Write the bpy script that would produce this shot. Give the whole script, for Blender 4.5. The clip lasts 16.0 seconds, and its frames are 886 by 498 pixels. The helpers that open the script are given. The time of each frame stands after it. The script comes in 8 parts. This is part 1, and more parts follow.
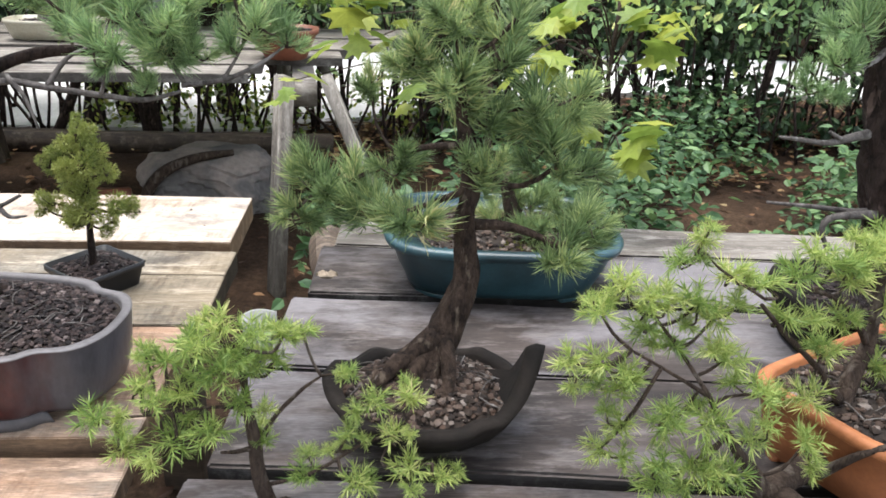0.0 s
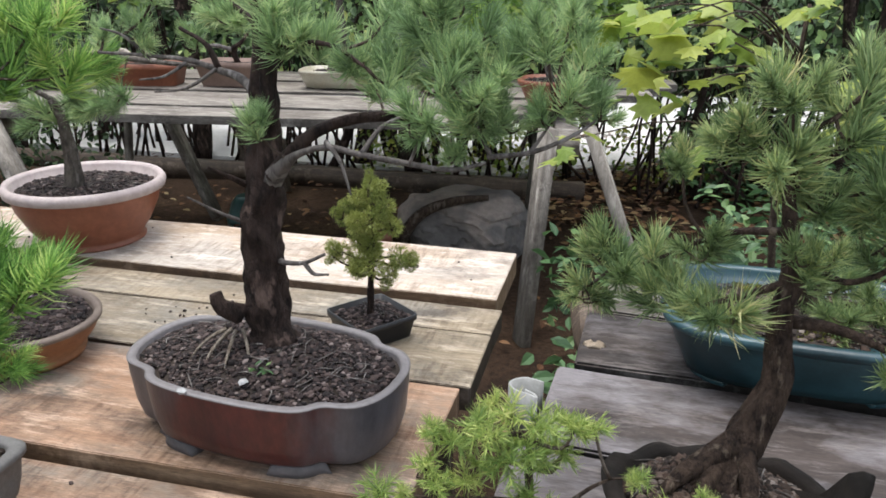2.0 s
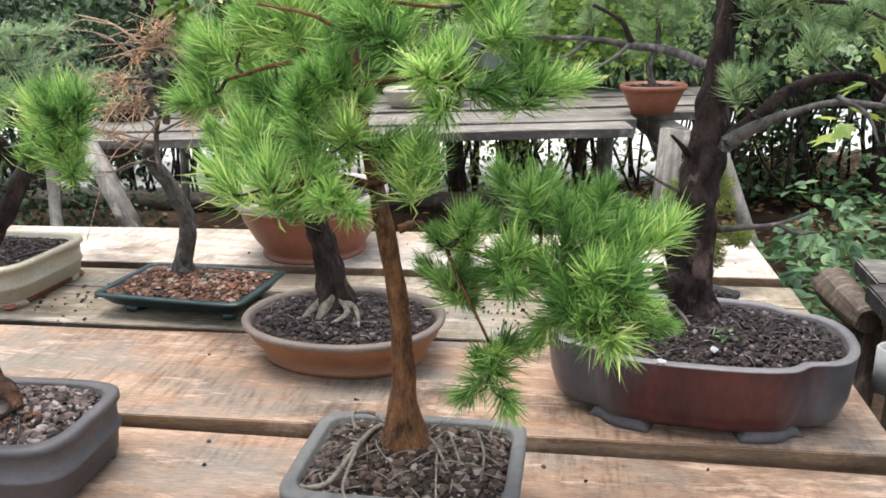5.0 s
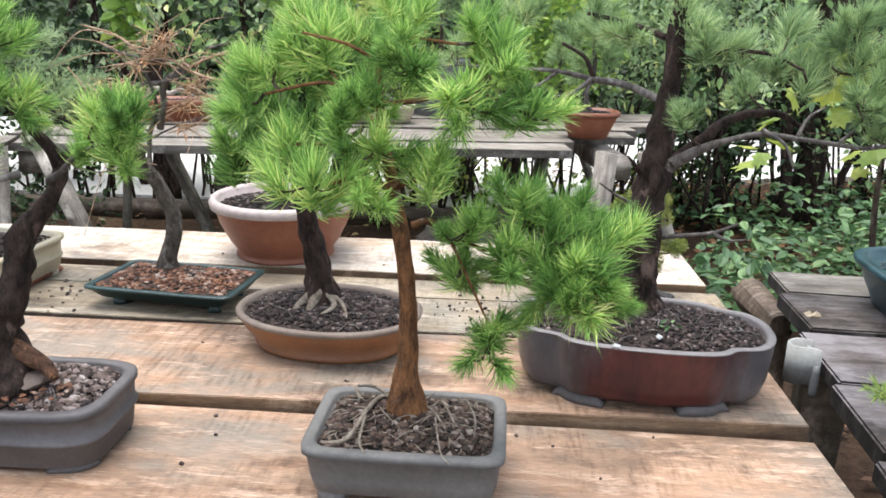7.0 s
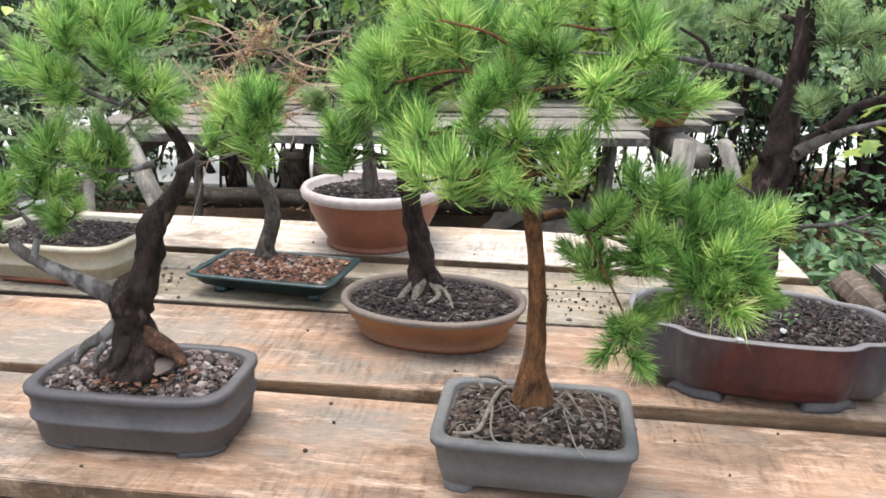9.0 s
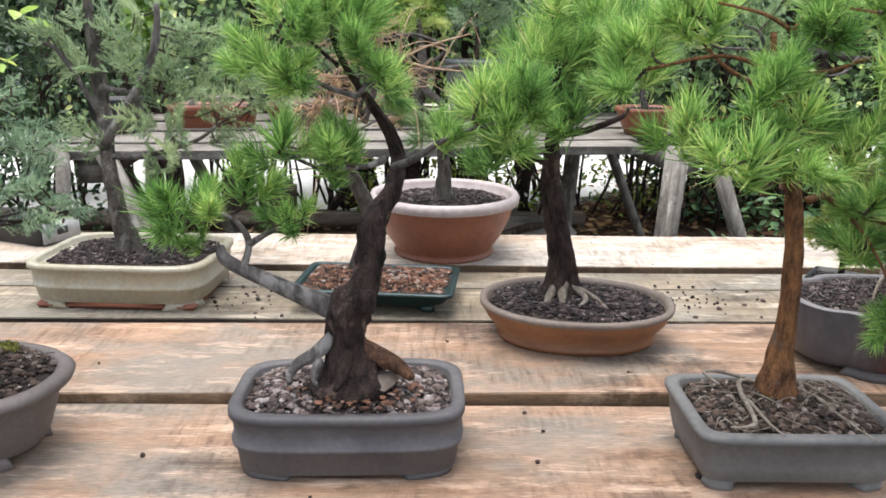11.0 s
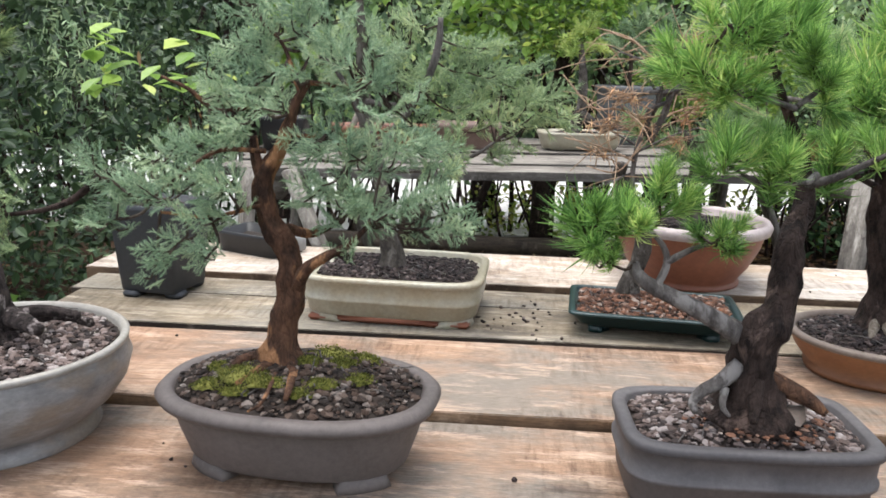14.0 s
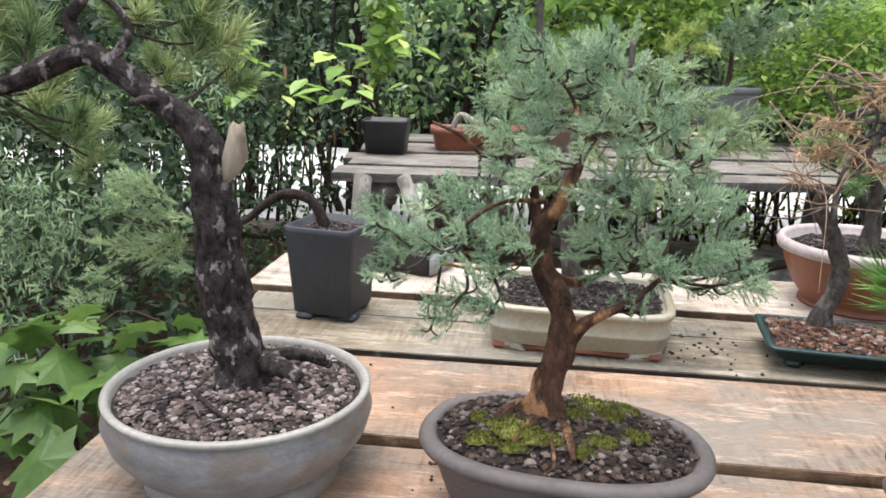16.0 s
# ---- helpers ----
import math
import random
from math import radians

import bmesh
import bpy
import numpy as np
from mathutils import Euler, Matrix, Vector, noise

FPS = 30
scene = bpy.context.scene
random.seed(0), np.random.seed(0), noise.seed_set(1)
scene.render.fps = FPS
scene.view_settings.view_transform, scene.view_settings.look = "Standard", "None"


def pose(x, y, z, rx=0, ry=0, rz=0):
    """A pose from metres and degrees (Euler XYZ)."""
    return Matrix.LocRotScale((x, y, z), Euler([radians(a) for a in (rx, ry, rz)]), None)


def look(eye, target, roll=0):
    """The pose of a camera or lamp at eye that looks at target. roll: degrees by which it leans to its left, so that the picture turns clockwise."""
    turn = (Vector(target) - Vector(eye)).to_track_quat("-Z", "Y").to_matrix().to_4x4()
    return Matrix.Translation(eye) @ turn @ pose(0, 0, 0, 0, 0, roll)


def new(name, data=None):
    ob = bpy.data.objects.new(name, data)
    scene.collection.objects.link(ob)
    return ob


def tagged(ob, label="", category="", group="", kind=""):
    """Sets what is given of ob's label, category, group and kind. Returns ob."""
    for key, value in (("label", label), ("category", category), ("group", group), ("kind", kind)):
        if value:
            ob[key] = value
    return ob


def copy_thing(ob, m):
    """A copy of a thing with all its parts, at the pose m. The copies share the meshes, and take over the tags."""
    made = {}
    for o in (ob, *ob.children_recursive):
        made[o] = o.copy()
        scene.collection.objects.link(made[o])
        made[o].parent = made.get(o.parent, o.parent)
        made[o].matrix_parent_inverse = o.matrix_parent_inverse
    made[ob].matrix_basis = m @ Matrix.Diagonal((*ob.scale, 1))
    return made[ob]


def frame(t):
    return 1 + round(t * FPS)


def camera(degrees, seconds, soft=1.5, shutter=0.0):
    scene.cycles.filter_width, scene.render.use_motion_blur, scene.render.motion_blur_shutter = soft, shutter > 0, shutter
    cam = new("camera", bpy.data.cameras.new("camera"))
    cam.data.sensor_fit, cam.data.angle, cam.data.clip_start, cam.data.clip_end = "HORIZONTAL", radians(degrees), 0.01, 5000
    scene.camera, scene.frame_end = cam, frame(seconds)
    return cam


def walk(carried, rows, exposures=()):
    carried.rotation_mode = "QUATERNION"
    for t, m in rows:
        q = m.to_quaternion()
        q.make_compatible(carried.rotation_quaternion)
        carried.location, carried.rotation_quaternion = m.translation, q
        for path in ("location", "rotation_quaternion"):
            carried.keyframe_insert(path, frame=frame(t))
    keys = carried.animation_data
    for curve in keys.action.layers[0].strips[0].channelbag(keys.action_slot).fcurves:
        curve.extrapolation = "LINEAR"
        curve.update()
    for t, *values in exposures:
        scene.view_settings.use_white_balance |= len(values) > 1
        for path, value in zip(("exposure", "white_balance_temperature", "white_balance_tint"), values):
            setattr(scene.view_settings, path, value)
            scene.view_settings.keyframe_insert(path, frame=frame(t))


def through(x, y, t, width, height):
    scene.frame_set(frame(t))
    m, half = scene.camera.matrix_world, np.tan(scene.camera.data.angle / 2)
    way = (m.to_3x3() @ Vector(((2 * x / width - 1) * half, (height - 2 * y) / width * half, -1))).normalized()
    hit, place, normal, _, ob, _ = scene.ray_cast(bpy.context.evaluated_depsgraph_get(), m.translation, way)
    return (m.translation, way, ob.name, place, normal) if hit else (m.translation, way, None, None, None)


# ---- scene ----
cam = camera(60.0, 16.0, soft=1.7)
PATH = [
    (0, (1.486, -0.839, 1.374), (1.638, 1.002, 0.607), 2.6),
    (0.5, (1.552, -0.774, 1.361), (1.531, 1.058, 0.56), 1.1),
    (1, (1.554, -0.734, 1.365), (1.324, 1.092, 0.582), 0.1),
    (1.5, (1.499, -0.729, 1.384), (1.119, 1.095, 0.658), 0.2),
    (2, (1.407, -0.771, 1.394), (0.957, 1.054, 0.711), 0.4),
    (2.5, (1.284, -0.803, 1.373), (0.799, 1.014, 0.693), 0.5),
    (3, (1.159, -0.812, 1.341), (0.65, 1.002, 0.671), 0.5),
    (3.5, (1.067, -0.797, 1.328), (0.488, 1.004, 0.68), -0.1),
    (4, (0.929, -0.798, 1.313), (0.392, 1.03, 0.704), 0.3),
    (4.2, (0.878, -0.821, 1.316), (0.385, 1.018, 0.704), -0.5),
    (6.3, (0.683, -1.055, 1.326), (0.543, 0.854, 0.746), 1.1),
    (6.5, (0.678, -1.073, 1.332), (0.555, 0.84, 0.762), 1.4),
    (7, (0.674, -1.101, 1.342), (0.539, 0.813, 0.778), 1.3),
    (7.5, (0.649, -1.112, 1.341), (0.487, 0.8, 0.778), 1.3),
    (8, (0.626, -1.118, 1.338), (0.431, 0.791, 0.773), 1.2),
    (8.5, (0.603, -1.114, 1.342), (0.374, 0.786, 0.758), 1.0),
    (9, (0.568, -1.101, 1.339), (0.311, 0.791, 0.745), 0.5),
    (9.5, (0.517, -1.058, 1.313), (0.206, 0.835, 0.748), -0.3),
    (9.7, (0.48, -1.034, 1.308), (0.158, 0.86, 0.752), -0.9),
    (11.8, (-0.084, -1.142, 1.282), (0.107, 0.781, 0.767), 2.0),
    (12, (-0.111, -1.153, 1.281), (0.073, 0.773, 0.772), 2.3),
    (12.5, (-0.138, -1.179, 1.293), (-0.026, 0.749, 0.775), 2.3),
    (13, (-0.174, -1.165, 1.292), (-0.148, 0.766, 0.771), 2.0),
    (13.5, (-0.231, -1.119, 1.277), (-0.302, 0.815, 0.771), 1.7),
    (14, (-0.307, -1.057, 1.257), (-0.456, 0.881, 0.785), 1.4),
    (14.5, (-0.377, -0.998, 1.275), (-0.565, 0.928, 0.77), 0.8),
    (15, (-0.444, -0.988, 1.282), (-0.63, 0.935, 0.768), 0.9),
    (15.5, (-0.529, -1.016, 1.289), (-0.692, 0.911, 0.781), 1.3),
    (16, (-0.608, -1.041, 1.32), (-0.846, 0.879, 0.813), 1.4),
]
walk(cam, [(t, look(eye, target, roll)) for t, eye, target, roll in PATH],
     exposures=[(0.0, 1.72), (1.0, 1.66), (1.6, 1.44), (3.0, 1.33), (4.2, 1.48), (6.3, 1.80), (7.5, 1.79), (9.3, 1.72), (12.0, 1.54), (14.0, 1.50), (15.0, 1.55), (16.0, 1.61)])

# ---- light: a bright overcast sky, and its soft brighter side as a wide sun ----
world = bpy.data.worlds.new("overcast_sky")
scene.world = world
world.use_nodes = True
wn = world.node_tree
sky = wn.nodes.new("ShaderNodeTexSky")
sky.sky_type = "NISHITA"
sky.sun_disc = False
sky.sun_elevation = radians(80)
sky.sun_rotation = radians(-25)
grey_sky = wn.nodes.new("ShaderNodeHueSaturation")
grey_sky.inputs["Saturation"].default_value = 0.42
wn.links.new(sky.outputs[0], grey_sky.inputs["Color"])
wn.links.new(grey_sky.outputs[0], wn.nodes["Background"].inputs[0])
wn.nodes["Background"].inputs[1].default_value = 0.15
sun = new("sun", bpy.data.lights.new("sun", "SUN"))
sun.data.energy = 1.8
sun.data.angle = radians(45)
sun.data.color = (1.0, 0.98, 0.95)
sun.matrix_world = look((-0.8, 0.5, 6.0), (0, 0, 0))


# ---- materials ----
def blank(name, rough=0.7, metal=0.0, spec=0.5):
    m = bpy.data.materials.new(name)
    m.use_nodes = True
    b = m.node_tree.nodes["Principled BSDF"]
    b.inputs["Roughness"].default_value = rough
    b.inputs["Metallic"].default_value = metal
    b.inputs["Specular IOR Level"].default_value = spec
    return m, m.node_tree, b


def add(nt, kind, **inputs):
    n = nt.nodes.new(kind)
    for k, v in inputs.items():
        n.inputs[k].default_value = v
    return n


def ramp(nt, source, stops):
    r = nt.nodes.new("ShaderNodeValToRGB")
    r.color_ramp.elements.remove(r.color_ramp.elements[0])
    r.color_ramp.elements[0].position = stops[0][0]
    r.color_ramp.elements[0].color = (*stops[0][1], 1)
    for p, c in stops[1:]:
        e = r.color_ramp.elements.new(p)
        e.color = (*c, 1)
    nt.links.new(source, r.inputs[0])
    return r.outputs[0]


def mixed(nt, mode, fac, a, b):
    n = nt.nodes.new("ShaderNodeMix")
    n.data_type, n.blend_type = "RGBA", mode
    if isinstance(fac, (int, float)):
        n.inputs[0].default_value = fac
    else:
        nt.links.new(fac, n.inputs[0])
    for sock, v in ((n.inputs[6], a), (n.inputs[7], b)):
        if isinstance(v, tuple):
            sock.default_value = (*v, 1)
        else:
            nt.links.new(v, sock)
    return n.outputs[2]


def coords(nt, scale=(1, 1, 1), shift=True):
    tc = nt.nodes.new("ShaderNodeTexCoord")
    mp = nt.nodes.new("ShaderNodeMapping")
    mp.inputs["Scale"].default_value = scale
    nt.links.new(tc.outputs["Object"], mp.inputs[0])
    if shift:
        oi = nt.nodes.new("ShaderNodeObjectInfo")
        ml = nt.nodes.new("ShaderNodeMath")
        ml.operation = "MULTIPLY"
        ml.inputs[1].default_value = 37.0
        nt.links.new(oi.outputs["Random"], ml.inputs[0])
        nt.links.new(ml.outputs[0], mp.inputs["Location"])
    return mp.outputs[0]


def noise_of(nt, vec, scale, detail=4.0, rough=0.6):
    n = add(nt, "ShaderNodeTexNoise", Scale=scale, Detail=detail, Roughness=rough)
    nt.links.new(vec, n.inputs["Vector"])
    return n.outputs["Fac"]


def bumped(nt, b, height, strength, distance):
    bp = add(nt, "ShaderNodeBump", Strength=strength, Distance=distance)
    nt.links.new(height, bp.inputs["Height"])
    nt.links.new(bp.outputs[0], b.inputs["Normal"])


def clay(name, dark, light, blotch=None, rough=0.6, grain=120.0, spec=0.4, big=9.0, stretch=(1, 1, 1), bump=0.25):
    """Fired clay, glaze or stone: two scales of variation, fine grain, optional blotches of another colour."""
    m, nt, b = blank(name, rough, 0.0, spec)
    v = coords(nt, stretch)
    col = ramp(nt, noise_of(nt, v, big, 5), [(0.3, dark), (0.7, light)])
    if blotch:
        fac = ramp(nt, noise_of(nt, v, big * 0.8, 3), [(0.47, (0, 0, 0)), (0.60, (1, 1, 1))])
        col = mixed(nt, "MIX", fac, col, blotch)
    fine = noise_of(nt, v, grain, 3, 0.7)
    col = mixed(nt, "OVERLAY", 0.35, col, ramp(nt, fine, [(0.3, (0.3, 0.3, 0.3)), (0.7, (0.7, 0.7, 0.7))]))
    nt.links.new(col, b.inputs["Base Color"])
    bumped(nt, b, fine, bump, 0.002)
    return m


def panelled(name, dark, light, panel_dark, panel_light, reach):
    """A grey glaze whose long sides carry a panel of another colour, with ragged, run edges."""
    m, nt, b = blank(name, 0.36, 0.0, 0.45)
    v = coords(nt, (1, 1, 0.4), shift=False)
    runs = noise_of(nt, v, 16.0, 5, 0.65)
    grey = ramp(nt, runs, [(0.3, dark), (0.7, light)])
    panel = ramp(nt, noise_of(nt, v, 22.0, 5, 0.7), [(0.35, panel_dark), (0.68, panel_light)])
    tc = nt.nodes.new("ShaderNodeTexCoord")
    xyz = nt.nodes.new("ShaderNodeSeparateXYZ")
    nt.links.new(tc.outputs["Object"], xyz.inputs[0])
    size = nt.nodes.new("ShaderNodeMath")
    size.operation = "ABSOLUTE"
    nt.links.new(xyz.outputs["X"], size.inputs[0])
    edge = nt.nodes.new("ShaderNodeMath")
    edge.operation = "MULTIPLY_ADD"
    edge.inputs[1].default_value = 0.14
    nt.links.new(runs, edge.inputs[0])
    nt.links.new(size.outputs[0], edge.inputs[2])
    fac = ramp(nt, edge.outputs[0], [(reach + 0.03, (1, 1, 1)), (reach + 0.09, (0, 0, 0))])
    col = mixed(nt, "MIX", fac, grey, panel)
    fine = noise_of(nt, v, 120.0, 3, 0.7)
    col = mixed(nt, "OVERLAY", 0.35, col, ramp(nt, fine, [(0.3, (0.3, 0.3, 0.3)), (0.7, (0.7, 0.7, 0.7))]))
    nt.links.new(col, b.inputs["Base Color"])
    bumped(nt, b, fine, 0.2, 0.002)
    return m


def wood(name, dark, mid, light, stain, rough=0.7, saw=True, grey=None, axis="x", lines=0.55):
    """Boards with grain along one axis, slanting saw marks, a few dark streaks, broad stains and weathering."""
    m, nt, b = blank(name, rough, 0.0, 0.35)

    def along(x, y, z):
        return {"x": (x, y, z), "y": (y, x, z), "z": (z, y, x)}[axis]
    grain = noise_of(nt, coords(nt, along(0.7, 8, 8)), 5.0, 6, 0.6)
    col = ramp(nt, grain, [(0.28, dark), (0.5, mid), (0.72, light)])
    cloud = noise_of(nt, coords(nt, along(1.0, 2.0, 1.0)), 3.4, 7, 0.72)
    col = mixed(nt, "MIX", ramp(nt, cloud, [(0.47, (0, 0, 0)), (0.63, (0.85, 0.85, 0.85))]), col, stain)
    if grey:
        patch = noise_of(nt, coords(nt, along(0.7, 1.5, 1)), 2.9, 6, 0.7)
        col = mixed(nt, "MIX", ramp(nt, patch, [(0.47, (0, 0, 0)), (0.60, (0.9, 0.9, 0.9))]), col, grey)
    streak = noise_of(nt, coords(nt, along(0.8, 22, 22)), 2.6, 4, 0.55)
    col = mixed(nt, "MULTIPLY", lines, col, ramp(nt, streak, [(0.27, (0.35, 0.30, 0.26)), (0.36, (1, 1, 1))]))
    height = mixed(nt, "MIX", 0.4, grain, streak)
    if saw:
        tilt = nt.nodes.new("ShaderNodeMapping")
        tilt.inputs["Rotation"].default_value = (0, 0, radians(9))
        tilt.inputs["Scale"].default_value = (1, 0.14, 1)
        nt.links.new(coords(nt), tilt.inputs[0])
        marks = noise_of(nt, tilt.outputs[0], 95.0, 4, 0.7)
        where = noise_of(nt, coords(nt, (1, 1.6, 1)), 4.2, 4)
        cut = mixed(nt, "MIX", ramp(nt, where, [(0.42, (0, 0, 0)), (0.56, (1, 1, 1))]), (1.0, 1.0, 1.0), ramp(nt, marks, [(0.36, (0.48, 0.42, 0.37)), (0.54, (1, 1, 1))]))
        col = mixed(nt, "MULTIPLY", 0.75, col, cut)
        height = mixed(nt, "MIX", 0.4, height, marks)
    damp = noise_of(nt, coords(nt, along(0.9, 1.3, 1)), 4.6, 6, 0.72)
    col = mixed(nt, "MULTIPLY", 0.85, col, ramp(nt, damp, [(0.34, (0.40, 0.38, 0.38)), (0.47, (1, 1, 1))]))
    scuff = noise_of(nt, coords(nt, along(1.2, 5, 1)), 6.5, 6, 0.75)
    col = mixed(nt, "MIX", ramp(nt, scuff, [(0.53, (0, 0, 0)), (0.68, (0.8, 0.8, 0.8))]), col, tuple(min(0.7, c * 1.3 + 0.05) for c in light))
    spots = noise_of(nt, coords(nt), 38.0, 5, 0.8)
    col = mixed(nt, "MULTIPLY", 0.55, col, ramp(nt, spots, [(0.28, (0.45, 0.40, 0.36)), (0.40, (1, 1, 1))]))
    fine = noise_of(nt, coords(nt, along(5, 55, 55)), 9.0, 3, 0.75)
    col = mixed(nt, "OVERLAY", 0.55, col, ramp(nt, fine, [(0.3, (0.2, 0.2, 0.2)), (0.7, (0.8, 0.8, 0.8))]))
    nt.links.new(col, b.inputs["Base Color"])
    bumped(nt, b, height, 0.6, 0.004)
    return m


def bark(name, dark, light, flake=None, scale=60.0, flat=0.35, edge=0.56, cracked=True):
    m, nt, b = blank(name, 0.9, 0.0, 0.2)
    v = coords(nt, (1, 1, flat))
    n = noise_of(nt, v, scale, 6, 0.7)
    col = ramp(nt, n, [(0.36, dark), (0.62, light)])
    if flake:
        fac = ramp(nt, noise_of(nt, v, scale * 0.55, 4, 0.6), [(edge, (0, 0, 0)), (edge + 0.07, (1, 1, 1))])
        col = mixed(nt, "MIX", fac, col, flake)
    ridge = mixed(nt, "MIX", 0.35, n, noise_of(nt, v, scale * 3.1, 4, 0.7))
    if cracked:
        # cracks between the plates of bark
        warp = nt.nodes.new("ShaderNodeVectorMath")
        warp.operation = "MULTIPLY_ADD"
        warp.inputs[1].default_value = (0.025, 0.025, 0.025)
        swirl = add(nt, "ShaderNodeTexNoise", Scale=scale * 0.6, Detail=3.0)
        nt.links.new(v, swirl.inputs["Vector"])
        nt.links.new(swirl.outputs["Color"], warp.inputs[0])
        nt.links.new(v, warp.inputs[2])
        cells = add(nt, "ShaderNodeTexVoronoi", Scale=scale * 2.3)
        cells.feature = "DISTANCE_TO_EDGE"
        nt.links.new(warp.outputs[0], cells.inputs["Vector"])
        crack = ramp(nt, cells.outputs["Distance"], [(0.0, (0.25, 0.22, 0.2)), (0.16, (1, 1, 1))])
        col = mixed(nt, "MULTIPLY", 0.28, col, crack)
        ridge = mixed(nt, "MULTIPLY", 0.25, ridge, crack)
    nt.links.new(col, b.inputs["Base Color"])
    bumped(nt, b, ridge, 1.0, 0.009)
    return m


def leafy(name, stops, rough=0.5, through=0.3, spread=0.5):
    """Needles and leaves: colour varies from leaf to leaf and from tuft to tuft, and light passes through."""
    m, nt, b = blank(name, rough, 0.0, 0.35)
    g = nt.nodes.new("ShaderNodeNewGeometry")
    oi = nt.nodes.new("ShaderNodeObjectInfo")
    mx = nt.nodes.new("ShaderNodeMix")
    mx.inputs[0].default_value = spread
    nt.links.new(g.outputs["Random Per Island"], mx.inputs[2])
    nt.links.new(oi.outputs["Random"], mx.inputs[3])
    col = ramp(nt, mx.outputs[0], stops)
    tc = nt.nodes.new("ShaderNodeTexCoord")
    mottle = noise_of(nt, tc.outputs["Object"], 45.0, 4, 0.7)
    col = mixed(nt, "MULTIPLY", 0.6, col, ramp(nt, mottle, [(0.3, (0.62, 0.66, 0.6)), (0.6, (1.1, 1.08, 1.05))]))
    nt.links.new(col, b.inputs["Base Color"])
    tr = nt.nodes.new("ShaderNodeBsdfTranslucent")
    nt.links.new(col, tr.inputs[0])
    ms = nt.nodes.new("ShaderNodeMixShader")
    ms.inputs[0].default_value = through
    out = nt.nodes["Material Output"]
    nt.links.new(b.outputs[0], ms.inputs[1])
    nt.links.new(tr.outputs[0], ms.inputs[2])
    nt.links.new(ms.outputs[0], out.inputs[0])
    return m


def pebbles(name, stops):
    m, nt, b = blank(name, 0.85, 0.0, 0.3)
    g = nt.nodes.new("ShaderNodeNewGeometry")
    col = ramp(nt, g.outputs["Random Per Island"], stops)
    n = noise_of(nt, coords(nt), 300.0, 3)
    col = mixed(nt, "OVERLAY", 0.4, col, ramp(nt, n, [(0.3, (0.3, 0.3, 0.3)), (0.7, (0.7, 0.7, 0.7))]))
    nt.links.new(col, b.inputs["Base Color"])
    return m


plank_warm = wood("sawn_pine_warm", (0.213, 0.117, 0.068), (0.303, 0.187, 0.120), (0.354, 0.241, 0.166), (0.150, 0.101, 0.070), grey=(0.189, 0.160, 0.131))
plank_pale = wood("sawn_pine_pale", (0.312, 0.238, 0.178), (0.427, 0.352, 0.284), (0.509, 0.443, 0.381), (0.296, 0.213, 0.142), grey=(0.378, 0.337, 0.293))
plank_olive = wood("sawn_pine_weathered", (0.152, 0.116, 0.076), (0.240, 0.192, 0.132), (0.320, 0.268, 0.200), (0.120, 0.096, 0.068), grey=(0.192, 0.172, 0.140))
plank_edge = wood("stained_shaded_board_edge", (0.095, 0.056, 0.032), (0.175, 0.108, 0.062), (0.260, 0.170, 0.102), (0.070, 0.046, 0.030), saw=False)
# weathered boards; their pale grey patches also paint in the sky's sheen
plank_grey = wood("weathered_grey_board_with_sheen", (0.022, 0.016, 0.014), (0.049, 0.037, 0.032), (0.087, 0.070, 0.064), (0.013, 0.010, 0.009), saw=False, grey=(0.165, 0.152, 0.158), lines=0.8)
grey_edge = wood("shaded_grey_board_edge", (0.010, 0.008, 0.007), (0.028, 0.024, 0.022), (0.056, 0.050, 0.044), (0.012, 0.010, 0.008), saw=False)
bench_leg = wood("silvered_upright_board", (0.11, 0.095, 0.08), (0.20, 0.18, 0.155), (0.30, 0.275, 0.24), (0.085, 0.07, 0.058), saw=False, axis="z")
log_wood = wood("old_log_wood", (0.045, 0.033, 0.024), (0.105, 0.076, 0.054), (0.20, 0.145, 0.105), (0.052, 0.035, 0.025), saw=False, axis="z", lines=0.8)
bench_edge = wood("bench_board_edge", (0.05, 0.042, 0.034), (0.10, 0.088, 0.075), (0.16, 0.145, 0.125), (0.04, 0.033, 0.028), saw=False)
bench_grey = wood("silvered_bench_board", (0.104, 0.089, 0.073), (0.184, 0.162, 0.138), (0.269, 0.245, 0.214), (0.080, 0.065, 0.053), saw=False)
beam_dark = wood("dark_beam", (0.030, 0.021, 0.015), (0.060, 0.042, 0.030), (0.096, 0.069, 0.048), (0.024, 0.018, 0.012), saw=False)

clay_grey = clay("matt_grey_clay", (0.094, 0.090, 0.086), (0.148, 0.140, 0.133), None, 0.7)
clay_band = clay("dark_grey_clay", (0.056, 0.051, 0.053), (0.089, 0.080, 0.080), (0.099, 0.089, 0.089), 0.6)
glaze_green = clay("bottle_green_glaze", (0.005, 0.018, 0.018), (0.011, 0.034, 0.034), None, 0.32, spec=0.5, bump=0.08)
clay_brown = clay("brown_clay", (0.13, 0.052, 0.024), (0.27, 0.115, 0.048), None, 0.5, big=6.0, stretch=(1, 1, 2))
clay_rim = clay("worn_grey_brown_rim", (0.113, 0.083, 0.066), (0.179, 0.139, 0.113), None, 0.6)
plastic_terra = clay("terracotta_plastic", (0.176, 0.059, 0.032), (0.239, 0.088, 0.050), None, 0.5, grain=60, bump=0.05)
plastic_rim = clay("faded_pink_plastic", (0.345, 0.279, 0.265), (0.438, 0.371, 0.358), None, 0.5, grain=60, bump=0.05)
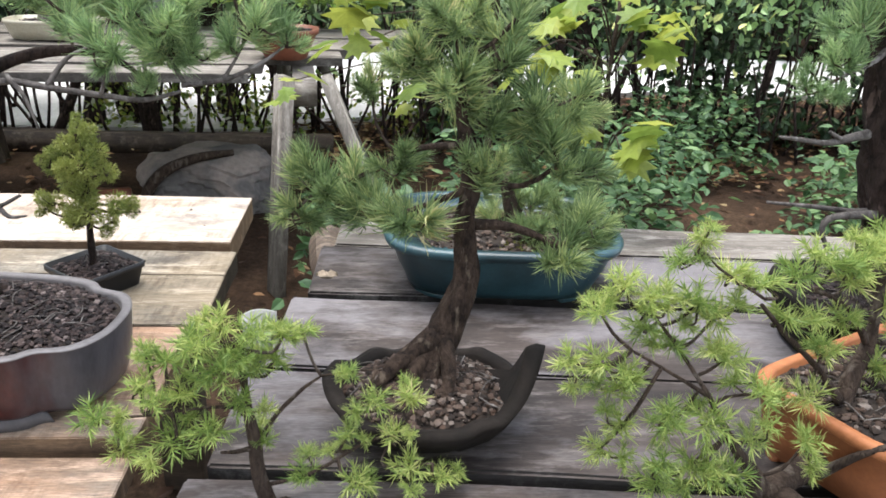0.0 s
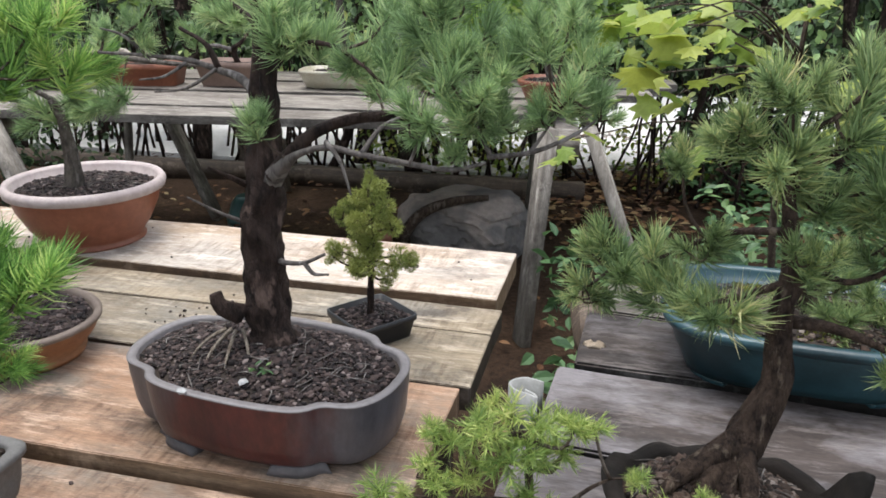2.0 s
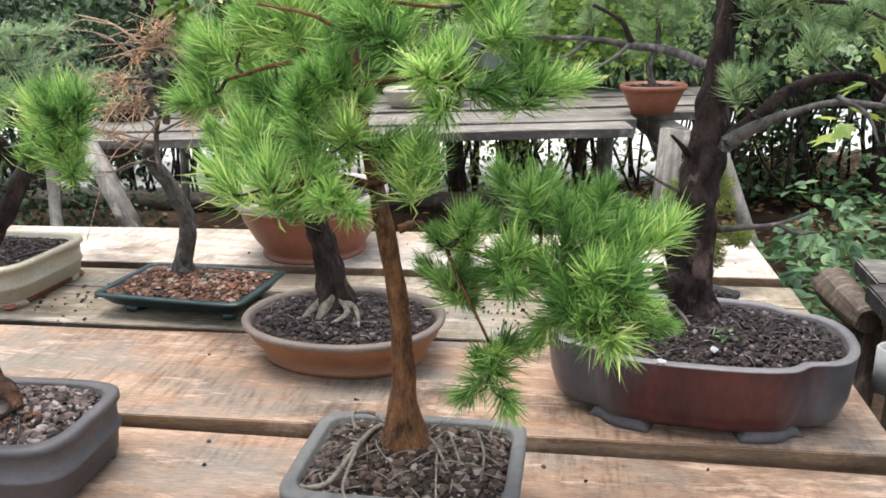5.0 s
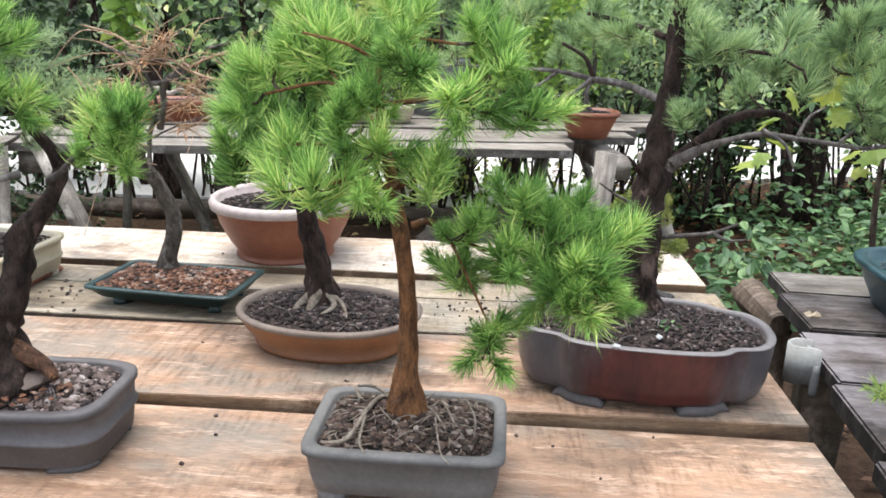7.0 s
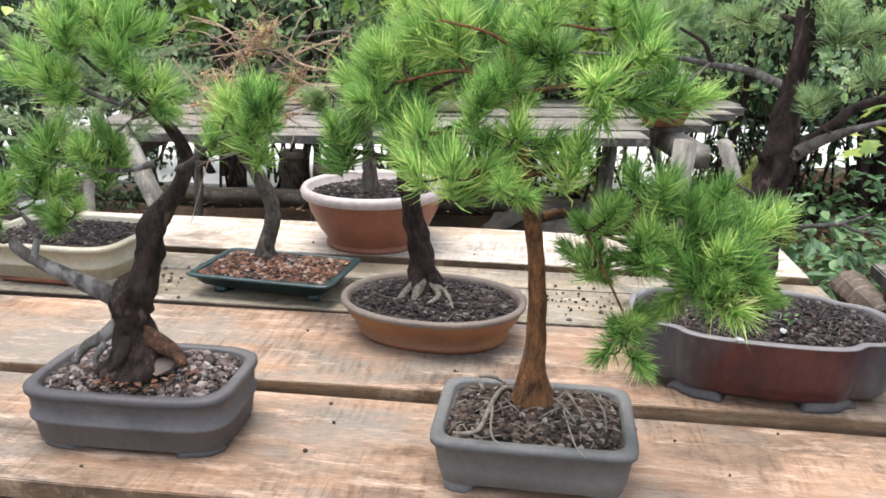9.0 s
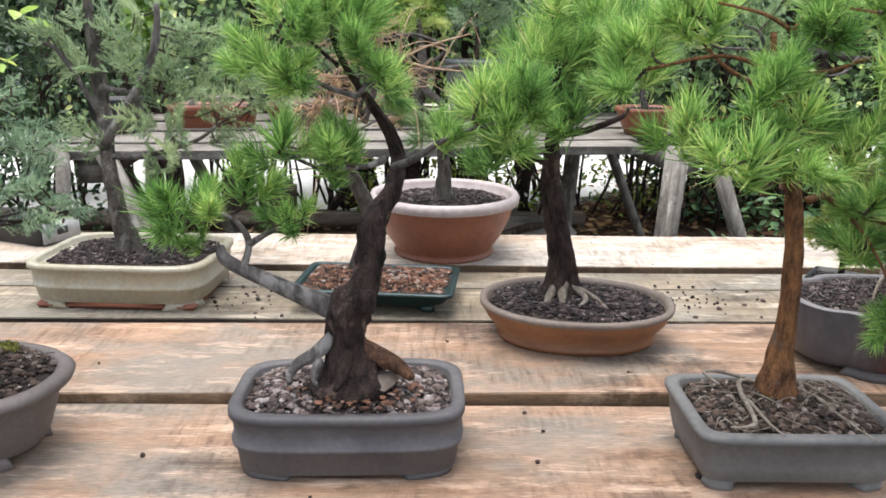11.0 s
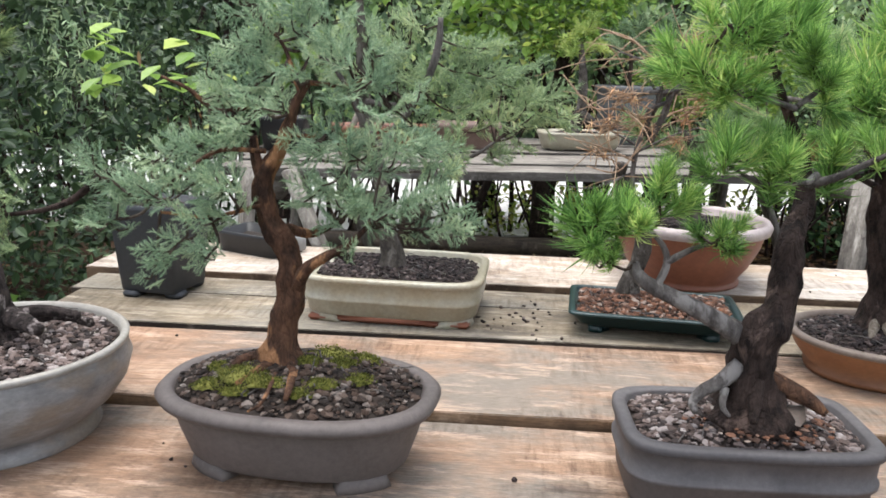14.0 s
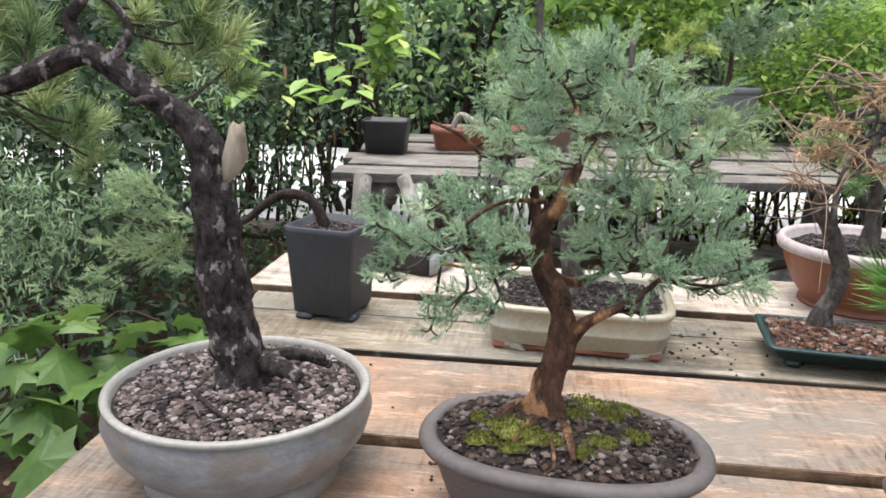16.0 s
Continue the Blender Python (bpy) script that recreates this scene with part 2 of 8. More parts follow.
glaze_cream = clay("cream_glaze", (0.30, 0.272, 0.20), (0.40, 0.37, 0.29), (0.33, 0.285, 0.20), 0.35, spec=0.5, bump=0.06)
clay_taupe = clay("taupe_clay", (0.093, 0.076, 0.068), (0.129, 0.107, 0.099), None, 0.65)
glaze_bowl = clay("mottled_grey_glaze", (0.115, 0.108, 0.106), (0.29, 0.278, 0.268), (0.20, 0.165, 0.135), 0.42, big=13.0, stretch=(1, 1, 2.2))
rim_bowl = clay("pale_glazed_rim", (0.230, 0.213, 0.185), (0.328, 0.306, 0.273), None, 0.45)
clay_slate = clay("slate_clay", (0.023, 0.025, 0.029), (0.040, 0.043, 0.048), None, 0.55)
glaze_red = panelled("oxblood_and_grey_glaze", (0.036, 0.034, 0.038), (0.085, 0.080, 0.087), (0.030, 0.010, 0.011), (0.085, 0.021, 0.018), 0.128)
rim_red = clay("grey_lilac_rim", (0.117, 0.106, 0.106), (0.180, 0.165, 0.165), None, 0.5)
plastic_black = clay("black_plastic", (0.014, 0.014, 0.015), (0.025, 0.025, 0.027), None, 0.45, bump=0.05)
glaze_blue = clay("sea_blue_glaze", (0.014, 0.043, 0.054), (0.031, 0.080, 0.095), (0.009, 0.026, 0.032), 0.35, spec=0.5, big=5.0, bump=0.08)
clay_char = clay("charred_brown_clay", (0.006, 0.005, 0.004), (0.020, 0.015, 0.012), None, 0.88, spec=0.2, big=14, bump=0.6)
clay_pink = clay("pinkish_brown_clay", (0.150, 0.098, 0.078), (0.235, 0.160, 0.130), None, 0.7)
clay_orange = clay("orange_terracotta", (0.279, 0.093, 0.033), (0.371, 0.139, 0.053), None, 0.65)
stone_pale = clay("pale_stone", (0.26, 0.26, 0.26), (0.38, 0.38, 0.375), None, 0.7)
granite = clay("weathered_granite", (0.075, 0.068, 0.064), (0.19, 0.175, 0.165), (0.30, 0.25, 0.215), 0.85, grain=45, big=4, bump=0.6)
glaze_teal = clay("teal_glaze", (0.004, 0.028, 0.025), (0.010, 0.050, 0.045), None, 0.35)
bucket_grey = clay("dull_grey_plastic", (0.094, 0.098, 0.098), (0.156, 0.156, 0.156), None, 0.6)
cloth_pale = clay("grey_white_webbing", (0.238, 0.238, 0.228), (0.329, 0.329, 0.318), None, 0.8)

soil_dark = clay("damp_soil", (0.014, 0.010, 0.008), (0.040, 0.029, 0.022), None, 0.95, big=40, grain=260, bump=0.8)
grit_mix = pebbles("grit_mix", [(0.0, (0.013, 0.009, 0.007)), (0.35, (0.028, 0.019, 0.014)), (0.6, (0.060, 0.036, 0.025)), (0.82, (0.096, 0.068, 0.053)), (0.95, (0.153, 0.122, 0.103)), (1.0, (0.258, 0.216, 0.186))])
grit_dark = pebbles("lava_grit", [(0.0, (0.008, 0.006, 0.006)), (0.45, (0.023, 0.016, 0.015)), (0.75, (0.048, 0.032, 0.028)), (0.93, (0.087, 0.063, 0.057)), (1.0, (0.182, 0.145, 0.134))])
grit_pale = pebbles("pale_grit", [(0.0, (0.021, 0.016, 0.015)), (0.3, (0.052, 0.038, 0.033)), (0.55, (0.104, 0.072, 0.060)), (0.8, (0.181, 0.138, 0.123)), (0.93, (0.257, 0.215, 0.198)), (1.0, (0.312, 0.273, 0.251))])
grit_rust = pebbles("rusty_needle_litter", [(0.0, (0.03, 0.02, 0.016)), (0.4, (0.10, 0.045, 0.026)), (0.8, (0.18, 0.08, 0.045)), (1.0, (0.3, 0.24, 0.2))])
moss_green = leafy("moss", [(0.0, (0.060, 0.072, 0.014)), (0.5, (0.150, 0.158, 0.028)), (1.0, (0.280, 0.272, 0.070))], 0.9, 0.2, 0.0)

bark_orange = bark("flaking_orange_bark", (0.050, 0.024, 0.013), (0.260, 0.120, 0.050), (0.150, 0.105, 0.076), 85, 0.35, 0.58)
bark_dark = bark("blackish_bark", (0.009, 0.006, 0.005), (0.050, 0.033, 0.027), (0.116, 0.079, 0.065), 55, 0.45, 0.58)
bark_grey = bark("grey_bark", (0.045, 0.038, 0.032), (0.125, 0.108, 0.092), (0.18, 0.16, 0.14), 70, 0.6)
bark_brown = bark("brown_bark", (0.028, 0.019, 0.014), (0.085, 0.060, 0.045), (0.13, 0.105, 0.085), 65)
bark_umber = bark("dark_umber_bark", (0.014, 0.009, 0.007), (0.075, 0.050, 0.036), (0.15, 0.115, 0.085), 75, 0.4, 0.60)
bark_red = bark("red_brown_bark", (0.030, 0.017, 0.012), (0.130, 0.065, 0.038), (0.310, 0.155, 0.075), 55, 0.45, 0.53)
bark_scaly = bark("scaly_bark", (0.010, 0.008, 0.007), (0.075, 0.058, 0.053), (0.300, 0.255, 0.240), 95, 0.7, 0.565)
bark_silver = bark("weathered_grey_branch_bark", (0.05, 0.043, 0.04), (0.16, 0.142, 0.13), (0.24, 0.22, 0.205), 60, 0.4, cracked=False)
raw_wood = bark("raw_orange_wood", (0.10, 0.05, 0.025), (0.25, 0.145, 0.075), None, 50, 0.3, cracked=False)
root_pale = bark("pale_root", (0.126, 0.097, 0.073), (0.277, 0.238, 0.193), None, 80, 1, cracked=False)
dead_wood = bark("silvered_dead_wood", (0.20, 0.17, 0.14), (0.42, 0.38, 0.33), None, 70, 0.3, cracked=False)
cut_wood = bark("bare_cut_wood", (0.187, 0.145, 0.104), (0.340, 0.278, 0.208), None, 40, 0.3, cracked=False)
dry_twig = bark("dry_orange_twig", (0.27, 0.165, 0.10), (0.50, 0.36, 0.25), None, 60, cracked=False)

NEEDLE = {
    "pine": leafy("pine_needles_fresh", [(0.0, (0.045, 0.110, 0.028)), (0.35, (0.150, 0.300, 0.078)), (0.68, (0.360, 0.570, 0.155)), (0.92, (0.740, 0.830, 0.300)), (1.0, (0.800, 0.700, 0.400))], 0.33, 0.42, 0.45),
    "pine_dull": leafy("pine_needles_dull", [(0.0, (0.105, 0.175, 0.085)), (0.5, (0.270, 0.400, 0.185)), (0.85, (0.500, 0.620, 0.300)), (1.0, (0.740, 0.710, 0.400))], 0.33, 0.36, 0.4),
    "pine_olive": leafy("pine_needles_olive", [(0.0, (0.060, 0.105, 0.045)), (0.5, (0.220, 0.310, 0.135)), (0.85, (0.480, 0.540, 0.235)), (1.0, (0.760, 0.650, 0.380))], 0.33, 0.4, 0.4),
    "larch": leafy("larch_needles", [(0.0, (0.130, 0.230, 0.060)), (0.5, (0.330, 0.430, 0.125)), (0.9, (0.580, 0.620, 0.220)), (1.0, (0.745, 0.620, 0.394))], 0.45, 0.45, 0.4),
    "fir": leafy("blue_fir_needles", [(0.0, (0.095, 0.163, 0.107)), (0.45, (0.292, 0.421, 0.267)), (0.85, (0.550, 0.654, 0.430)), (1.0, (0.722, 0.731, 0.482))], 0.42, 0.36, 0.4),
    "spruce": leafy("spruce_needles", [(0.0, (0.110, 0.175, 0.105)), (0.5, (0.310, 0.420, 0.225)), (0.9, (0.570, 0.650, 0.370)), (1.0, (0.760, 0.720, 0.430))], 0.42, 0.36, 0.4),
    "cushion": leafy("cushion_spruce_needles", [(0.0, (0.09, 0.125, 0.03)), (0.5, (0.22, 0.26, 0.065)), (1.0, (0.38, 0.39, 0.12))], 0.55, 0.3, 0.5),
}
leaf_hedge = leafy("hedge_leaves", [(0.0, (0.114, 0.188, 0.101)), (0.5, (0.250, 0.395, 0.167)), (0.85, (0.454, 0.641, 0.255)), (1.0, (0.850, 0.850, 0.337))], 0.4, 0.25, 0.0)
# dark leaves for the depth of foliage, with its shade put into the colour
leaf_dark = leafy("dark_shaded_evergreen_leaves", [(0.0, (0.021, 0.043, 0.022)), (0.6, (0.051, 0.091, 0.039)), (1.0, (0.118, 0.178, 0.077))], 0.4, 0.2, 0.0)
leaf_grey = leafy("grey_green_sprays", [(0.0, (0.157, 0.226, 0.121)), (0.6, (0.313, 0.438, 0.241)), (1.0, (0.536, 0.633, 0.361))], 0.5, 0.25, 0.0)
leaf_bright = leafy("bright_green_leaves", [(0.0, (0.177, 0.315, 0.071)), (0.6, (0.352, 0.529, 0.122)), (1.0, (0.588, 0.685, 0.184))], 0.4, 0.45, 0.0)
leaf_maple = leafy("maple_leaves", [(0.0, (0.110, 0.200, 0.040)), (0.45, (0.250, 0.345, 0.070)), (0.72, (0.400, 0.430, 0.085)), (0.82, (0.46, 0.48, 0.14)), (0.86, (0.66, 0.68, 0.56)), (0.97, (0.66, 0.66, 0.56)), (1.0, (0.595, 0.340, 0.095))], 0.45, 0.45, 0.0)
leaf_soft = leafy("soft_green_maple_leaves", [(0.0, (0.053, 0.105, 0.024)), (0.6, (0.112, 0.195, 0.048)), (1.0, (0.203, 0.285, 0.080))], 0.45, 0.35, 0.0)
leaf_low = leafy("ground_cover_leaves", [(0.0, (0.032, 0.075, 0.032)), (0.6, (0.080, 0.159, 0.063)), (1.0, (0.161, 0.258, 0.101))], 0.5, 0.25, 0.0)
leaf_fallen = leafy("fallen_leaves", [(0.0, (0.040, 0.018, 0.010)), (0.5, (0.110, 0.050, 0.022)), (0.85, (0.22, 0.115, 0.05)), (1.0, (0.300, 0.228, 0.120))], 0.7, 0.15, 0.0)
leaf_dry = leafy("withered_needles", [(0.0, (0.363, 0.190, 0.094)), (0.5, (0.637, 0.359, 0.187)), (1.0, (0.850, 0.606, 0.349))], 0.7, 0.2, 0.0)


# ---- building helpers ----
ORIGIN = {}


def thing(name, at, label, category, group="", kind=""):
    """An Empty at a thing's base; its parts are given in world metres."""
    ob = tagged(new(name), label, category, group, kind)
    ob.empty_display_size = 0.05
    ob.location = at
    ORIGIN[ob] = Vector(at)
    return ob


def root_of(parent):
    while parent.parent:
        parent = parent.parent
    return ORIGIN.get(parent, Vector((0, 0, 0)))


def hang(ob, parent):
    ob.parent = parent
    return ob


def part(name, bm, material, parent=None, label="", smooth=True):
    me = bpy.data.meshes.new(name)
    bmesh.ops.recalc_face_normals(bm, faces=bm.faces)
    if parent:
        bmesh.ops.translate(bm, verts=bm.verts, vec=-root_of(parent))
    bm.to_mesh(me)
    bm.free()
    return finish(name, me, material, parent, label, smooth)


def raw(name, verts, faces, material, parent=None, label="", smooth=True):
    me = bpy.data.meshes.new(name)
    v = np.asarray(verts, float)
    if parent:
        v = v - np.array(root_of(parent))
    me.from_pydata(v.tolist(), [], faces)
    return finish(name, me, material, parent, label, smooth)


def finish(name, me, material, parent, label, smooth):
    me.materials.append(material)
    if smooth:
        me.shade_smooth()
    ob = new(name, me)
    if parent:
        hang(ob, parent)
    if label:
        tagged(ob, label)
    return ob


def block(x0, x1, y0, y1, z0, z1, bevel=0.003, turn=0.0, wobble=0.0, cuts=0):
    """A bevelled block, with long edges made a little uneven where wobble is given."""
    bm = bmesh.new()
    bmesh.ops.create_cube(bm, size=1)
    c = Vector(((x0 + x1) / 2, (y0 + y1) / 2, (z0 + z1) / 2))
    s = Vector((x1 - x0, y1 - y0, z1 - z0))
    for v in bm.verts:
        v.co = Vector((v.co.x * s.x, v.co.y * s.y, v.co.z * s.z))
    if bevel:
        bmesh.ops.bevel(bm, geom=bm.edges[:], offset=bevel, segments=2, affect="EDGES")
    if cuts:
        for i in range(1, cuts):
            x = -s.x / 2 + s.x * i / cuts
            bmesh.ops.bisect_plane(bm, geom=bm.verts[:] + bm.edges[:] + bm.faces[:], plane_co=(x, 0, 0), plane_no=(1, 0, 0))
        for v in bm.verts:
            n = noise.noise_vector(Vector((v.co.x * 3.1 + c.y * 17, (1 if v.co.y > 0 else -1) * 2.7 + c.x, c.y * 9)))
            v.co += Vector((0, n.y * wobble, n.z * wobble * 0.35))
            if abs(v.co.x) > s.x / 2 - 0.02:
                v.co.x += noise.noise(Vector((v.co.y * 23, c.y * 11, v.co.x))) * wobble
    m = Matrix.Translation(c) @ Matrix.Rotation(radians(turn), 4, "Z")
    bmesh.ops.transform(bm, matrix=m, verts=bm.verts)
    return bm


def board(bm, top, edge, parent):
    """A plank with darker sawn edges: old stain, and shade put into their colour."""
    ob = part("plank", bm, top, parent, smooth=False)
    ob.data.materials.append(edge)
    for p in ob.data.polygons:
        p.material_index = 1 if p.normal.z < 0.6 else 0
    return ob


def superellipse(a, b, n, count, lobed=0.0):
    out = []
    for i in range(count):
        th = 2 * math.pi * i / count
        c, s = math.cos(th), math.sin(th)
        x = a * math.copysign(abs(c) ** (2 / n), c)
        y = b * math.copysign(abs(s) ** (2 / n), s)
        if lobed:
            k = 1.0
            for notch in (48, 132, 228, 312):
                d = (math.degrees(th) - notch + 180) % 360 - 180
                k -= lobed * math.exp(-((d / 9.0) ** 2))
            x, y = x * k, y * k
        out.append((x, y))
    return out


def loft(rings, close_top=True, close_bottom=True):
    """A skin over rings of equal count, each a list of points."""
    n = len(rings[0])
    verts = [p for r in rings for p in r]
    faces = []
    for k in range(len(rings) - 1):
        for i in range(n):
            j = (i + 1) % n
            faces.append((k * n + i, k * n + j, (k + 1) * n + j, (k + 1) * n + i))
    if close_bottom:
        faces.append(tuple(range(n - 1, -1, -1)))
    if close_top:
        faces.append(tuple((len(rings) - 1) * n + i for i in range(n)))
    return verts, faces


def place(points, x, y, turn, z):
    c, s = math.cos(radians(turn)), math.sin(radians(turn))
    return [(x + px * c - py * s, y + px * s + py * c, z) for px, py in points]


def shell(x, y, turn, shape, levels, count=64, cap=True, floor=True):
    """levels: (height, inset) from the outside's foot over the rim and down the inside. shape: half width, half depth, power, lobes."""
    a, b, n, lobed = shape
    return loft([place(superellipse(a - d, b - d, n, count, lobed), x, y, turn, z) for z, d in levels], cap, floor)


def mound(x, y, turn, shape, z, rise, name, material, parent, rings=7, count=48):
    """Soil that domes up towards its middle, with an uneven surface."""
    a, b, n, lobed = shape
    out = []
    for k in range(rings):
        f = 1 - k / rings
        pts = place(superellipse(a * f, b * f, n, count, lobed * f), x, y, turn, 0)
        out.append([(p[0], p[1], z + rise * (1 - f * f) + 0.004 * noise.noise(Vector((p[0] * 60, p[1] * 60, z)))) for p in pts])
    v, f = loft(out, True, False)
    return raw(name, v, f, material, parent)


ICO_V, ICO_F = None, None


def ico():
    global ICO_V, ICO_F
    if ICO_V is None:
        bm = bmesh.new()
        bmesh.ops.create_icosphere(bm, subdivisions=1, radius=1.0)
        ICO_V = np.array([v.co[:] for v in bm.verts])
        ICO_F = [tuple(v.index for v in f.verts) for f in bm.faces]
        bm.free()
    return ICO_V, ICO_F


def grains(name, material, parent, spots, low, high, seed, label="", flat=0.7):
    """Many small stones as one mesh; spots: points that they lie on."""
    rng = np.random.default_rng(seed)
    iv, fc = ico()
    verts, faces = [], []
    for p in spots:
        s = low + (high - low) * rng.random() ** 2
        sc = s * (0.65 + 0.6 * rng.random(3)) * np.array([1, 1, flat])
        q = Euler(rng.random(3) * 6.28).to_matrix()
        v = (iv * (0.62 + 0.6 * rng.random((len(iv), 1)))) @ np.array(q).T * sc + np.array(p)
        o = len(verts) * len(iv)
        verts.append(v)
        faces += [tuple(i + o for i in f) for f in fc]
    return tagged(raw(name, np.concatenate(verts), faces, material, parent, label, smooth=False), kind="stuff")


def spots_on(x, y, turn, shape, z, rise, count, seed, fill=0.96):
    rng = np.random.default_rng(seed)
    a, b, n, lobed = shape
    c, s = math.cos(radians(turn)), math.sin(radians(turn))
    out = []
    while len(out) < count:
        u, w = rng.uniform(-1, 1, 2)
        r = (abs(u) ** n + abs(w) ** n) ** (1 / n)
        th = math.degrees(math.atan2(math.copysign(abs(w) ** (n / 2), w), math.copysign(abs(u) ** (n / 2), u)))
        k = 1 - lobed * sum(math.exp(-(((th - notch + 180) % 360 - 180) / 9.0) ** 2) for notch in (48, 132, 228, 312))
        if r > fill * k:
            continue
        px, py = u * a, w * b
        out.append((x + px * c - py * s, y + px * s + py * c, z + rise * (1 - r * r) + 0.002))
    return out


def litter(tree, x, y, turn, shape, z, rise, seed, more):
    """Fine root threads and dry needles lying on the soil, as one mesh."""
    g = random.Random(seed)
    verts, faces = [], []
    for p in spots_on(x, y, turn, shape, z, rise, int((1100 * shape[0] * shape[1] + 6) * more), seed + 50, 0.85):
        a = g.random() * 6.283
        n = g.uniform(0.008, 0.030)
        d = Vector((math.cos(a), math.sin(a), 0)) * n
        m = Vector(p) + Vector((g.gauss(0, 0.004), g.gauss(0, 0.004), g.uniform(0.002, 0.006)))
        v, f = tube([(*(Vector(p) - d), 0.0009), (*m, 0.0011), (*(Vector(p) + d + Vector((g.gauss(0, 0.006), g.gauss(0, 0.006), 0))), 0.0007)], 4, 3, 0.0)
        o = len(verts)
        verts += v
        faces += [tuple(i + o for i in q) for q in f]
    tagged(raw("root_litter", verts, faces, bark_silver if more < 2 else root_pale, tree), kind="stuff")


def fill_pot(tree, x, y, turn, shape, z, rise, grit, seed, count=420, size=(0.0022, 0.0072), more=1.0):
    mound(x, y, turn, shape, z, rise, "soil", soil_dark, tree)
    grains("gravel", grit, tree, spots_on(x, y, turn, shape, z, rise, int(count * 3.0), seed), size[0], size[1] * 1.12, seed, "", 0.6)
    litter(tree, x, y, turn, shape, z, rise, seed, more)


def smooth_line(pts, per=4):
    """Points with radii, drawn through by a Catmull-Rom curve."""
    p = [np.array(q, float) for q in pts]
    p = [2 * p[0] - p[1]] + p + [2 * p[-1] - p[-2]]
    out = []
    for i in range(1, len(p) - 2):
        for k in range(per):
            t = k / per
            a, b, c, d = p[i - 1], p[i], p[i + 1], p[i + 2]
            out.append(0.5 * (2 * b + (c - a) * t + (2 * a - 5 * b + 4 * c - d) * t * t + (3 * b - a - 3 * c + d) * t ** 3))
    out.append(p[-2])
    return out


def tube(pts, sides=10, per=4, rough=0.1, grain=40.0):
    """A tapered, knobbly limb through points (x, y, z, radius)."""
    line = smooth_line(pts, per)
    rings = []
    up = Vector((0.3, 0.9, 0.1))
    for i, p in enumerate(line):
        a = Vector(line[max(i - 1, 0)][:3])
        b = Vector(line[min(i + 1, len(line) - 1)][:3])
        d = (b - a).normalized()
        s = d.cross(up).normalized()
        t = s.cross(d).normalized()
        up = t
        c, r = Vector(p[:3]), max(float(p[3]), 0.0006)
        ring = []
        for k in range(sides):
            th = 2 * math.pi * k / sides
            o = s * math.cos(th) + t * math.sin(th)
            w = c + o * r
            ca, sa = math.cos(th), math.sin(th)
            u = Vector((ca * 1.5 + pts[0][0] * 31, sa * 1.5, float(p[2]) * grain * 0.2 + i * 0.06))
            q = Vector((ca * 4.5, sa * 4.5 + pts[0][0] * 17, float(p[2]) * grain * 0.28 + i * 0.07))
            f = 1 + rough * (1.2 * noise.noise(u) + 0.7 * noise.noise(q))
            ring.append(tuple(c + o * r * f))
        rings.append(ring)
    return loft(rings)


def limb(name, pts, material, parent, sides, per, rough, grain=40.0, label=""):
    v, f = tube(pts, sides, per, rough, grain)
    return raw(name, v, f, material, parent, label)


WOOD = {}


def trunk(tree, pts, material):
    thick = pts[0][3]
    low = (pts[0][0], pts[0][1], pts[0][2] - 0.03, thick * 1.35)
    ob = limb("trunk", [low, (pts[0][0], pts[0][1], pts[0][2], thick * 1.15)] + pts[1:], material, tree, 30 if thick > 0.02 else 16, 10 if thick > 0.02 else 7, 0.30 if thick > 0.027 else 0.16, 75.0)
    WOOD.setdefault(tree, []).extend(smooth_line(pts, 4))
    return ob


def branch(tree, pts, material):
    WOOD.setdefault(tree, []).extend(smooth_line(pts, 4))
    return limb("branch", pts, material, tree, 9, 6, 0.24, 85.0)


def root(tree, pts, material):
    a, b = pts[0], pts[-1]
    base = WOOD[tree][0]
    if math.hypot(a[0] - base[0], a[1] - base[1]) < 0.11 and a[3] > 0.003:
        a = (base[0] * 0.8 + a[0] * 0.2, base[1] * 0.8 + a[1] * 0.2, a[2], a[3])
    pts = [a] + [p for p in pts[1:] if p[1] < base[1] - 0.008 or abs(p[0] - base[0]) > 0.03]
    if len(pts) < 3:
        pts.append((pts[-1][0] * 1.02, pts[-1][1] - 0.02, pts[-1][2], pts[-1][3] * 0.6))
    b = pts[-1]
    lifted = [(a[0], a[1], a[2] + a[3], a[3])] + [(p[0], p[1], p[2] + p[3] * 0.25, p[3]) for p in pts[1:-1]] + [(b[0], b[1], b[2] - 0.004, b[3])]
    return limb("surface_root", lifted, material, tree, 8, 4, 0.16, 90.0)


# ---- foliage pieces: built once, then placed many times ----
def blade(verts, faces, base, tip, width, side, bend):
    """One needle: two quads that narrow to a tip and bend."""
    mid = (base + tip) * 0.5 + bend
    o = len(verts)
    w = side * width * 0.5
    verts += [base - w, base + w, mid - w, mid + w, tip]
    faces += [(o, o + 1, o + 3, o + 2), (o + 2, o + 3, o + 4)]


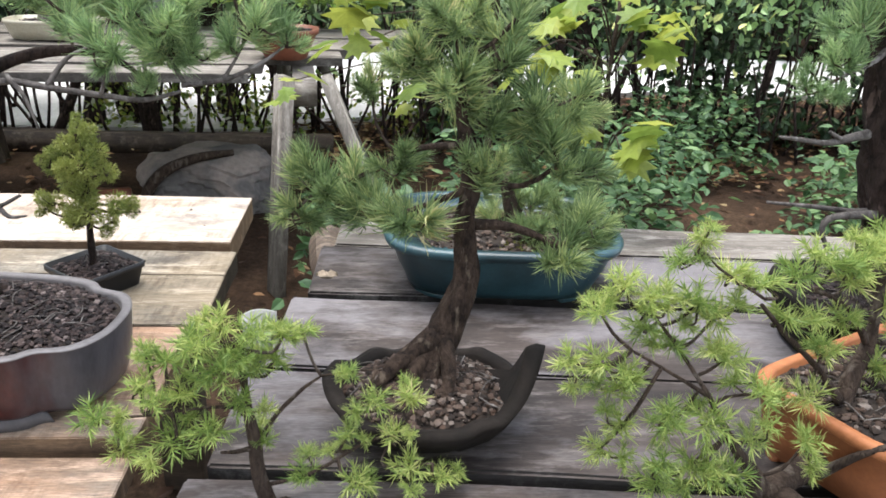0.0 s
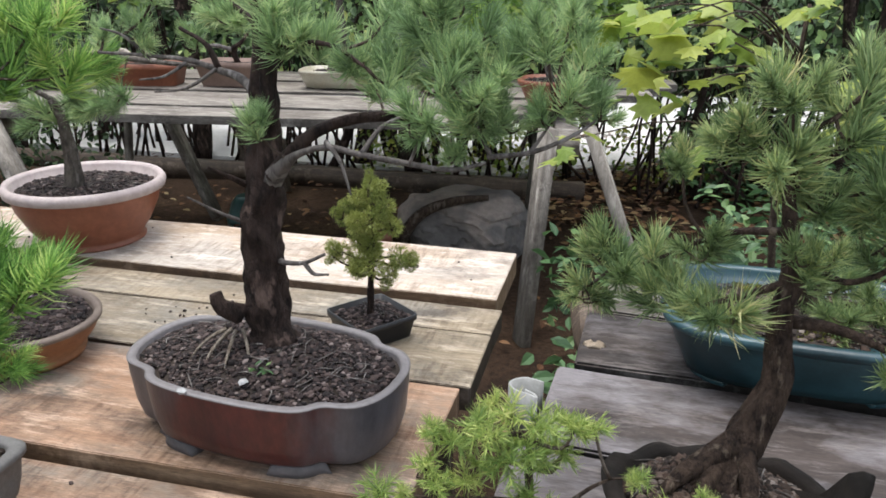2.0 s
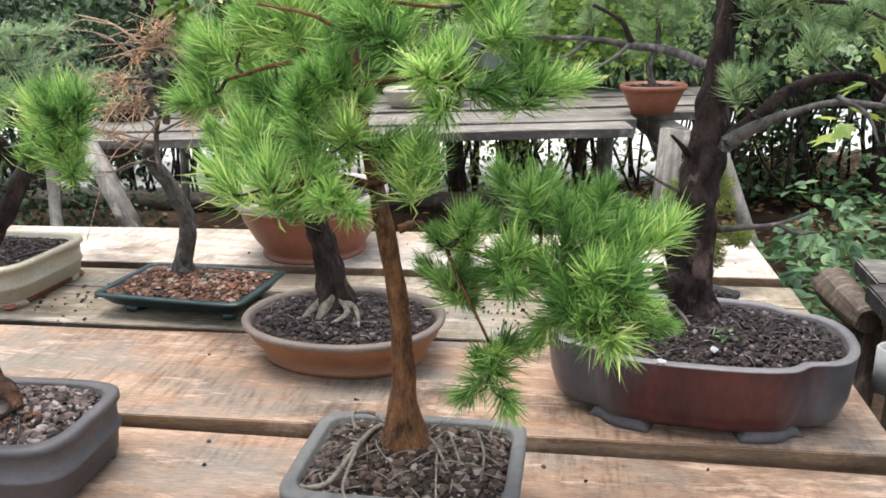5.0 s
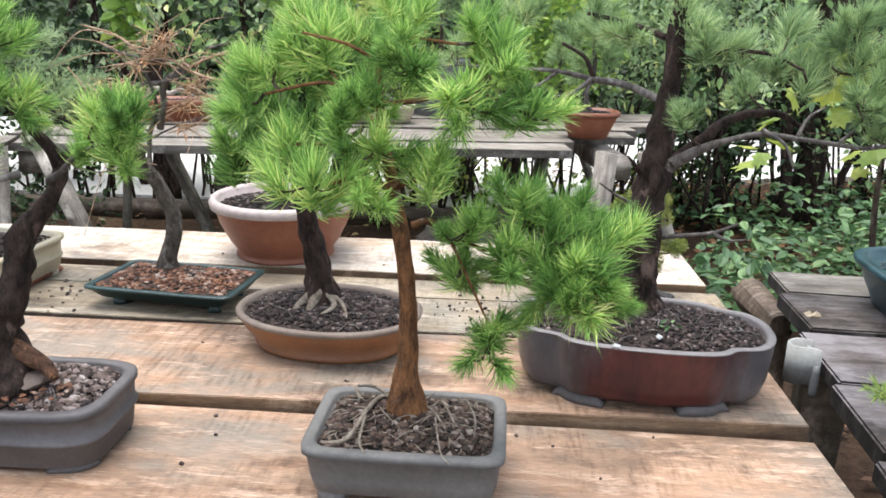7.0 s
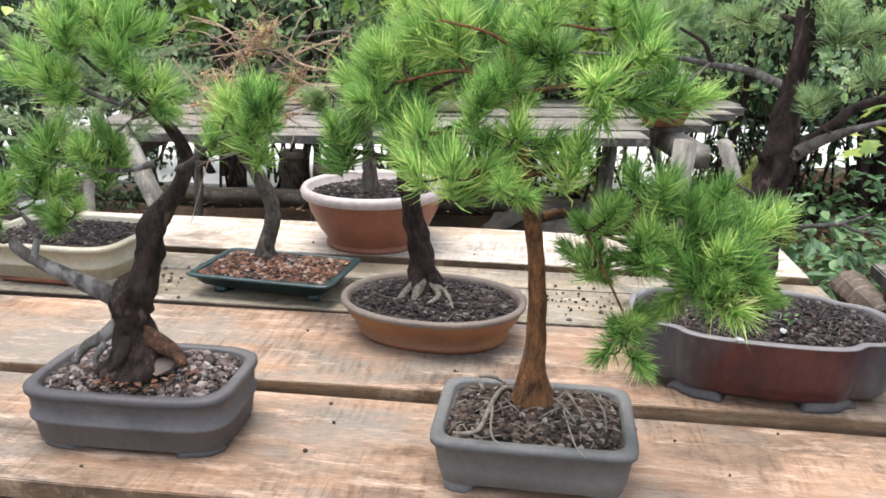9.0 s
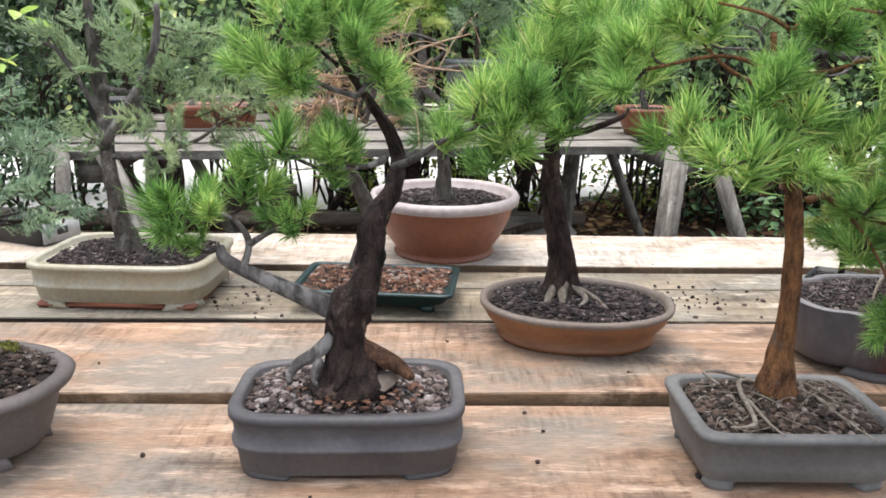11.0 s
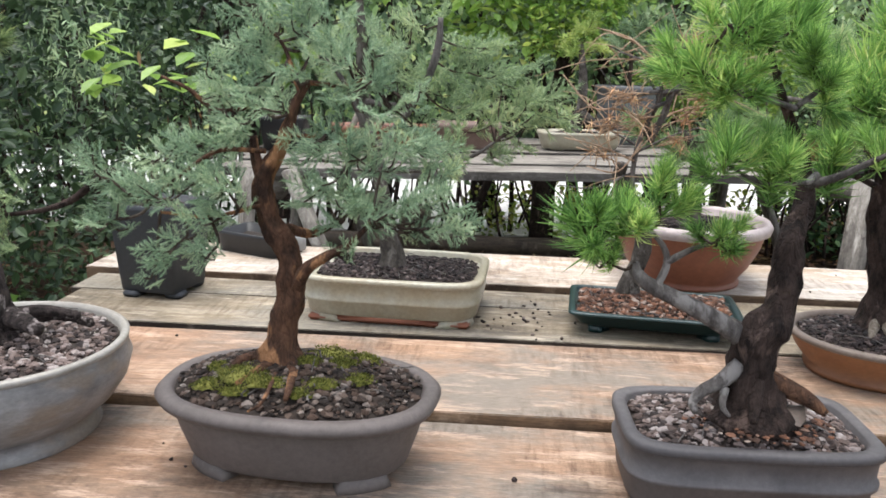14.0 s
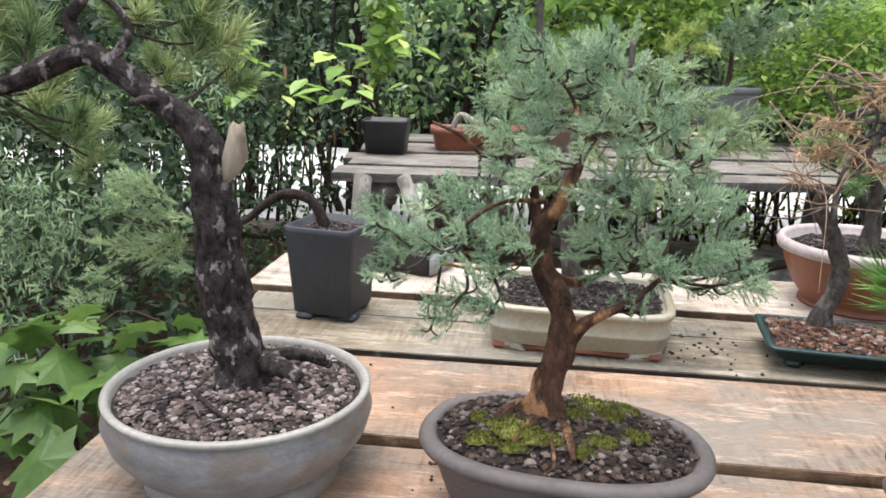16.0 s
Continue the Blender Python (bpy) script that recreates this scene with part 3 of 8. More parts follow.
def tuft_pine(seed, count=190, width=0.029):
    """A shoot end of radius 1: a dense brush of long needles that point forward and outward along +z."""
    r = random.Random(seed)
    verts, faces = [], []
    for _ in range(count):
        h = r.random() ** 0.8
        base = Vector((r.gauss(0, 0.03), r.gauss(0, 0.03), -0.50 + 0.70 * h))
        th = r.random() * 6.283
        lean = radians(min(105, abs(r.gauss(68 - 46 * h, 16))))
        d = Vector((math.cos(th) * math.sin(lean), math.sin(th) * math.sin(lean), math.cos(lean)))
        length = r.uniform(0.50, 0.86)
        side = d.cross(Vector((r.gauss(0, 1), r.gauss(0, 1), r.gauss(0, 1)))).normalized()
        bend = d.cross(side) * r.gauss(0, 0.04) + side * r.gauss(0, 0.05) + Vector((0, 0, -0.03))
        blade(verts, faces, base, base + d * length + Vector((0, 0, 0.10 * math.sin(lean))), width * r.uniform(0.8, 1.3), side, bend)
    return verts, faces


def tuft_fir(seed):
    """A feathery spray of radius 1: a long shoot with side shoots in a flat fan, set with short fine needles that lean forward."""
    r = random.Random(seed)
    verts, faces = [], []
    shoots = [(Vector((0, 0, -0.65)), Vector((0.05, 0, 1)).normalized(), 1.55)]
    for k in range(9):
        z = -0.5 + 0.13 * k
        sign = 1 if k % 2 else -1
        d = Vector((sign * 0.72, r.gauss(0.05, 0.22), 0.62)).normalized()
        shoots.append((Vector((0, 0, z)), d, (0.78 - 0.055 * k) * r.uniform(0.75, 1.15)))
    for start, d, length in shoots:
        n = int(24 * length)
        sag = r.uniform(0.05, 0.16)
        for i in range(n):
            f = i / n
            p = start + d * length * f - Vector((0, sag * f * f, 0))
            for _ in range(3):
                o = Vector((r.gauss(0, 1), r.gauss(0.25, 0.7), r.gauss(0, 1))).normalized()
                q = (d * 0.95 + o * 0.62).normalized()
                side = q.cross(Vector((r.gauss(0, 1), r.gauss(0, 1), r.gauss(0, 1)))).normalized()
                blade(verts, faces, p, p + q * (0.17 + 0.13 * r.random()), 0.021, side, Vector((0, 0, 0)))
    return verts, faces


def tuft_larch(seed):
    """A few shoot ends of soft needles, radius 1: each a loose fan that points outward along its shoot."""
    r = random.Random(seed)
    verts, faces = [], []
    for k in range(6):
        th, ph = k * 1.05 + r.random() * 0.6, 0.5 + r.random() * 1.2
        out = Vector((math.cos(th) * math.sin(ph), math.sin(th) * math.sin(ph), math.cos(ph)))
        for i in range(34):
            f = i / 34
            p = out * (0.05 + 0.62 * f)
            o = Vector((r.gauss(0, 1), r.gauss(0, 1), r.gauss(0, 0.8))).normalized()
            d = (out * (0.25 + 0.9 * f) + o).normalized()
            side = d.cross(Vector((r.gauss(0, 1), r.gauss(0, 1), r.gauss(0, 1)))).normalized()
            blade(verts, faces, p, p + d * (0.48 + 0.24 * r.random()), 0.044, side, Vector((0, 0, -0.02)))
    return verts, faces


def tuft_cushion(seed):
    """A dense little cushion of very short needles, radius 1."""
    r = random.Random(seed)
    verts, faces = [], []
    for _ in range(420):
        o = Vector((r.gauss(0, 1), r.gauss(0, 1), r.gauss(0, 1))).normalized()
        c = o * (0.35 + 0.45 * r.random())
        d = (o + Vector((r.gauss(0, 0.5), r.gauss(0, 0.5), r.gauss(0, 0.5)))).normalized()
        side = d.cross(Vector((r.gauss(0, 1), r.gauss(0, 1), r.gauss(0, 1)))).normalized()
        blade(verts, faces, c, c + d * (0.25 + 0.15 * r.random()), 0.06, side, Vector((0, 0, 0)))
    return verts, faces


TUFT = {}


def tuft_mesh(kind):
    if kind not in TUFT:
        maker = {"larch": tuft_larch, "fir": tuft_fir, "spruce": tuft_fir, "cushion": tuft_cushion}.get(kind, tuft_pine)
        TUFT[kind] = []
        for seed in range(4):
            v, f = tuft_pine(seed + 11, 170, 0.032) if kind == "pine_olive" else maker(seed + 11)
            me = bpy.data.meshes.new("needle_tuft")
            me.from_pydata([tuple(p) for p in v], [], f)
            me.materials.append(NEEDLE[kind])
            TUFT[kind].append(me)
    return TUFT[kind]


EXTRA = {"larch": 1, "fir": 4, "spruce": 2, "cushion": 2, "pine": 3, "pine_dull": 2, "pine_olive": 3}
SPREAD = {"larch": 0.8, "fir": 0.85, "spruce": 0.8, "cushion": 0.6, "pine": 0.68, "pine_dull": 0.7, "pine_olive": 0.7}
MAIN = {"larch": 0.85, "fir": 0.92, "spruce": 0.95, "cushion": 0.6, "pine": 1.12, "pine_dull": 1.1, "pine_olive": 1.1}


def foliage(tree, kind, pads):
    """Tufts at each pad (x, y, z, radius), each led to the nearest wood by a thin twig."""
    meshes = tuft_mesh(kind)
    org = ORIGIN[tree]
    wood = np.array([p[:3] for p in WOOD[tree]])
    centre = wood[len(wood) // 2]
    rng = random.Random(len(pads) * 7 + int(abs(org.x) * 1000))
    twigs_v, twigs_f = [], []
    for x, y, z, r in pads:
        c = Vector((x, y, z))
        near = Vector(wood[np.argmin(((wood - np.array(c)) ** 2).sum(1))])
        out = (c - near)
        outward = (out.normalized() if out.length > 0.01 else Vector((0, -0.3, 1))) * 0.5 + Vector((0, -0.15, 0.75))
        if kind in ("fir", "spruce"):
            away = Vector((x - centre[0], y - centre[1], 0))
            outward = (away.normalized() if away.length > 0.02 else Vector((0, -0.4, 0.9))) + Vector((0, -0.1, 0.30))
        ends = [(c, outward, r * MAIN.get(kind, 1.1))]
        for _ in range(EXTRA.get(kind, 3)):
            o = Vector((rng.gauss(0, 1), rng.gauss(0, 1), rng.gauss(0, 0.7))).normalized()
            ends.append((c + o * r * SPREAD.get(kind, 0.6), outward + o * 0.9, r * MAIN.get(kind, 1.1) * rng.uniform(0.6, 0.85)))
        for p, d, size in ends:
            q = d.to_track_quat("Z", "Y").to_matrix().to_4x4() @ Matrix.Rotation(rng.random() * 6.283, 4, "Z")
            ob = hang(new("needle_tuft", rng.choice(meshes)), tree)
            ob.matrix_basis = Matrix.Translation(p - org) @ q @ Matrix.Scale(size, 4)
        for p, d, size in ends:
            start = near if p is c else c
            mid = (start + p) * 0.5 + Vector((rng.gauss(0, 0.006), rng.gauss(0, 0.006), -0.008))
            thick = 0.0022 if p is c else 0.0014
            v, f = tube([(*start, thick), (*mid, thick * 0.9), (*p, thick * 0.7)], 5, 3, 0.1)
            o = len(twigs_v)
            twigs_v += v
            twigs_f += [tuple(i + o for i in g) for g in f]
    tagged(raw("twigwork", twigs_v, twigs_f, bark_brown, tree), kind="stuff")


def dry_needles(tree, spots):
    """Withered needles and fine dead shoots round the given spots, each kind as one mesh."""
    g = random.Random(5)
    verts, faces, tv, tf = [], [], [], []
    for x, y, z, r in spots:
        for _ in range(4):
            c = Vector((x, y, z)) + Vector((g.gauss(0, 1), g.gauss(0, 1), g.gauss(0, 0.7))) * r * 0.7
            for _ in range(11):
                d = Vector((g.gauss(0, 1), g.gauss(0, 1), g.gauss(-0.2, 0.8))).normalized()
                blade(verts, faces, c, c + d * g.uniform(0.010, 0.030), 0.0014, d.cross(Vector((0.3, 0.2, 1))).normalized(), Vector((0, 0, 0)))
        for _ in range(9):
            d = Vector((g.gauss(0, 1), g.gauss(0, 0.7), g.gauss(0.1, 0.5))).normalized() * g.uniform(0.04, 0.13)
            c = Vector((x, y, z)) - d * 0.4
            v, f = tube([(*c, 0.0012), (*(c + d * 0.5 + Vector((0, 0, g.gauss(0, 0.006)))), 0.0010), (*(c + d), 0.0006)], 4, 3, 0.0)
            o = len(tv)
            tv += v
            tf += [tuple(i + o for i in q) for q in f]
    tagged(raw("dry_needles", [tuple(p) for p in verts], faces, leaf_dry, tree, "withered orange needles"), kind="stuff")
    tagged(raw("dry_shoot", tv, tf, dry_twig, tree, "fine dead orange shoots"), kind="stuff")


def arching_twigs(tree, count, seed):
    """Long thin dead twigs that arch out of the bare crown, as one mesh."""
    g = random.Random(seed)
    wood = [p for p in WOOD[tree] if p[2] > 1.05]
    verts, faces = [], []
    for _ in range(count):
        a = Vector(g.choice(wood)[:3])
        d = Vector((g.gauss(0, 1), g.gauss(-0.1, 0.5), g.gauss(0.15, 0.35))).normalized() * g.uniform(0.06, 0.20)
        m = a + d * 0.5 + Vector((0, 0, g.uniform(-0.01, 0.03)))
        e = a + d + Vector((g.gauss(0, 0.01), 0, g.uniform(-0.04, 0.01)))
        v, f = tube([(*a, 0.0014), (*m, 0.0010), (*e, 0.0005)], 5, 5, 0.15)
        o = len(verts)
        verts += v
        faces += [tuple(i + o for i in q) for q in f]
    tagged(raw("dead_twig", verts, faces, dry_twig, tree, "long bare dead twigs"), kind="stuff")


def leaf_cloud(name, material, centres, size, seed, shape="oval", level=0.5, parent=None, droop=0.0):
    """Many leaves as one mesh. centres: points; level: how flat they lie; shape: oval or maple."""
    rng = np.random.default_rng(seed)
    if shape in ("oval", "lance"):
        prof = np.array([1, 0.42 if shape == "lance" else 1, 1]) * np.array([(0, 0, 0), (0.28, 0.26, 0.05), (0.62, 0.24, 0.05), (1, 0, -0.06), (0.62, -0.24, 0.05), (0.28, -0.26, 0.05)])
        fc = [(0, 1, 2, 3), (0, 3, 4, 5)]
    else:
        ang = [0, 14, 38, 52, 66, 88, 104, 120, 150]
        rad = [1.0, 0.62, 0.86, 0.5, 0.5, 0.72, 0.42, 0.55, 0.3]
        half = [(math.cos(radians(a)) * r, math.sin(radians(a)) * r, -0.10 * r) for a, r in zip(ang, rad)]
        rim = half + [(x, -y, z) for x, y, z in half[:0:-1]]
        prof = np.array([(0, 0, 0.05)] + rim) + np.array([0.3, 0, 0])
        n = len(rim)
        fc = [(0, 1 + i, 1 + (i + 1) % n) for i in range(n)]
    verts, faces = [], []
    k = len(prof)
    for i, c in enumerate(centres):
        s = size * rng.uniform(0.6, 1.25)
        yaw = rng.uniform(0, 6.283)
        tilt = rng.normal(droop, 1.2 * (1 - level))
        roll = rng.normal(0, 1.0 * (1 - level) + 0.15)
        m = np.array(Euler((roll, tilt, yaw)).to_matrix())
        verts.append(prof @ m.T * s + np.array(c))
        faces += [tuple(j + i * k for j in f) for f in fc]
    ob = raw(name, np.concatenate(verts), faces, material, parent, smooth=False)
    return ob


# ---- the trees: trunks, limbs and foliage ----
def grow_grey(tree):
    trunk(tree, [(0.564, -0.17, 0.85, 0.0219), (0.563, -0.17, 0.892, 0.0162), (0.565, -0.17, 0.941, 0.0124), (0.564, -0.17, 0.996, 0.0116), (0.559, -0.17, 1.049, 0.0109), (0.552, -0.17, 1.1, 0.0102), (0.543, -0.16, 1.141, 0.0085), (0.532, -0.15, 1.188, 0.0067), (0.523, -0.14, 1.242, 0.005), (0.52, -0.13, 1.296, 0.0034)], bark_orange)
    branch(tree, [(0.568, -0.17, 1.097, 0.0049), (0.589, -0.17, 1.103, 0.0039), (0.614, -0.17, 1.088, 0.0032), (0.663, -0.18, 1.072, 0.0024), (0.717, -0.19, 1.07, 0.0021), (0.777, -0.2, 1.055, 0.0017)], bark_orange)
    branch(tree, [(0.614, -0.17, 1.088, 0.0025), (0.635, -0.2, 1.055, 0.0021), (0.669, -0.22, 0.991, 0.0014)], bark_orange)
    branch(tree, [(0.543, -0.17, 1.143, 0.0049), (0.51, -0.22, 1.165, 0.0033), (0.461, -0.25, 1.156, 0.0023)], bark_orange)
    branch(tree, [(0.543, -0.17, 1.143, 0.0045), (0.582, -0.2, 1.164, 0.0033), (0.596, -0.21, 1.16, 0.002)], bark_orange)
    branch(tree, [(0.534, -0.17, 1.191, 0.0041), (0.48, -0.19, 1.199, 0.003), (0.415, -0.17, 1.194, 0.0021)], bark_orange)
    branch(tree, [(0.524, -0.17, 1.245, 0.0034), (0.578, -0.17, 1.253, 0.0027), (0.63, -0.17, 1.268, 0.002), (0.697, -0.17, 1.244, 0.0013)], bark_orange)
    branch(tree, [(0.524, -0.17, 1.245, 0.003), (0.459, -0.14, 1.268, 0.0024), (0.37, -0.12, 1.25, 0.0018)], bark_orange)
    branch(tree, [(0.529, -0.17, 1.218, 0.0031), (0.477, -0.11, 1.252, 0.0025), (0.446, -0.09, 1.285, 0.0018)], bark_orange)
    branch(tree, [(0.523, -0.17, 1.298, 0.0027), (0.489, -0.17, 1.316, 0.002), (0.435, -0.17, 1.328, 0.0013)], bark_orange)
    branch(tree, [(0.523, -0.17, 1.298, 0.0027), (0.555, -0.17, 1.324, 0.002), (0.62, -0.17, 1.319, 0.0016)], bark_orange)
    root(tree, [(0.559, -0.138, 0.842, 0.0035), (0.528, -0.143, 0.842, 0.0035), (0.512, -0.185, 0.842, 0.0034), (0.505, -0.238, 0.842, 0.0032), (0.497, -0.264, 0.842, 0.0028), (0.481, -0.272, 0.842, 0.0024), (0.469, -0.264, 0.842, 0.0021)], root_pale)
    root(tree, [(0.532, -0.139, 0.842, 0.0027), (0.51, -0.114, 0.842, 0.0028), (0.486, -0.117, 0.842, 0.0024), (0.497, -0.147, 0.842, 0.002)], root_pale)
    root(tree, [(0.513, -0.201, 0.842, 0.0022), (0.516, -0.264, 0.842, 0.0017)], root_pale)
    root(tree, [(0.579, -0.152, 0.842, 0.0023), (0.598, -0.174, 0.842, 0.0023), (0.609, -0.195, 0.842, 0.0018), (0.62, -0.216, 0.842, 0.0014)], root_pale)
    root(tree, [(0.598, -0.169, 0.842, 0.0019), (0.61, -0.148, 0.842, 0.0019), (0.631, -0.2, 0.842, 0.0015)], root_pale)
    root(tree, [(0.605, -0.196, 0.842, 0.0015), (0.618, -0.277, 0.842, 0.001)], root_pale)
    root(tree, [(0.644, -0.143, 0.842, 0.0015), (0.657, -0.189, 0.842, 0.0015), (0.658, -0.232, 0.842, 0.0011)], root_pale)
    foliage(tree, 'pine', [(0.462, -0.25, 1.16, 0.061), (0.412, -0.17, 1.19, 0.059), (0.522, -0.24, 1.15, 0.045), (0.592, -0.21, 1.16, 0.053), (0.342, -0.11, 1.24, 0.051), (0.382, -0.09, 1.29, 0.051), (0.452, -0.12, 1.31, 0.06), (0.522, -0.19, 1.26, 0.046), (0.482, -0.2, 1.22, 0.05), (0.552, -0.15, 1.34, 0.053), (0.572, -0.19, 1.29, 0.049), (0.632, -0.2, 1.26, 0.058), (0.672, -0.15, 1.31, 0.053), (0.712, -0.17, 1.24, 0.047), (0.652, -0.12, 1.34, 0.048), (0.412, -0.09, 1.34, 0.05), (0.532, -0.21, 1.2, 0.053), (0.712, -0.15, 1.12, 0.06), (0.762, -0.19, 1.07, 0.058), (0.792, -0.22, 1.05, 0.063)])
    foliage(tree, 'pine', [(0.812, -0.17, 1.08, 0.055), (0.692, -0.2, 1.08, 0.051), (0.622, -0.19, 1.04, 0.042), (0.672, -0.23, 0.97, 0.051), (0.742, -0.19, 1.03, 0.049), (0.642, -0.15, 1.09, 0.039), (0.642, -0.19, 1.1, 0.045), (0.682, -0.21, 1.07, 0.048), (0.742, -0.19, 1.09, 0.048), (0.792, -0.21, 1.06, 0.049), (0.762, -0.23, 1.02, 0.044), (0.682, -0.22, 0.99, 0.035), (0.812, -0.22, 1.02, 0.037), (0.632, -0.17, 1.04, 0.036), (0.712, -0.16, 1.12, 0.039), (0.772, -0.15, 1.11, 0.043)])


def grow_banded(tree):
    trunk(tree, [(0.004, -0.163, 0.855, 0.042), (-0.001, -0.165, 0.893, 0.0275), (-0.002, -0.168, 0.923, 0.0255), (0.006, -0.169, 0.953, 0.0275), (0.02, -0.163, 0.976, 0.0215), (0.027, -0.159, 0.993, 0.0175), (0.03, -0.153, 1.016, 0.0175), (0.031, -0.148, 1.036, 0.0175), (0.035, -0.139, 1.058, 0.0158), (0.046, -0.125, 1.076, 0.0138), (0.054, -0.113, 1.09, 0.0125), (0.062, -0.098, 1.113, 0.0101), (0.062, -0.083, 1.138, 0.0088), (0.048, -0.088, 1.173, 0.0075), (0.026, -0.103, 1.208, 0.0057), (0.002, -0.123, 1.248, 0.004), (-0.014, -0.133, 1.287, 0.0028)], bark_dark)
    branch(tree, [(-0.001, -0.153, 0.939, 0.0178), (-0.035, -0.173, 0.962, 0.0136), (-0.081, -0.183, 0.987, 0.0103), (-0.119, -0.183, 1.005, 0.0088), (-0.147, -0.183, 1.023, 0.008), (-0.151, -0.183, 1.038, 0.0043)], bark_silver)
    branch(tree, [(-0.126, -0.183, 1.006, 0.0051), (-0.116, -0.183, 1.036, 0.0044), (-0.119, -0.183, 1.054, 0.0036), (-0.134, -0.183, 1.072, 0.0025), (-0.157, -0.183, 1.082, 0.0018)], bark_silver)
    branch(tree, [(-0.118, -0.183, 1.039, 0.0044), (-0.091, -0.183, 1.055, 0.0036), (-0.063, -0.183, 1.066, 0.0025)], bark_silver)
    branch(tree, [(0.049, -0.153, 1.141, 0.0052), (0.028, -0.173, 1.136, 0.0036), (-0.024, -0.193, 1.137, 0.0025), (-0.068, -0.203, 1.158, 0.0017)], bark_silver)
    branch(tree, [(0.058, -0.103, 1.123, 0.006), (0.086, -0.123, 1.138, 0.0045), (0.136, -0.153, 1.173, 0.003), (0.196, -0.178, 1.193, 0.002)], bark_silver)
    branch(tree, [(0.018, -0.153, 1.216, 0.0036), (-0.019, -0.153, 1.228, 0.0029), (-0.063, -0.153, 1.25, 0.0021)], bark_silver)
    branch(tree, [(0.018, -0.153, 1.219, 0.0032), (0.045, -0.153, 1.242, 0.0025), (0.058, -0.153, 1.257, 0.0018)], bark_silver)
    branch(tree, [(-0.005, -0.153, 1.253, 0.0029), (-0.044, -0.153, 1.286, 0.0021), (-0.066, -0.153, 1.305, 0.0017)], bark_dark)
    limb('surface_root', [(-0.016, -0.173, 0.914, 0.012), (-0.039, -0.181, 0.896, 0.0095), (-0.06, -0.185, 0.884, 0.008), (-0.071, -0.191, 0.872, 0.006), (-0.07, -0.203, 0.864, 0.004)], bark_silver, tree, 9, 5, 0.22, 90.0)
    limb('surface_root', [(-0.034, -0.185, 0.888, 0.006), (-0.04, -0.203, 0.874, 0.004), (-0.034, -0.213, 0.866, 0.0025)], bark_silver, tree, 9, 5, 0.22, 90.0)
    limb('surface_root', [(0.011, -0.168, 0.898, 0.017), (0.040, -0.172, 0.888, 0.0145), (0.066, -0.178, 0.877, 0.0115), (0.084, -0.189, 0.865, 0.006)], bark_red, tree, 9, 5, 0.22, 90.0)
    limb('surface_root', [(0.001, -0.183, 0.898, 0.012), (-0.004, -0.205, 0.876, 0.008), (-0.01, -0.223, 0.864, 0.004)], bark_dark, tree, 9, 5, 0.22, 90.0)
    foliage(tree, 'pine', [(-0.214, -0.183, 1.078, 0.061), (-0.164, -0.183, 1.088, 0.043), (-0.124, -0.153, 1.108, 0.048), (-0.064, -0.203, 1.078, 0.035), (-0.184, -0.183, 1.038, 0.025), (-0.094, -0.153, 1.258, 0.049), (-0.064, -0.173, 1.238, 0.049), (-0.064, -0.203, 1.168, 0.048), (-0.014, -0.193, 1.148, 0.046), (0.006, -0.173, 1.168, 0.039), (-0.054, -0.153, 1.308, 0.052), (0.016, -0.133, 1.308, 0.054), (0.056, -0.133, 1.238, 0.044), (0.026, -0.153, 1.268, 0.046), (-0.124, -0.133, 1.278, 0.036), (-0.024, -0.123, 1.328, 0.05), (0.166, -0.163, 1.218, 0.052), (0.196, -0.183, 1.188, 0.05), (0.226, -0.183, 1.228, 0.045), (0.126, -0.133, 1.168, 0.04)])


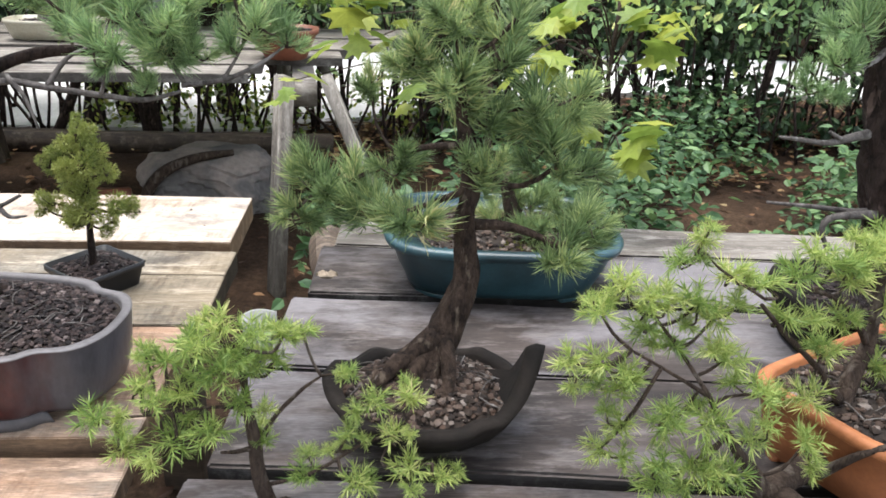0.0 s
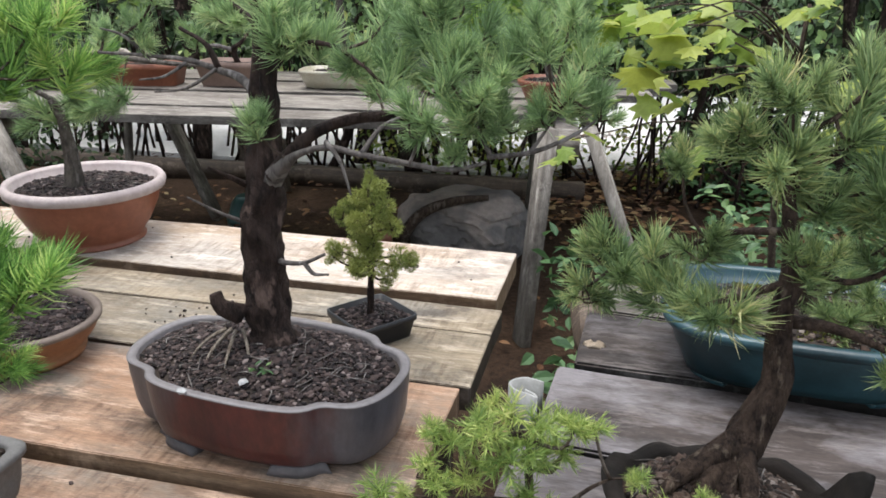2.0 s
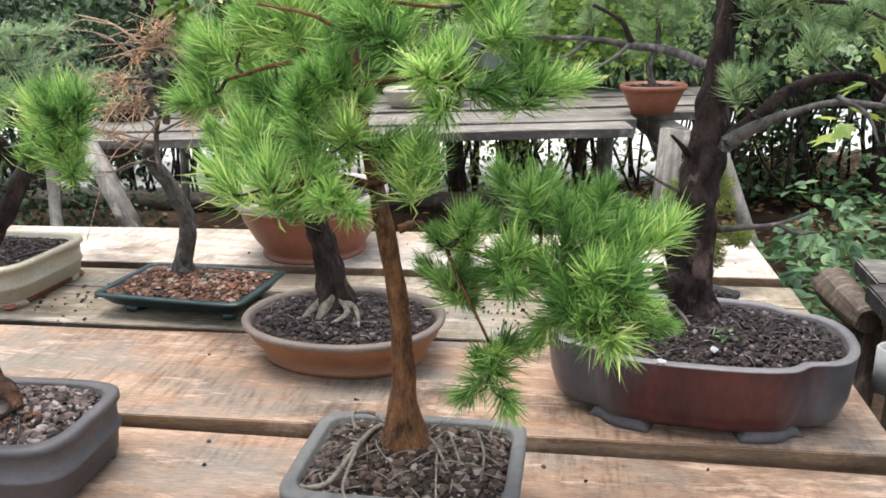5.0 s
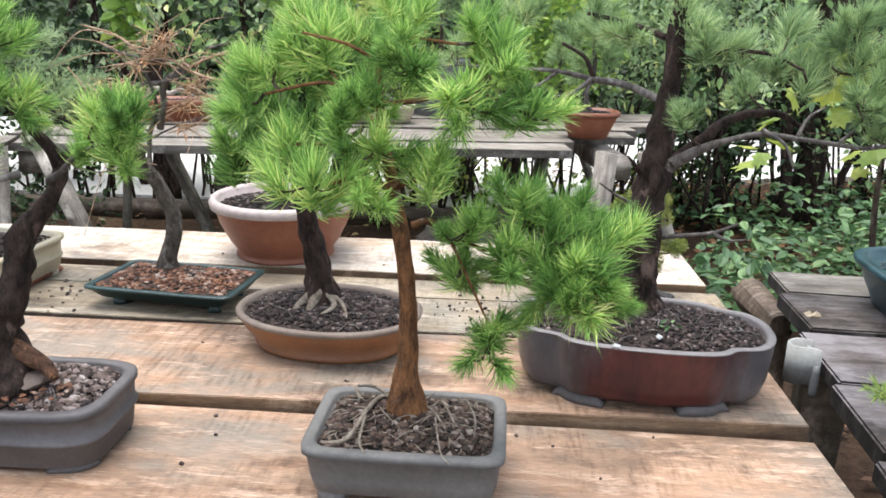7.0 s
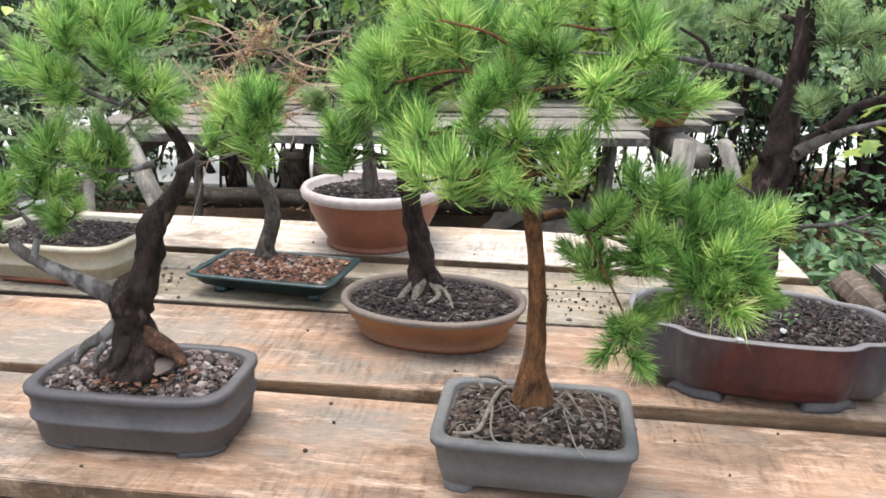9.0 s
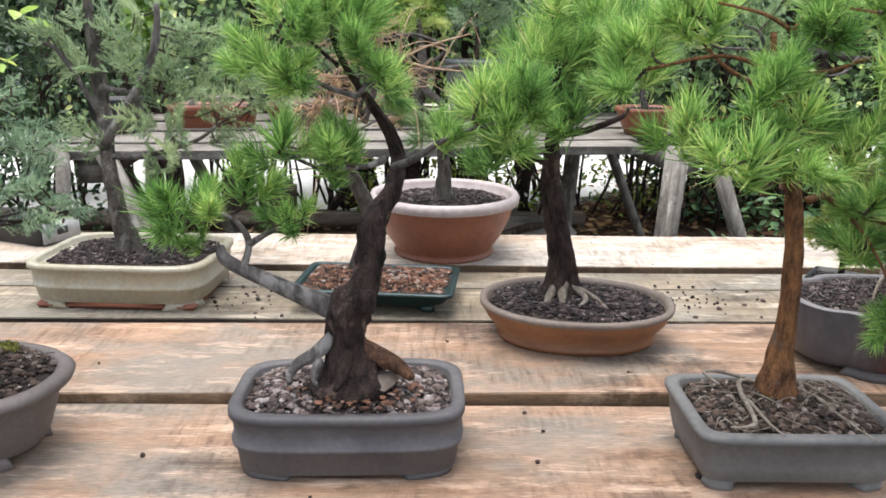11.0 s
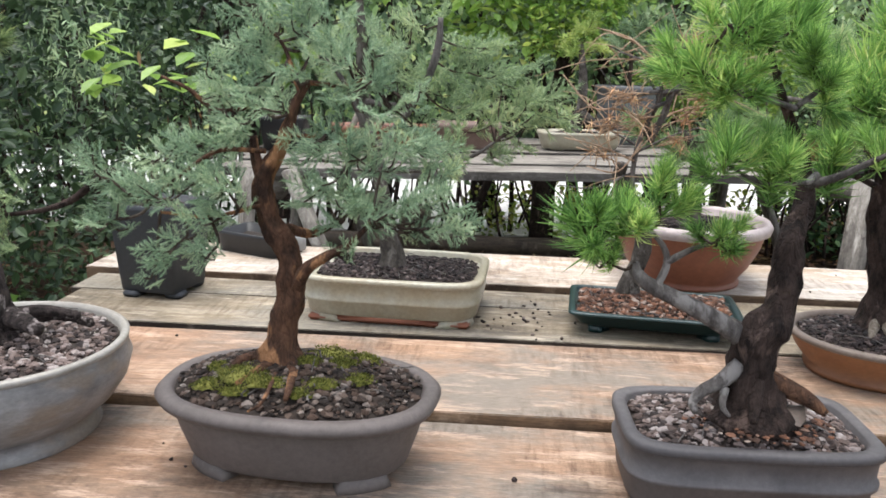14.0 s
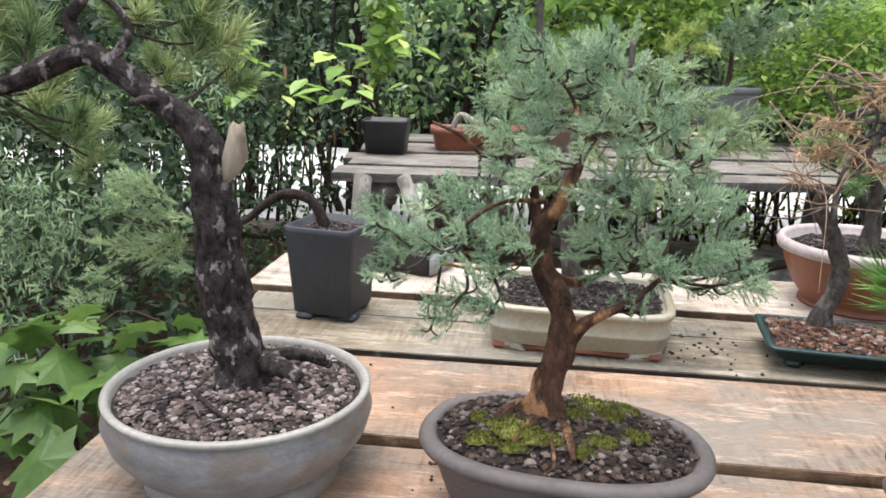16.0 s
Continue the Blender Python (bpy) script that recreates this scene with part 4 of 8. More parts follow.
def grow_oval(tree):
    trunk(tree, [(0.347, 0.254, 0.849, 0.0285), (0.344, 0.254, 0.894, 0.0239), (0.335, 0.254, 0.95, 0.0215), (0.322, 0.254, 1.005, 0.0192), (0.316, 0.254, 1.058, 0.0158), (0.319, 0.254, 1.111, 0.0125), (0.323, 0.254, 1.173, 0.0093), (0.319, 0.254, 1.244, 0.0061)], bark_dark)
    branch(tree, [(0.319, 0.254, 1.069, 0.0074), (0.266, 0.224, 1.092, 0.0051), (0.219, 0.204, 1.103, 0.0035)], bark_dark)
    branch(tree, [(0.323, 0.254, 1.173, 0.0052), (0.366, 0.254, 1.206, 0.0041), (0.416, 0.254, 1.229, 0.0031)], bark_dark)
    branch(tree, [(0.322, 0.254, 1.224, 0.0046), (0.273, 0.274, 1.24, 0.0036), (0.25, 0.274, 1.259, 0.0026)], bark_dark)
    branch(tree, [(0.318, 0.254, 1.121, 0.0073), (0.369, 0.234, 1.132, 0.0057), (0.426, 0.224, 1.156, 0.0046), (0.439, 0.224, 1.172, 0.0031)], bark_dark)
    limb('surface_root', [(0.349, 0.252, 0.862, 0.014), (0.332, 0.232, 0.846, 0.01), (0.318, 0.211, 0.838, 0.007), (0.31, 0.194, 0.83, 0.004)], root_pale, tree, 9, 5, 0.22, 90.0)
    limb('surface_root', [(0.349, 0.244, 0.856, 0.012), (0.342, 0.211, 0.842, 0.008), (0.339, 0.186, 0.832, 0.0045)], root_pale, tree, 9, 5, 0.22, 90.0)
    limb('surface_root', [(0.356, 0.244, 0.852, 0.01), (0.376, 0.227, 0.842, 0.006), (0.382, 0.199, 0.838, 0.0045), (0.366, 0.174, 0.833, 0.0028)], root_pale, tree, 9, 5, 0.22, 90.0)
    limb('surface_root', [(0.362, 0.244, 0.848, 0.007), (0.389, 0.229, 0.84, 0.005), (0.406, 0.194, 0.836, 0.003), (0.414, 0.166, 0.832, 0.002)], root_pale, tree, 9, 5, 0.22, 90.0)
    foliage(tree, 'pine', [(0.214, 0.204, 1.1, 0.075), (0.284, 0.224, 1.19, 0.085), (0.344, 0.214, 1.16, 0.07), (0.344, 0.254, 1.25, 0.081), (0.424, 0.284, 1.23, 0.079), (0.284, 0.304, 1.26, 0.079), (0.384, 0.304, 1.31, 0.084), (0.314, 0.304, 1.33, 0.083), (0.454, 0.314, 1.3, 0.079), (0.244, 0.274, 1.18, 0.062), (0.504, 0.334, 1.23, 0.076)])


def grow_green(tree):
    trunk(tree, [(-0.046, 0.465, 0.812, 0.021), (-0.042, 0.465, 0.842, 0.0175), (-0.027, 0.465, 0.885, 0.017), (-0.025, 0.465, 0.935, 0.0165), (-0.050, 0.465, 0.995, 0.0155), (-0.080, 0.460, 1.045, 0.0135), (-0.078, 0.450, 1.075, 0.010)], bark_grey)


def grow_red(tree):
    trunk(tree, [(0.92, 0.155, 0.873, 0.0374), (0.919, 0.155, 0.908, 0.0319), (0.917, 0.155, 0.957, 0.0291), (0.918, 0.155, 1.006, 0.0287), (0.919, 0.155, 1.054, 0.0268), (0.925, 0.155, 1.099, 0.0256), (0.93, 0.155, 1.144, 0.0238), (0.934, 0.155, 1.195, 0.0198), (0.937, 0.155, 1.242, 0.0166), (0.94, 0.155, 1.289, 0.0143), (0.941, 0.155, 1.347, 0.012), (0.941, 0.155, 1.409, 0.0085)], bark_dark)
    branch(tree, [(0.935, 0.155, 1.120, 0.0150), (0.980, 0.114, 1.160, 0.0085), (1.015, 0.084, 1.182, 0.0046), (1.058, 0.064, 1.196, 0.0040), (1.106, 0.054, 1.192, 0.0034), (1.163, 0.054, 1.185, 0.0032), (1.211, 0.054, 1.181, 0.0029), (1.252, 0.054, 1.192, 0.0022)], bark_silver)
    branch(tree, [(0.950, 0.140, 1.135, 0.0120), (0.988, 0.125, 1.176, 0.0095), (1.017, 0.135, 1.2, 0.0080), (1.067, 0.155, 1.215, 0.0070), (1.119, 0.175, 1.214, 0.0058), (1.152, 0.185, 1.197, 0.0038), (1.17, 0.185, 1.181, 0.0023)], bark_dark)
    branch(tree, [(1.163, 0.054, 1.185, 0.0023), (1.179, 0.033, 1.215, 0.002), (1.185, 0.033, 1.242, 0.0017), (1.179, 0.054, 1.268, 0.0011)], bark_silver)
    branch(tree, [(0.932, 0.155, 1.229, 0.0072), (0.879, 0.206, 1.251, 0.0058), (0.827, 0.236, 1.258, 0.0050), (0.765, 0.257, 1.268, 0.0040), (0.682, 0.277, 1.270, 0.0030), (0.601, 0.277, 1.272, 0.0025)], bark_silver)
    branch(tree, [(0.827, 0.236, 1.261, 0.0046), (0.811, 0.236, 1.292, 0.0035), (0.771, 0.236, 1.315, 0.0026)], bark_dark)
    branch(tree, [(0.942, 0.155, 1.008, 0.0045), (0.977, 0.104, 1.027, 0.0036), (1.012, 0.084, 1.038, 0.003), (1.045, 0.074, 1.056, 0.002)], bark_silver)
    branch(tree, [(0.905, 0.155, 1.114, 0.0051), (0.889, 0.125, 1.134, 0.0032), (0.874, 0.104, 1.15, 0.0017)], bark_dark)
    branch(tree, [(0.94, 0.155, 1.289, 0.0068), (0.998, 0.125, 1.309, 0.0045), (1.06, 0.094, 1.31, 0.003), (1.108, 0.074, 1.288, 0.002)], bark_dark)
    branch(tree, [(0.942, 0.155, 1.322, 0.0061), (0.877, 0.206, 1.348, 0.0043), (0.81, 0.236, 1.363, 0.0029)], bark_dark)
    branch(tree, [(0.89, 0.125, 0.933, 0.0151), (0.874, 0.104, 0.952, 0.0112), (0.866, 0.104, 0.971, 0.0089)], bark_dark)
    branch(tree, [(1.254, 0.054, 1.199, 0.0031), (1.301, 0.054, 1.207, 0.0028), (1.343, 0.054, 1.226, 0.0021), (1.372, 0.054, 1.247, 0.0015)], bark_silver)
    branch(tree, [(1.257, 0.054, 1.202, 0.0025), (1.243, 0.054, 1.23, 0.0019), (1.237, 0.054, 1.255, 0.0012)], bark_silver)
    branch(tree, [(1.301, 0.054, 1.207, 0.0025), (1.318, 0.054, 1.234, 0.0015), (1.327, 0.054, 1.25, 0.0012)], bark_silver)
    branch(tree, [(1.217, 0.054, 1.196, 0.0025), (1.203, 0.084, 1.234, 0.0019), (1.191, 0.094, 1.284, 0.0013)], bark_silver)
    for a, b, c in (((1.058, 0.064, 1.203), (1.085, 0.04, 1.185), (1.10, 0.03, 1.150)), ((1.106, 0.054, 1.194), (1.125, 0.07, 1.222), (1.150, 0.08, 1.236)), ((0.765, 0.257, 1.265), (0.735, 0.24, 1.245), (0.700, 0.23, 1.240)),
                    ((0.827, 0.236, 1.261), (0.79, 0.21, 1.235), (0.750, 0.19, 1.230)), ((0.905, 0.150, 1.06), (0.870, 0.130, 1.080), (0.835, 0.110, 1.105)), ((1.012, 0.084, 1.038), (1.030, 0.07, 1.030), (1.055, 0.06, 1.035)), ((0.682, 0.277, 1.273), (0.66, 0.26, 1.30), (0.63, 0.25, 1.31))):
        branch(tree, [(*a, 0.0034), (*b, 0.0024), (*c, 0.0012)], bark_silver)
    foliage(tree, 'pine_dull', [(1.129, 0.104, 1.27, 0.0518), (1.17, 0.033, 1.25, 0.0447), (1.21, 0.054, 1.28, 0.0477), (1.22, 0.054, 1.239, 0.0447), (1.088, 0.125, 1.29, 0.0507), (0.946, 0.094, 1.209, 0.0396), (0.977, 0.114, 1.31, 0.0548), (1.038, 0.125, 1.31, 0.0507), (0.682, 0.277, 1.31, 0.038), (0.774, 0.277, 1.30, 0.034), (0.875, 0.206, 1.33, 0.044), (1.17, 0.155, 1.3, 0.0538), (1.251, 0.054, 1.26, 0.0447), (1.068, 0.216, 1.25, 0.0426), (1.21, 0.054, 1.199, 0.0264), (0.591, 0.307, 1.30, 0.036), (0.946, 0.155, 1.361, 0.0599), (0.825, 0.236, 1.365, 0.048), (1.109, 0.155, 1.341, 0.0568), (1.19, 0.104, 1.341, 0.0518)])
    foliage(tree, 'pine_dull', [(0.713, 0.277, 1.365, 0.045), (1.19, 0.084, 1.3, 0.0447), (1.241, 0.043, 1.26, 0.0436), (1.271, 0.074, 1.3, 0.0436), (1.312, 0.064, 1.321, 0.0416), (1.342, 0.043, 1.27, 0.0426), (1.312, 0.043, 1.25, 0.0335), (1.373, 0.054, 1.26, 0.0304), (1.271, 0.043, 1.239, 0.0304), (1.352, 0.074, 1.3, 0.0396), (1.332, 0.104, 1.341, 0.0376), (1.18, 0.114, 1.341, 0.0457), (1.241, 0.104, 1.331, 0.0447)])


def grow_dwarf(tree):
    trunk(tree, [(0.968, 0.448, 0.785, 0.0067), (0.971, 0.448, 0.82, 0.0061), (0.972, 0.448, 0.864, 0.0056), (0.977, 0.448, 0.919, 0.0045), (0.978, 0.448, 0.972, 0.0039), (0.98, 0.448, 1.023, 0.0029)], bark_dark)
    foliage(tree, 'cushion', [(0.977, 0.448, 1.03, 0.04), (0.947, 0.458, 1, 0.037), (1.007, 0.438, 1.01, 0.036), (0.927, 0.448, 0.98, 0.034), (1.017, 0.448, 0.97, 0.034), (0.987, 0.418, 0.99, 0.046), (0.977, 0.438, 0.94, 0.044), (0.917, 0.458, 0.91, 0.038), (1.027, 0.438, 0.92, 0.041), (0.987, 0.418, 0.91, 0.049), (0.947, 0.448, 0.88, 0.03), (1.007, 0.448, 0.88, 0.034), (0.897, 0.458, 0.9, 0.024), (1.047, 0.448, 0.9, 0.024), (0.957, 0.488, 0.94, 0.046), (0.947, 0.488, 0.89, 0.046), (0.977, 0.448, 1.05, 0.027)])


def grow_crescent(tree):
    trunk(tree, [(1.545, 0.046, 0.835, 0.034), (1.560, 0.056, 0.869, 0.0225), (1.582, 0.068, 0.911, 0.0182), (1.593, 0.078, 0.953, 0.0159), (1.592, 0.088, 0.998, 0.0142), (1.589, 0.088, 1.034, 0.0133), (1.593, 0.088, 1.069, 0.0109), (1.591, 0.098, 1.103, 0.0094), (1.582, 0.098, 1.148, 0.0078), (1.577, 0.098, 1.183, 0.0063), (1.572, 0.108, 1.23, 0.0049), (1.568, 0.118, 1.275, 0.0038)], bark_umber)
    branch(tree, [(1.601, 0.088, 1.022, 0.0074), (1.636, 0.068, 1.029, 0.0062), (1.67, 0.048, 1.027, 0.005), (1.698, 0.038, 1.016, 0.0032)], bark_umber)
    branch(tree, [(1.588, 0.088, 1.069, 0.0051), (1.548, 0.068, 1.06, 0.0036), (1.505, 0.048, 1.051, 0.0025)], bark_umber)
    branch(tree, [(1.583, 0.098, 1.126, 0.005), (1.518, 0.108, 1.114, 0.0036), (1.445, 0.118, 1.071, 0.0026), (1.393, 0.118, 1.051, 0.0019)], bark_umber)
    branch(tree, [(1.588, 0.068, 1.113, 0.0049), (1.644, 0.098, 1.074, 0.004), (1.682, 0.108, 1.079, 0.0033), (1.71, 0.108, 1.103, 0.0022)], bark_umber)
    branch(tree, [(1.577, 0.098, 1.176, 0.0042), (1.625, 0.108, 1.168, 0.0032), (1.684, 0.118, 1.174, 0.0025)], bark_umber)
    branch(tree, [(1.572, 0.048, 0.839, 0.0115), (1.572, 0.038, 0.819, 0.0092), (1.576, 0.038, 0.801, 0.0046)], bark_umber)
    branch(tree, [(1.526, 0.038, 0.846, 0.0091), (1.514, 0.028, 0.843, 0.0052)], bark_umber)
    branch(tree, [(1.573, 0.108, 1.223, 0.0035), (1.613, 0.108, 1.251, 0.0028), (1.64, 0.118, 1.278, 0.0021)], bark_umber)
    limb('surface_root', [(1.556, 0.054, 0.880, 0.016), (1.528, 0.040, 0.862, 0.014), (1.500, 0.022, 0.848, 0.011), (1.478, 0.004, 0.832, 0.006)], bark_umber, tree, 10, 5, 0.25, 90.0)
    limb('surface_root', [(1.566, 0.050, 0.876, 0.013), (1.572, 0.020, 0.850, 0.011), (1.570, -0.006, 0.834, 0.008), (1.560, -0.030, 0.822, 0.004)], bark_umber, tree, 10, 5, 0.25, 90.0)
    limb('surface_root', [(1.545, 0.046, 0.860, 0.012), (1.525, 0.010, 0.846, 0.009), (1.518, -0.020, 0.830, 0.005)], bark_umber, tree, 10, 5, 0.25, 90.0)
    foliage(tree, 'pine_olive', [(1.536, 0.048, 1.04, 0.06), (1.476, 0.088, 1.04, 0.058), (1.406, 0.118, 1.06, 0.056), (1.366, 0.118, 1.03, 0.041), (1.446, 0.128, 1.08, 0.045), (1.576, 0.088, 1.21, 0.065), (1.516, 0.108, 1.22, 0.049), (1.556, 0.118, 1.28, 0.055), (1.646, 0.128, 1.28, 0.059), (1.696, 0.108, 1.13, 0.062), (1.606, 0.068, 1.1, 0.049), (1.676, 0.128, 1.18, 0.058), (1.746, 0.118, 1.09, 0.045), (1.716, 0.038, 1.02, 0.054), (1.736, 0.048, 1.05, 0.039), (1.736, 0.128, 1.19, 0.047), (1.636, 0.098, 1.23, 0.048), (1.616, 0.098, 1.15, 0.043), (1.466, 0.128, 1.2, 0.032), (1.506, 0.108, 1.09, 0.044)])


def grow_blue(tree):
    trunk(tree, [(1.752, 0.572, 0.827, 0.0172), (1.73, 0.572, 0.887, 0.0146), (1.722, 0.572, 0.928, 0.0123), (1.743, 0.572, 0.946, 0.01)], bark_brown)
    foliage(tree, 'pine_olive', [(1.694, 0.572, 0.85, 0.057), (1.784, 0.572, 0.89, 0.056), (1.844, 0.522, 0.87, 0.061), (1.884, 0.572, 0.89, 0.045), (1.774, 0.472, 0.87, 0.053), (1.724, 0.572, 0.91, 0.045)])


def grow_larcha(tree):
    trunk(tree, [(1.362, -0.12, 0.693, 0.0112), (1.354, -0.12, 0.761, 0.0096), (1.346, -0.12, 0.8, 0.0084), (1.345, -0.12, 0.839, 0.0074), (1.339, -0.12, 0.884, 0.0054), (1.337, -0.12, 0.926, 0.0035), (1.335, -0.12, 0.967, 0.002)], bark_brown)
    branch(tree, [(1.344, -0.12, 0.831, 0.0037), (1.328, -0.14, 0.84, 0.0024), (1.314, -0.15, 0.847, 0.0015)], bark_brown)
    branch(tree, [(1.346, -0.12, 0.824, 0.0037), (1.363, -0.1, 0.855, 0.0028), (1.394, -0.09, 0.886, 0.0022), (1.417, -0.09, 0.905, 0.0015)], bark_brown)
    branch(tree, [(1.417, -0.09, 0.905, 0.0015), (1.454, -0.07, 0.9, 0.0013), (1.486, -0.07, 0.901, 0.0009)], bark_brown)
    branch(tree, [(1.339, -0.12, 0.884, 0.0027), (1.299, -0.14, 0.897, 0.0017), (1.255, -0.15, 0.896, 0.0014), (1.196, -0.15, 0.89, 0.0012)], bark_brown)
    branch(tree, [(1.349, -0.12, 0.777, 0.0028), (1.407, -0.12, 0.795, 0.0022), (1.462, -0.1, 0.819, 0.0019), (1.5, -0.1, 0.836, 0.0016), (1.519, -0.1, 0.86, 0.0012)], bark_brown)
    branch(tree, [(1.5, -0.1, 0.836, 0.0016), (1.488, -0.11, 0.797, 0.0013), (1.545, -0.11, 0.799, 0.0009)], bark_brown)
    foliage(tree, 'larch', [(1.257, -0.12, 0.941, 0.035), (1.287, -0.12, 0.961, 0.035), (1.317, -0.12, 0.981, 0.034), (1.347, -0.12, 0.971, 0.035), (1.377, -0.1, 0.961, 0.032), (1.397, -0.09, 0.961, 0.027), (1.317, -0.14, 0.941, 0.037), (1.277, -0.14, 0.911, 0.032), (1.237, -0.14, 0.921, 0.029), (1.267, -0.16, 0.871, 0.035), (1.307, -0.16, 0.881, 0.034), (1.337, -0.14, 0.901, 0.029), (1.187, -0.15, 0.891, 0.032), (1.217, -0.16, 0.861, 0.029), (1.347, -0.12, 0.931, 0.029), (1.347, -0.1, 0.841, 0.025), (1.447, -0.08, 0.901, 0.022), (1.477, -0.09, 0.871, 0.028), (1.517, -0.09, 0.871, 0.031), (1.497, -0.1, 0.831, 0.028)])
    foliage(tree, 'larch', [(1.447, -0.1, 0.831, 0.025), (1.397, -0.12, 0.791, 0.031), (1.457, -0.12, 0.781, 0.032), (1.517, -0.11, 0.791, 0.035), (1.557, -0.1, 0.771, 0.029), (1.427, -0.1, 0.811, 0.019), (1.237, -0.12, 0.951, 0.023), (1.367, -0.1, 0.931, 0.027)])


def grow_larchb(tree):
    trunk(tree, [(1.934, -0.15, 0.768, 0.0187), (1.939, -0.15, 0.793, 0.0165), (1.988, -0.12, 0.793, 0.0151), (2.037, -0.09, 0.803, 0.0141), (2.054, -0.07, 0.839, 0.0127), (2.063, -0.06, 0.883, 0.0105), (2.08, -0.05, 0.925, 0.0084), (2.078, -0.05, 0.972, 0.0062), (2.074, -0.05, 1.025, 0.004)], bark_brown)
    branch(tree, [(1.932, -0.15, 0.776, 0.0133), (1.895, -0.17, 0.834, 0.0089), (1.864, -0.18, 0.873, 0.0049), (1.846, -0.18, 0.902, 0.003)], bark_brown)
    branch(tree, [(2.05, -0.07, 0.856, 0.0056), (1.982, -0.11, 0.93, 0.0039), (1.921, -0.13, 0.985, 0.0028), (1.877, -0.15, 1.029, 0.0021)], bark_brown)
    branch(tree, [(1.872, -0.18, 0.865, 0.0037), (1.825, -0.17, 0.938, 0.0027), (1.787, -0.15, 0.989, 0.0021), (1.765, -0.15, 1.015, 0.0015)], bark_brown)
    branch(tree, [(1.829, -0.17, 0.931, 0.0024), (1.785, -0.17, 0.959, 0.0018), (1.739, -0.17, 0.986, 0.0015)], bark_brown)
    branch(tree, [(2.08, -0.05, 0.925, 0.0049), (2.032, -0.07, 0.982, 0.0033), (1.98, -0.09, 1.014, 0.0022), (1.912, -0.11, 1.037, 0.0015)], bark_brown)
    branch(tree, [(2.012, -0.12, 0.784, 0.0069), (2.025, -0.15, 0.833, 0.0052), (2.046, -0.17, 0.864, 0.0038)], bark_brown)
    branch(tree, [(2.073, -0.07, 0.822, 0.005), (2.115, -0.07, 0.831, 0.0036), (2.155, -0.07, 0.847, 0.0028)], bark_brown)
    branch(tree, [(1.879, -0.15, 1.036, 0.0018), (1.823, -0.16, 1.072, 0.0014), (1.802, -0.16, 1.091, 0.0011)], bark_brown)
    foliage(tree, 'larch', [(1.707, -0.15, 1.021, 0.032), (1.727, -0.15, 1.051, 0.032), (1.777, -0.15, 1.031, 0.035), (1.757, -0.15, 1.001, 0.033), (1.707, -0.17, 0.971, 0.035), (1.677, -0.17, 0.971, 0.029), (1.737, -0.17, 0.941, 0.036), (1.787, -0.18, 0.901, 0.036), (1.737, -0.18, 0.901, 0.03), (1.797, -0.16, 1.101, 0.025), (1.777, -0.16, 1.081, 0.025), (1.837, -0.15, 1.061, 0.032), (1.807, -0.15, 1.031, 0.035), (1.827, -0.15, 1.011, 0.036), (1.847, -0.16, 0.971, 0.036), (1.887, -0.13, 1.041, 0.036), (1.927, -0.12, 1.051, 0.036), (1.977, -0.1, 1.051, 0.037), (1.917, -0.13, 1.001, 0.037), (1.877, -0.18, 0.941, 0.036)])
    foliage(tree, 'larch', [(1.827, -0.19, 0.911, 0.039), (1.817, -0.2, 0.861, 0.039), (1.857, -0.2, 0.851, 0.036), (1.777, -0.2, 0.841, 0.036), (1.717, -0.18, 0.871, 0.03), (1.957, -0.16, 0.861, 0.035), (1.967, -0.13, 0.901, 0.035), (2.007, -0.09, 1.031, 0.035), (2.037, -0.07, 1.051, 0.035), (2.087, -0.05, 0.981, 0.038), (2.067, -0.05, 1.051, 0.036), (2.007, -0.09, 0.981, 0.033), (2.097, -0.05, 0.891, 0.042), (2.117, -0.05, 0.931, 0.042), (1.987, -0.11, 0.951, 0.032), (1.787, -0.15, 0.981, 0.03), (1.877, -0.19, 0.891, 0.03), (2.157, -0.03, 0.981, 0.049), (2.197, -0.03, 0.901, 0.051), (2.137, -0.03, 1.041, 0.048)])
    foliage(tree, 'larch', [(2.247, -0.03, 0.831, 0.052)])


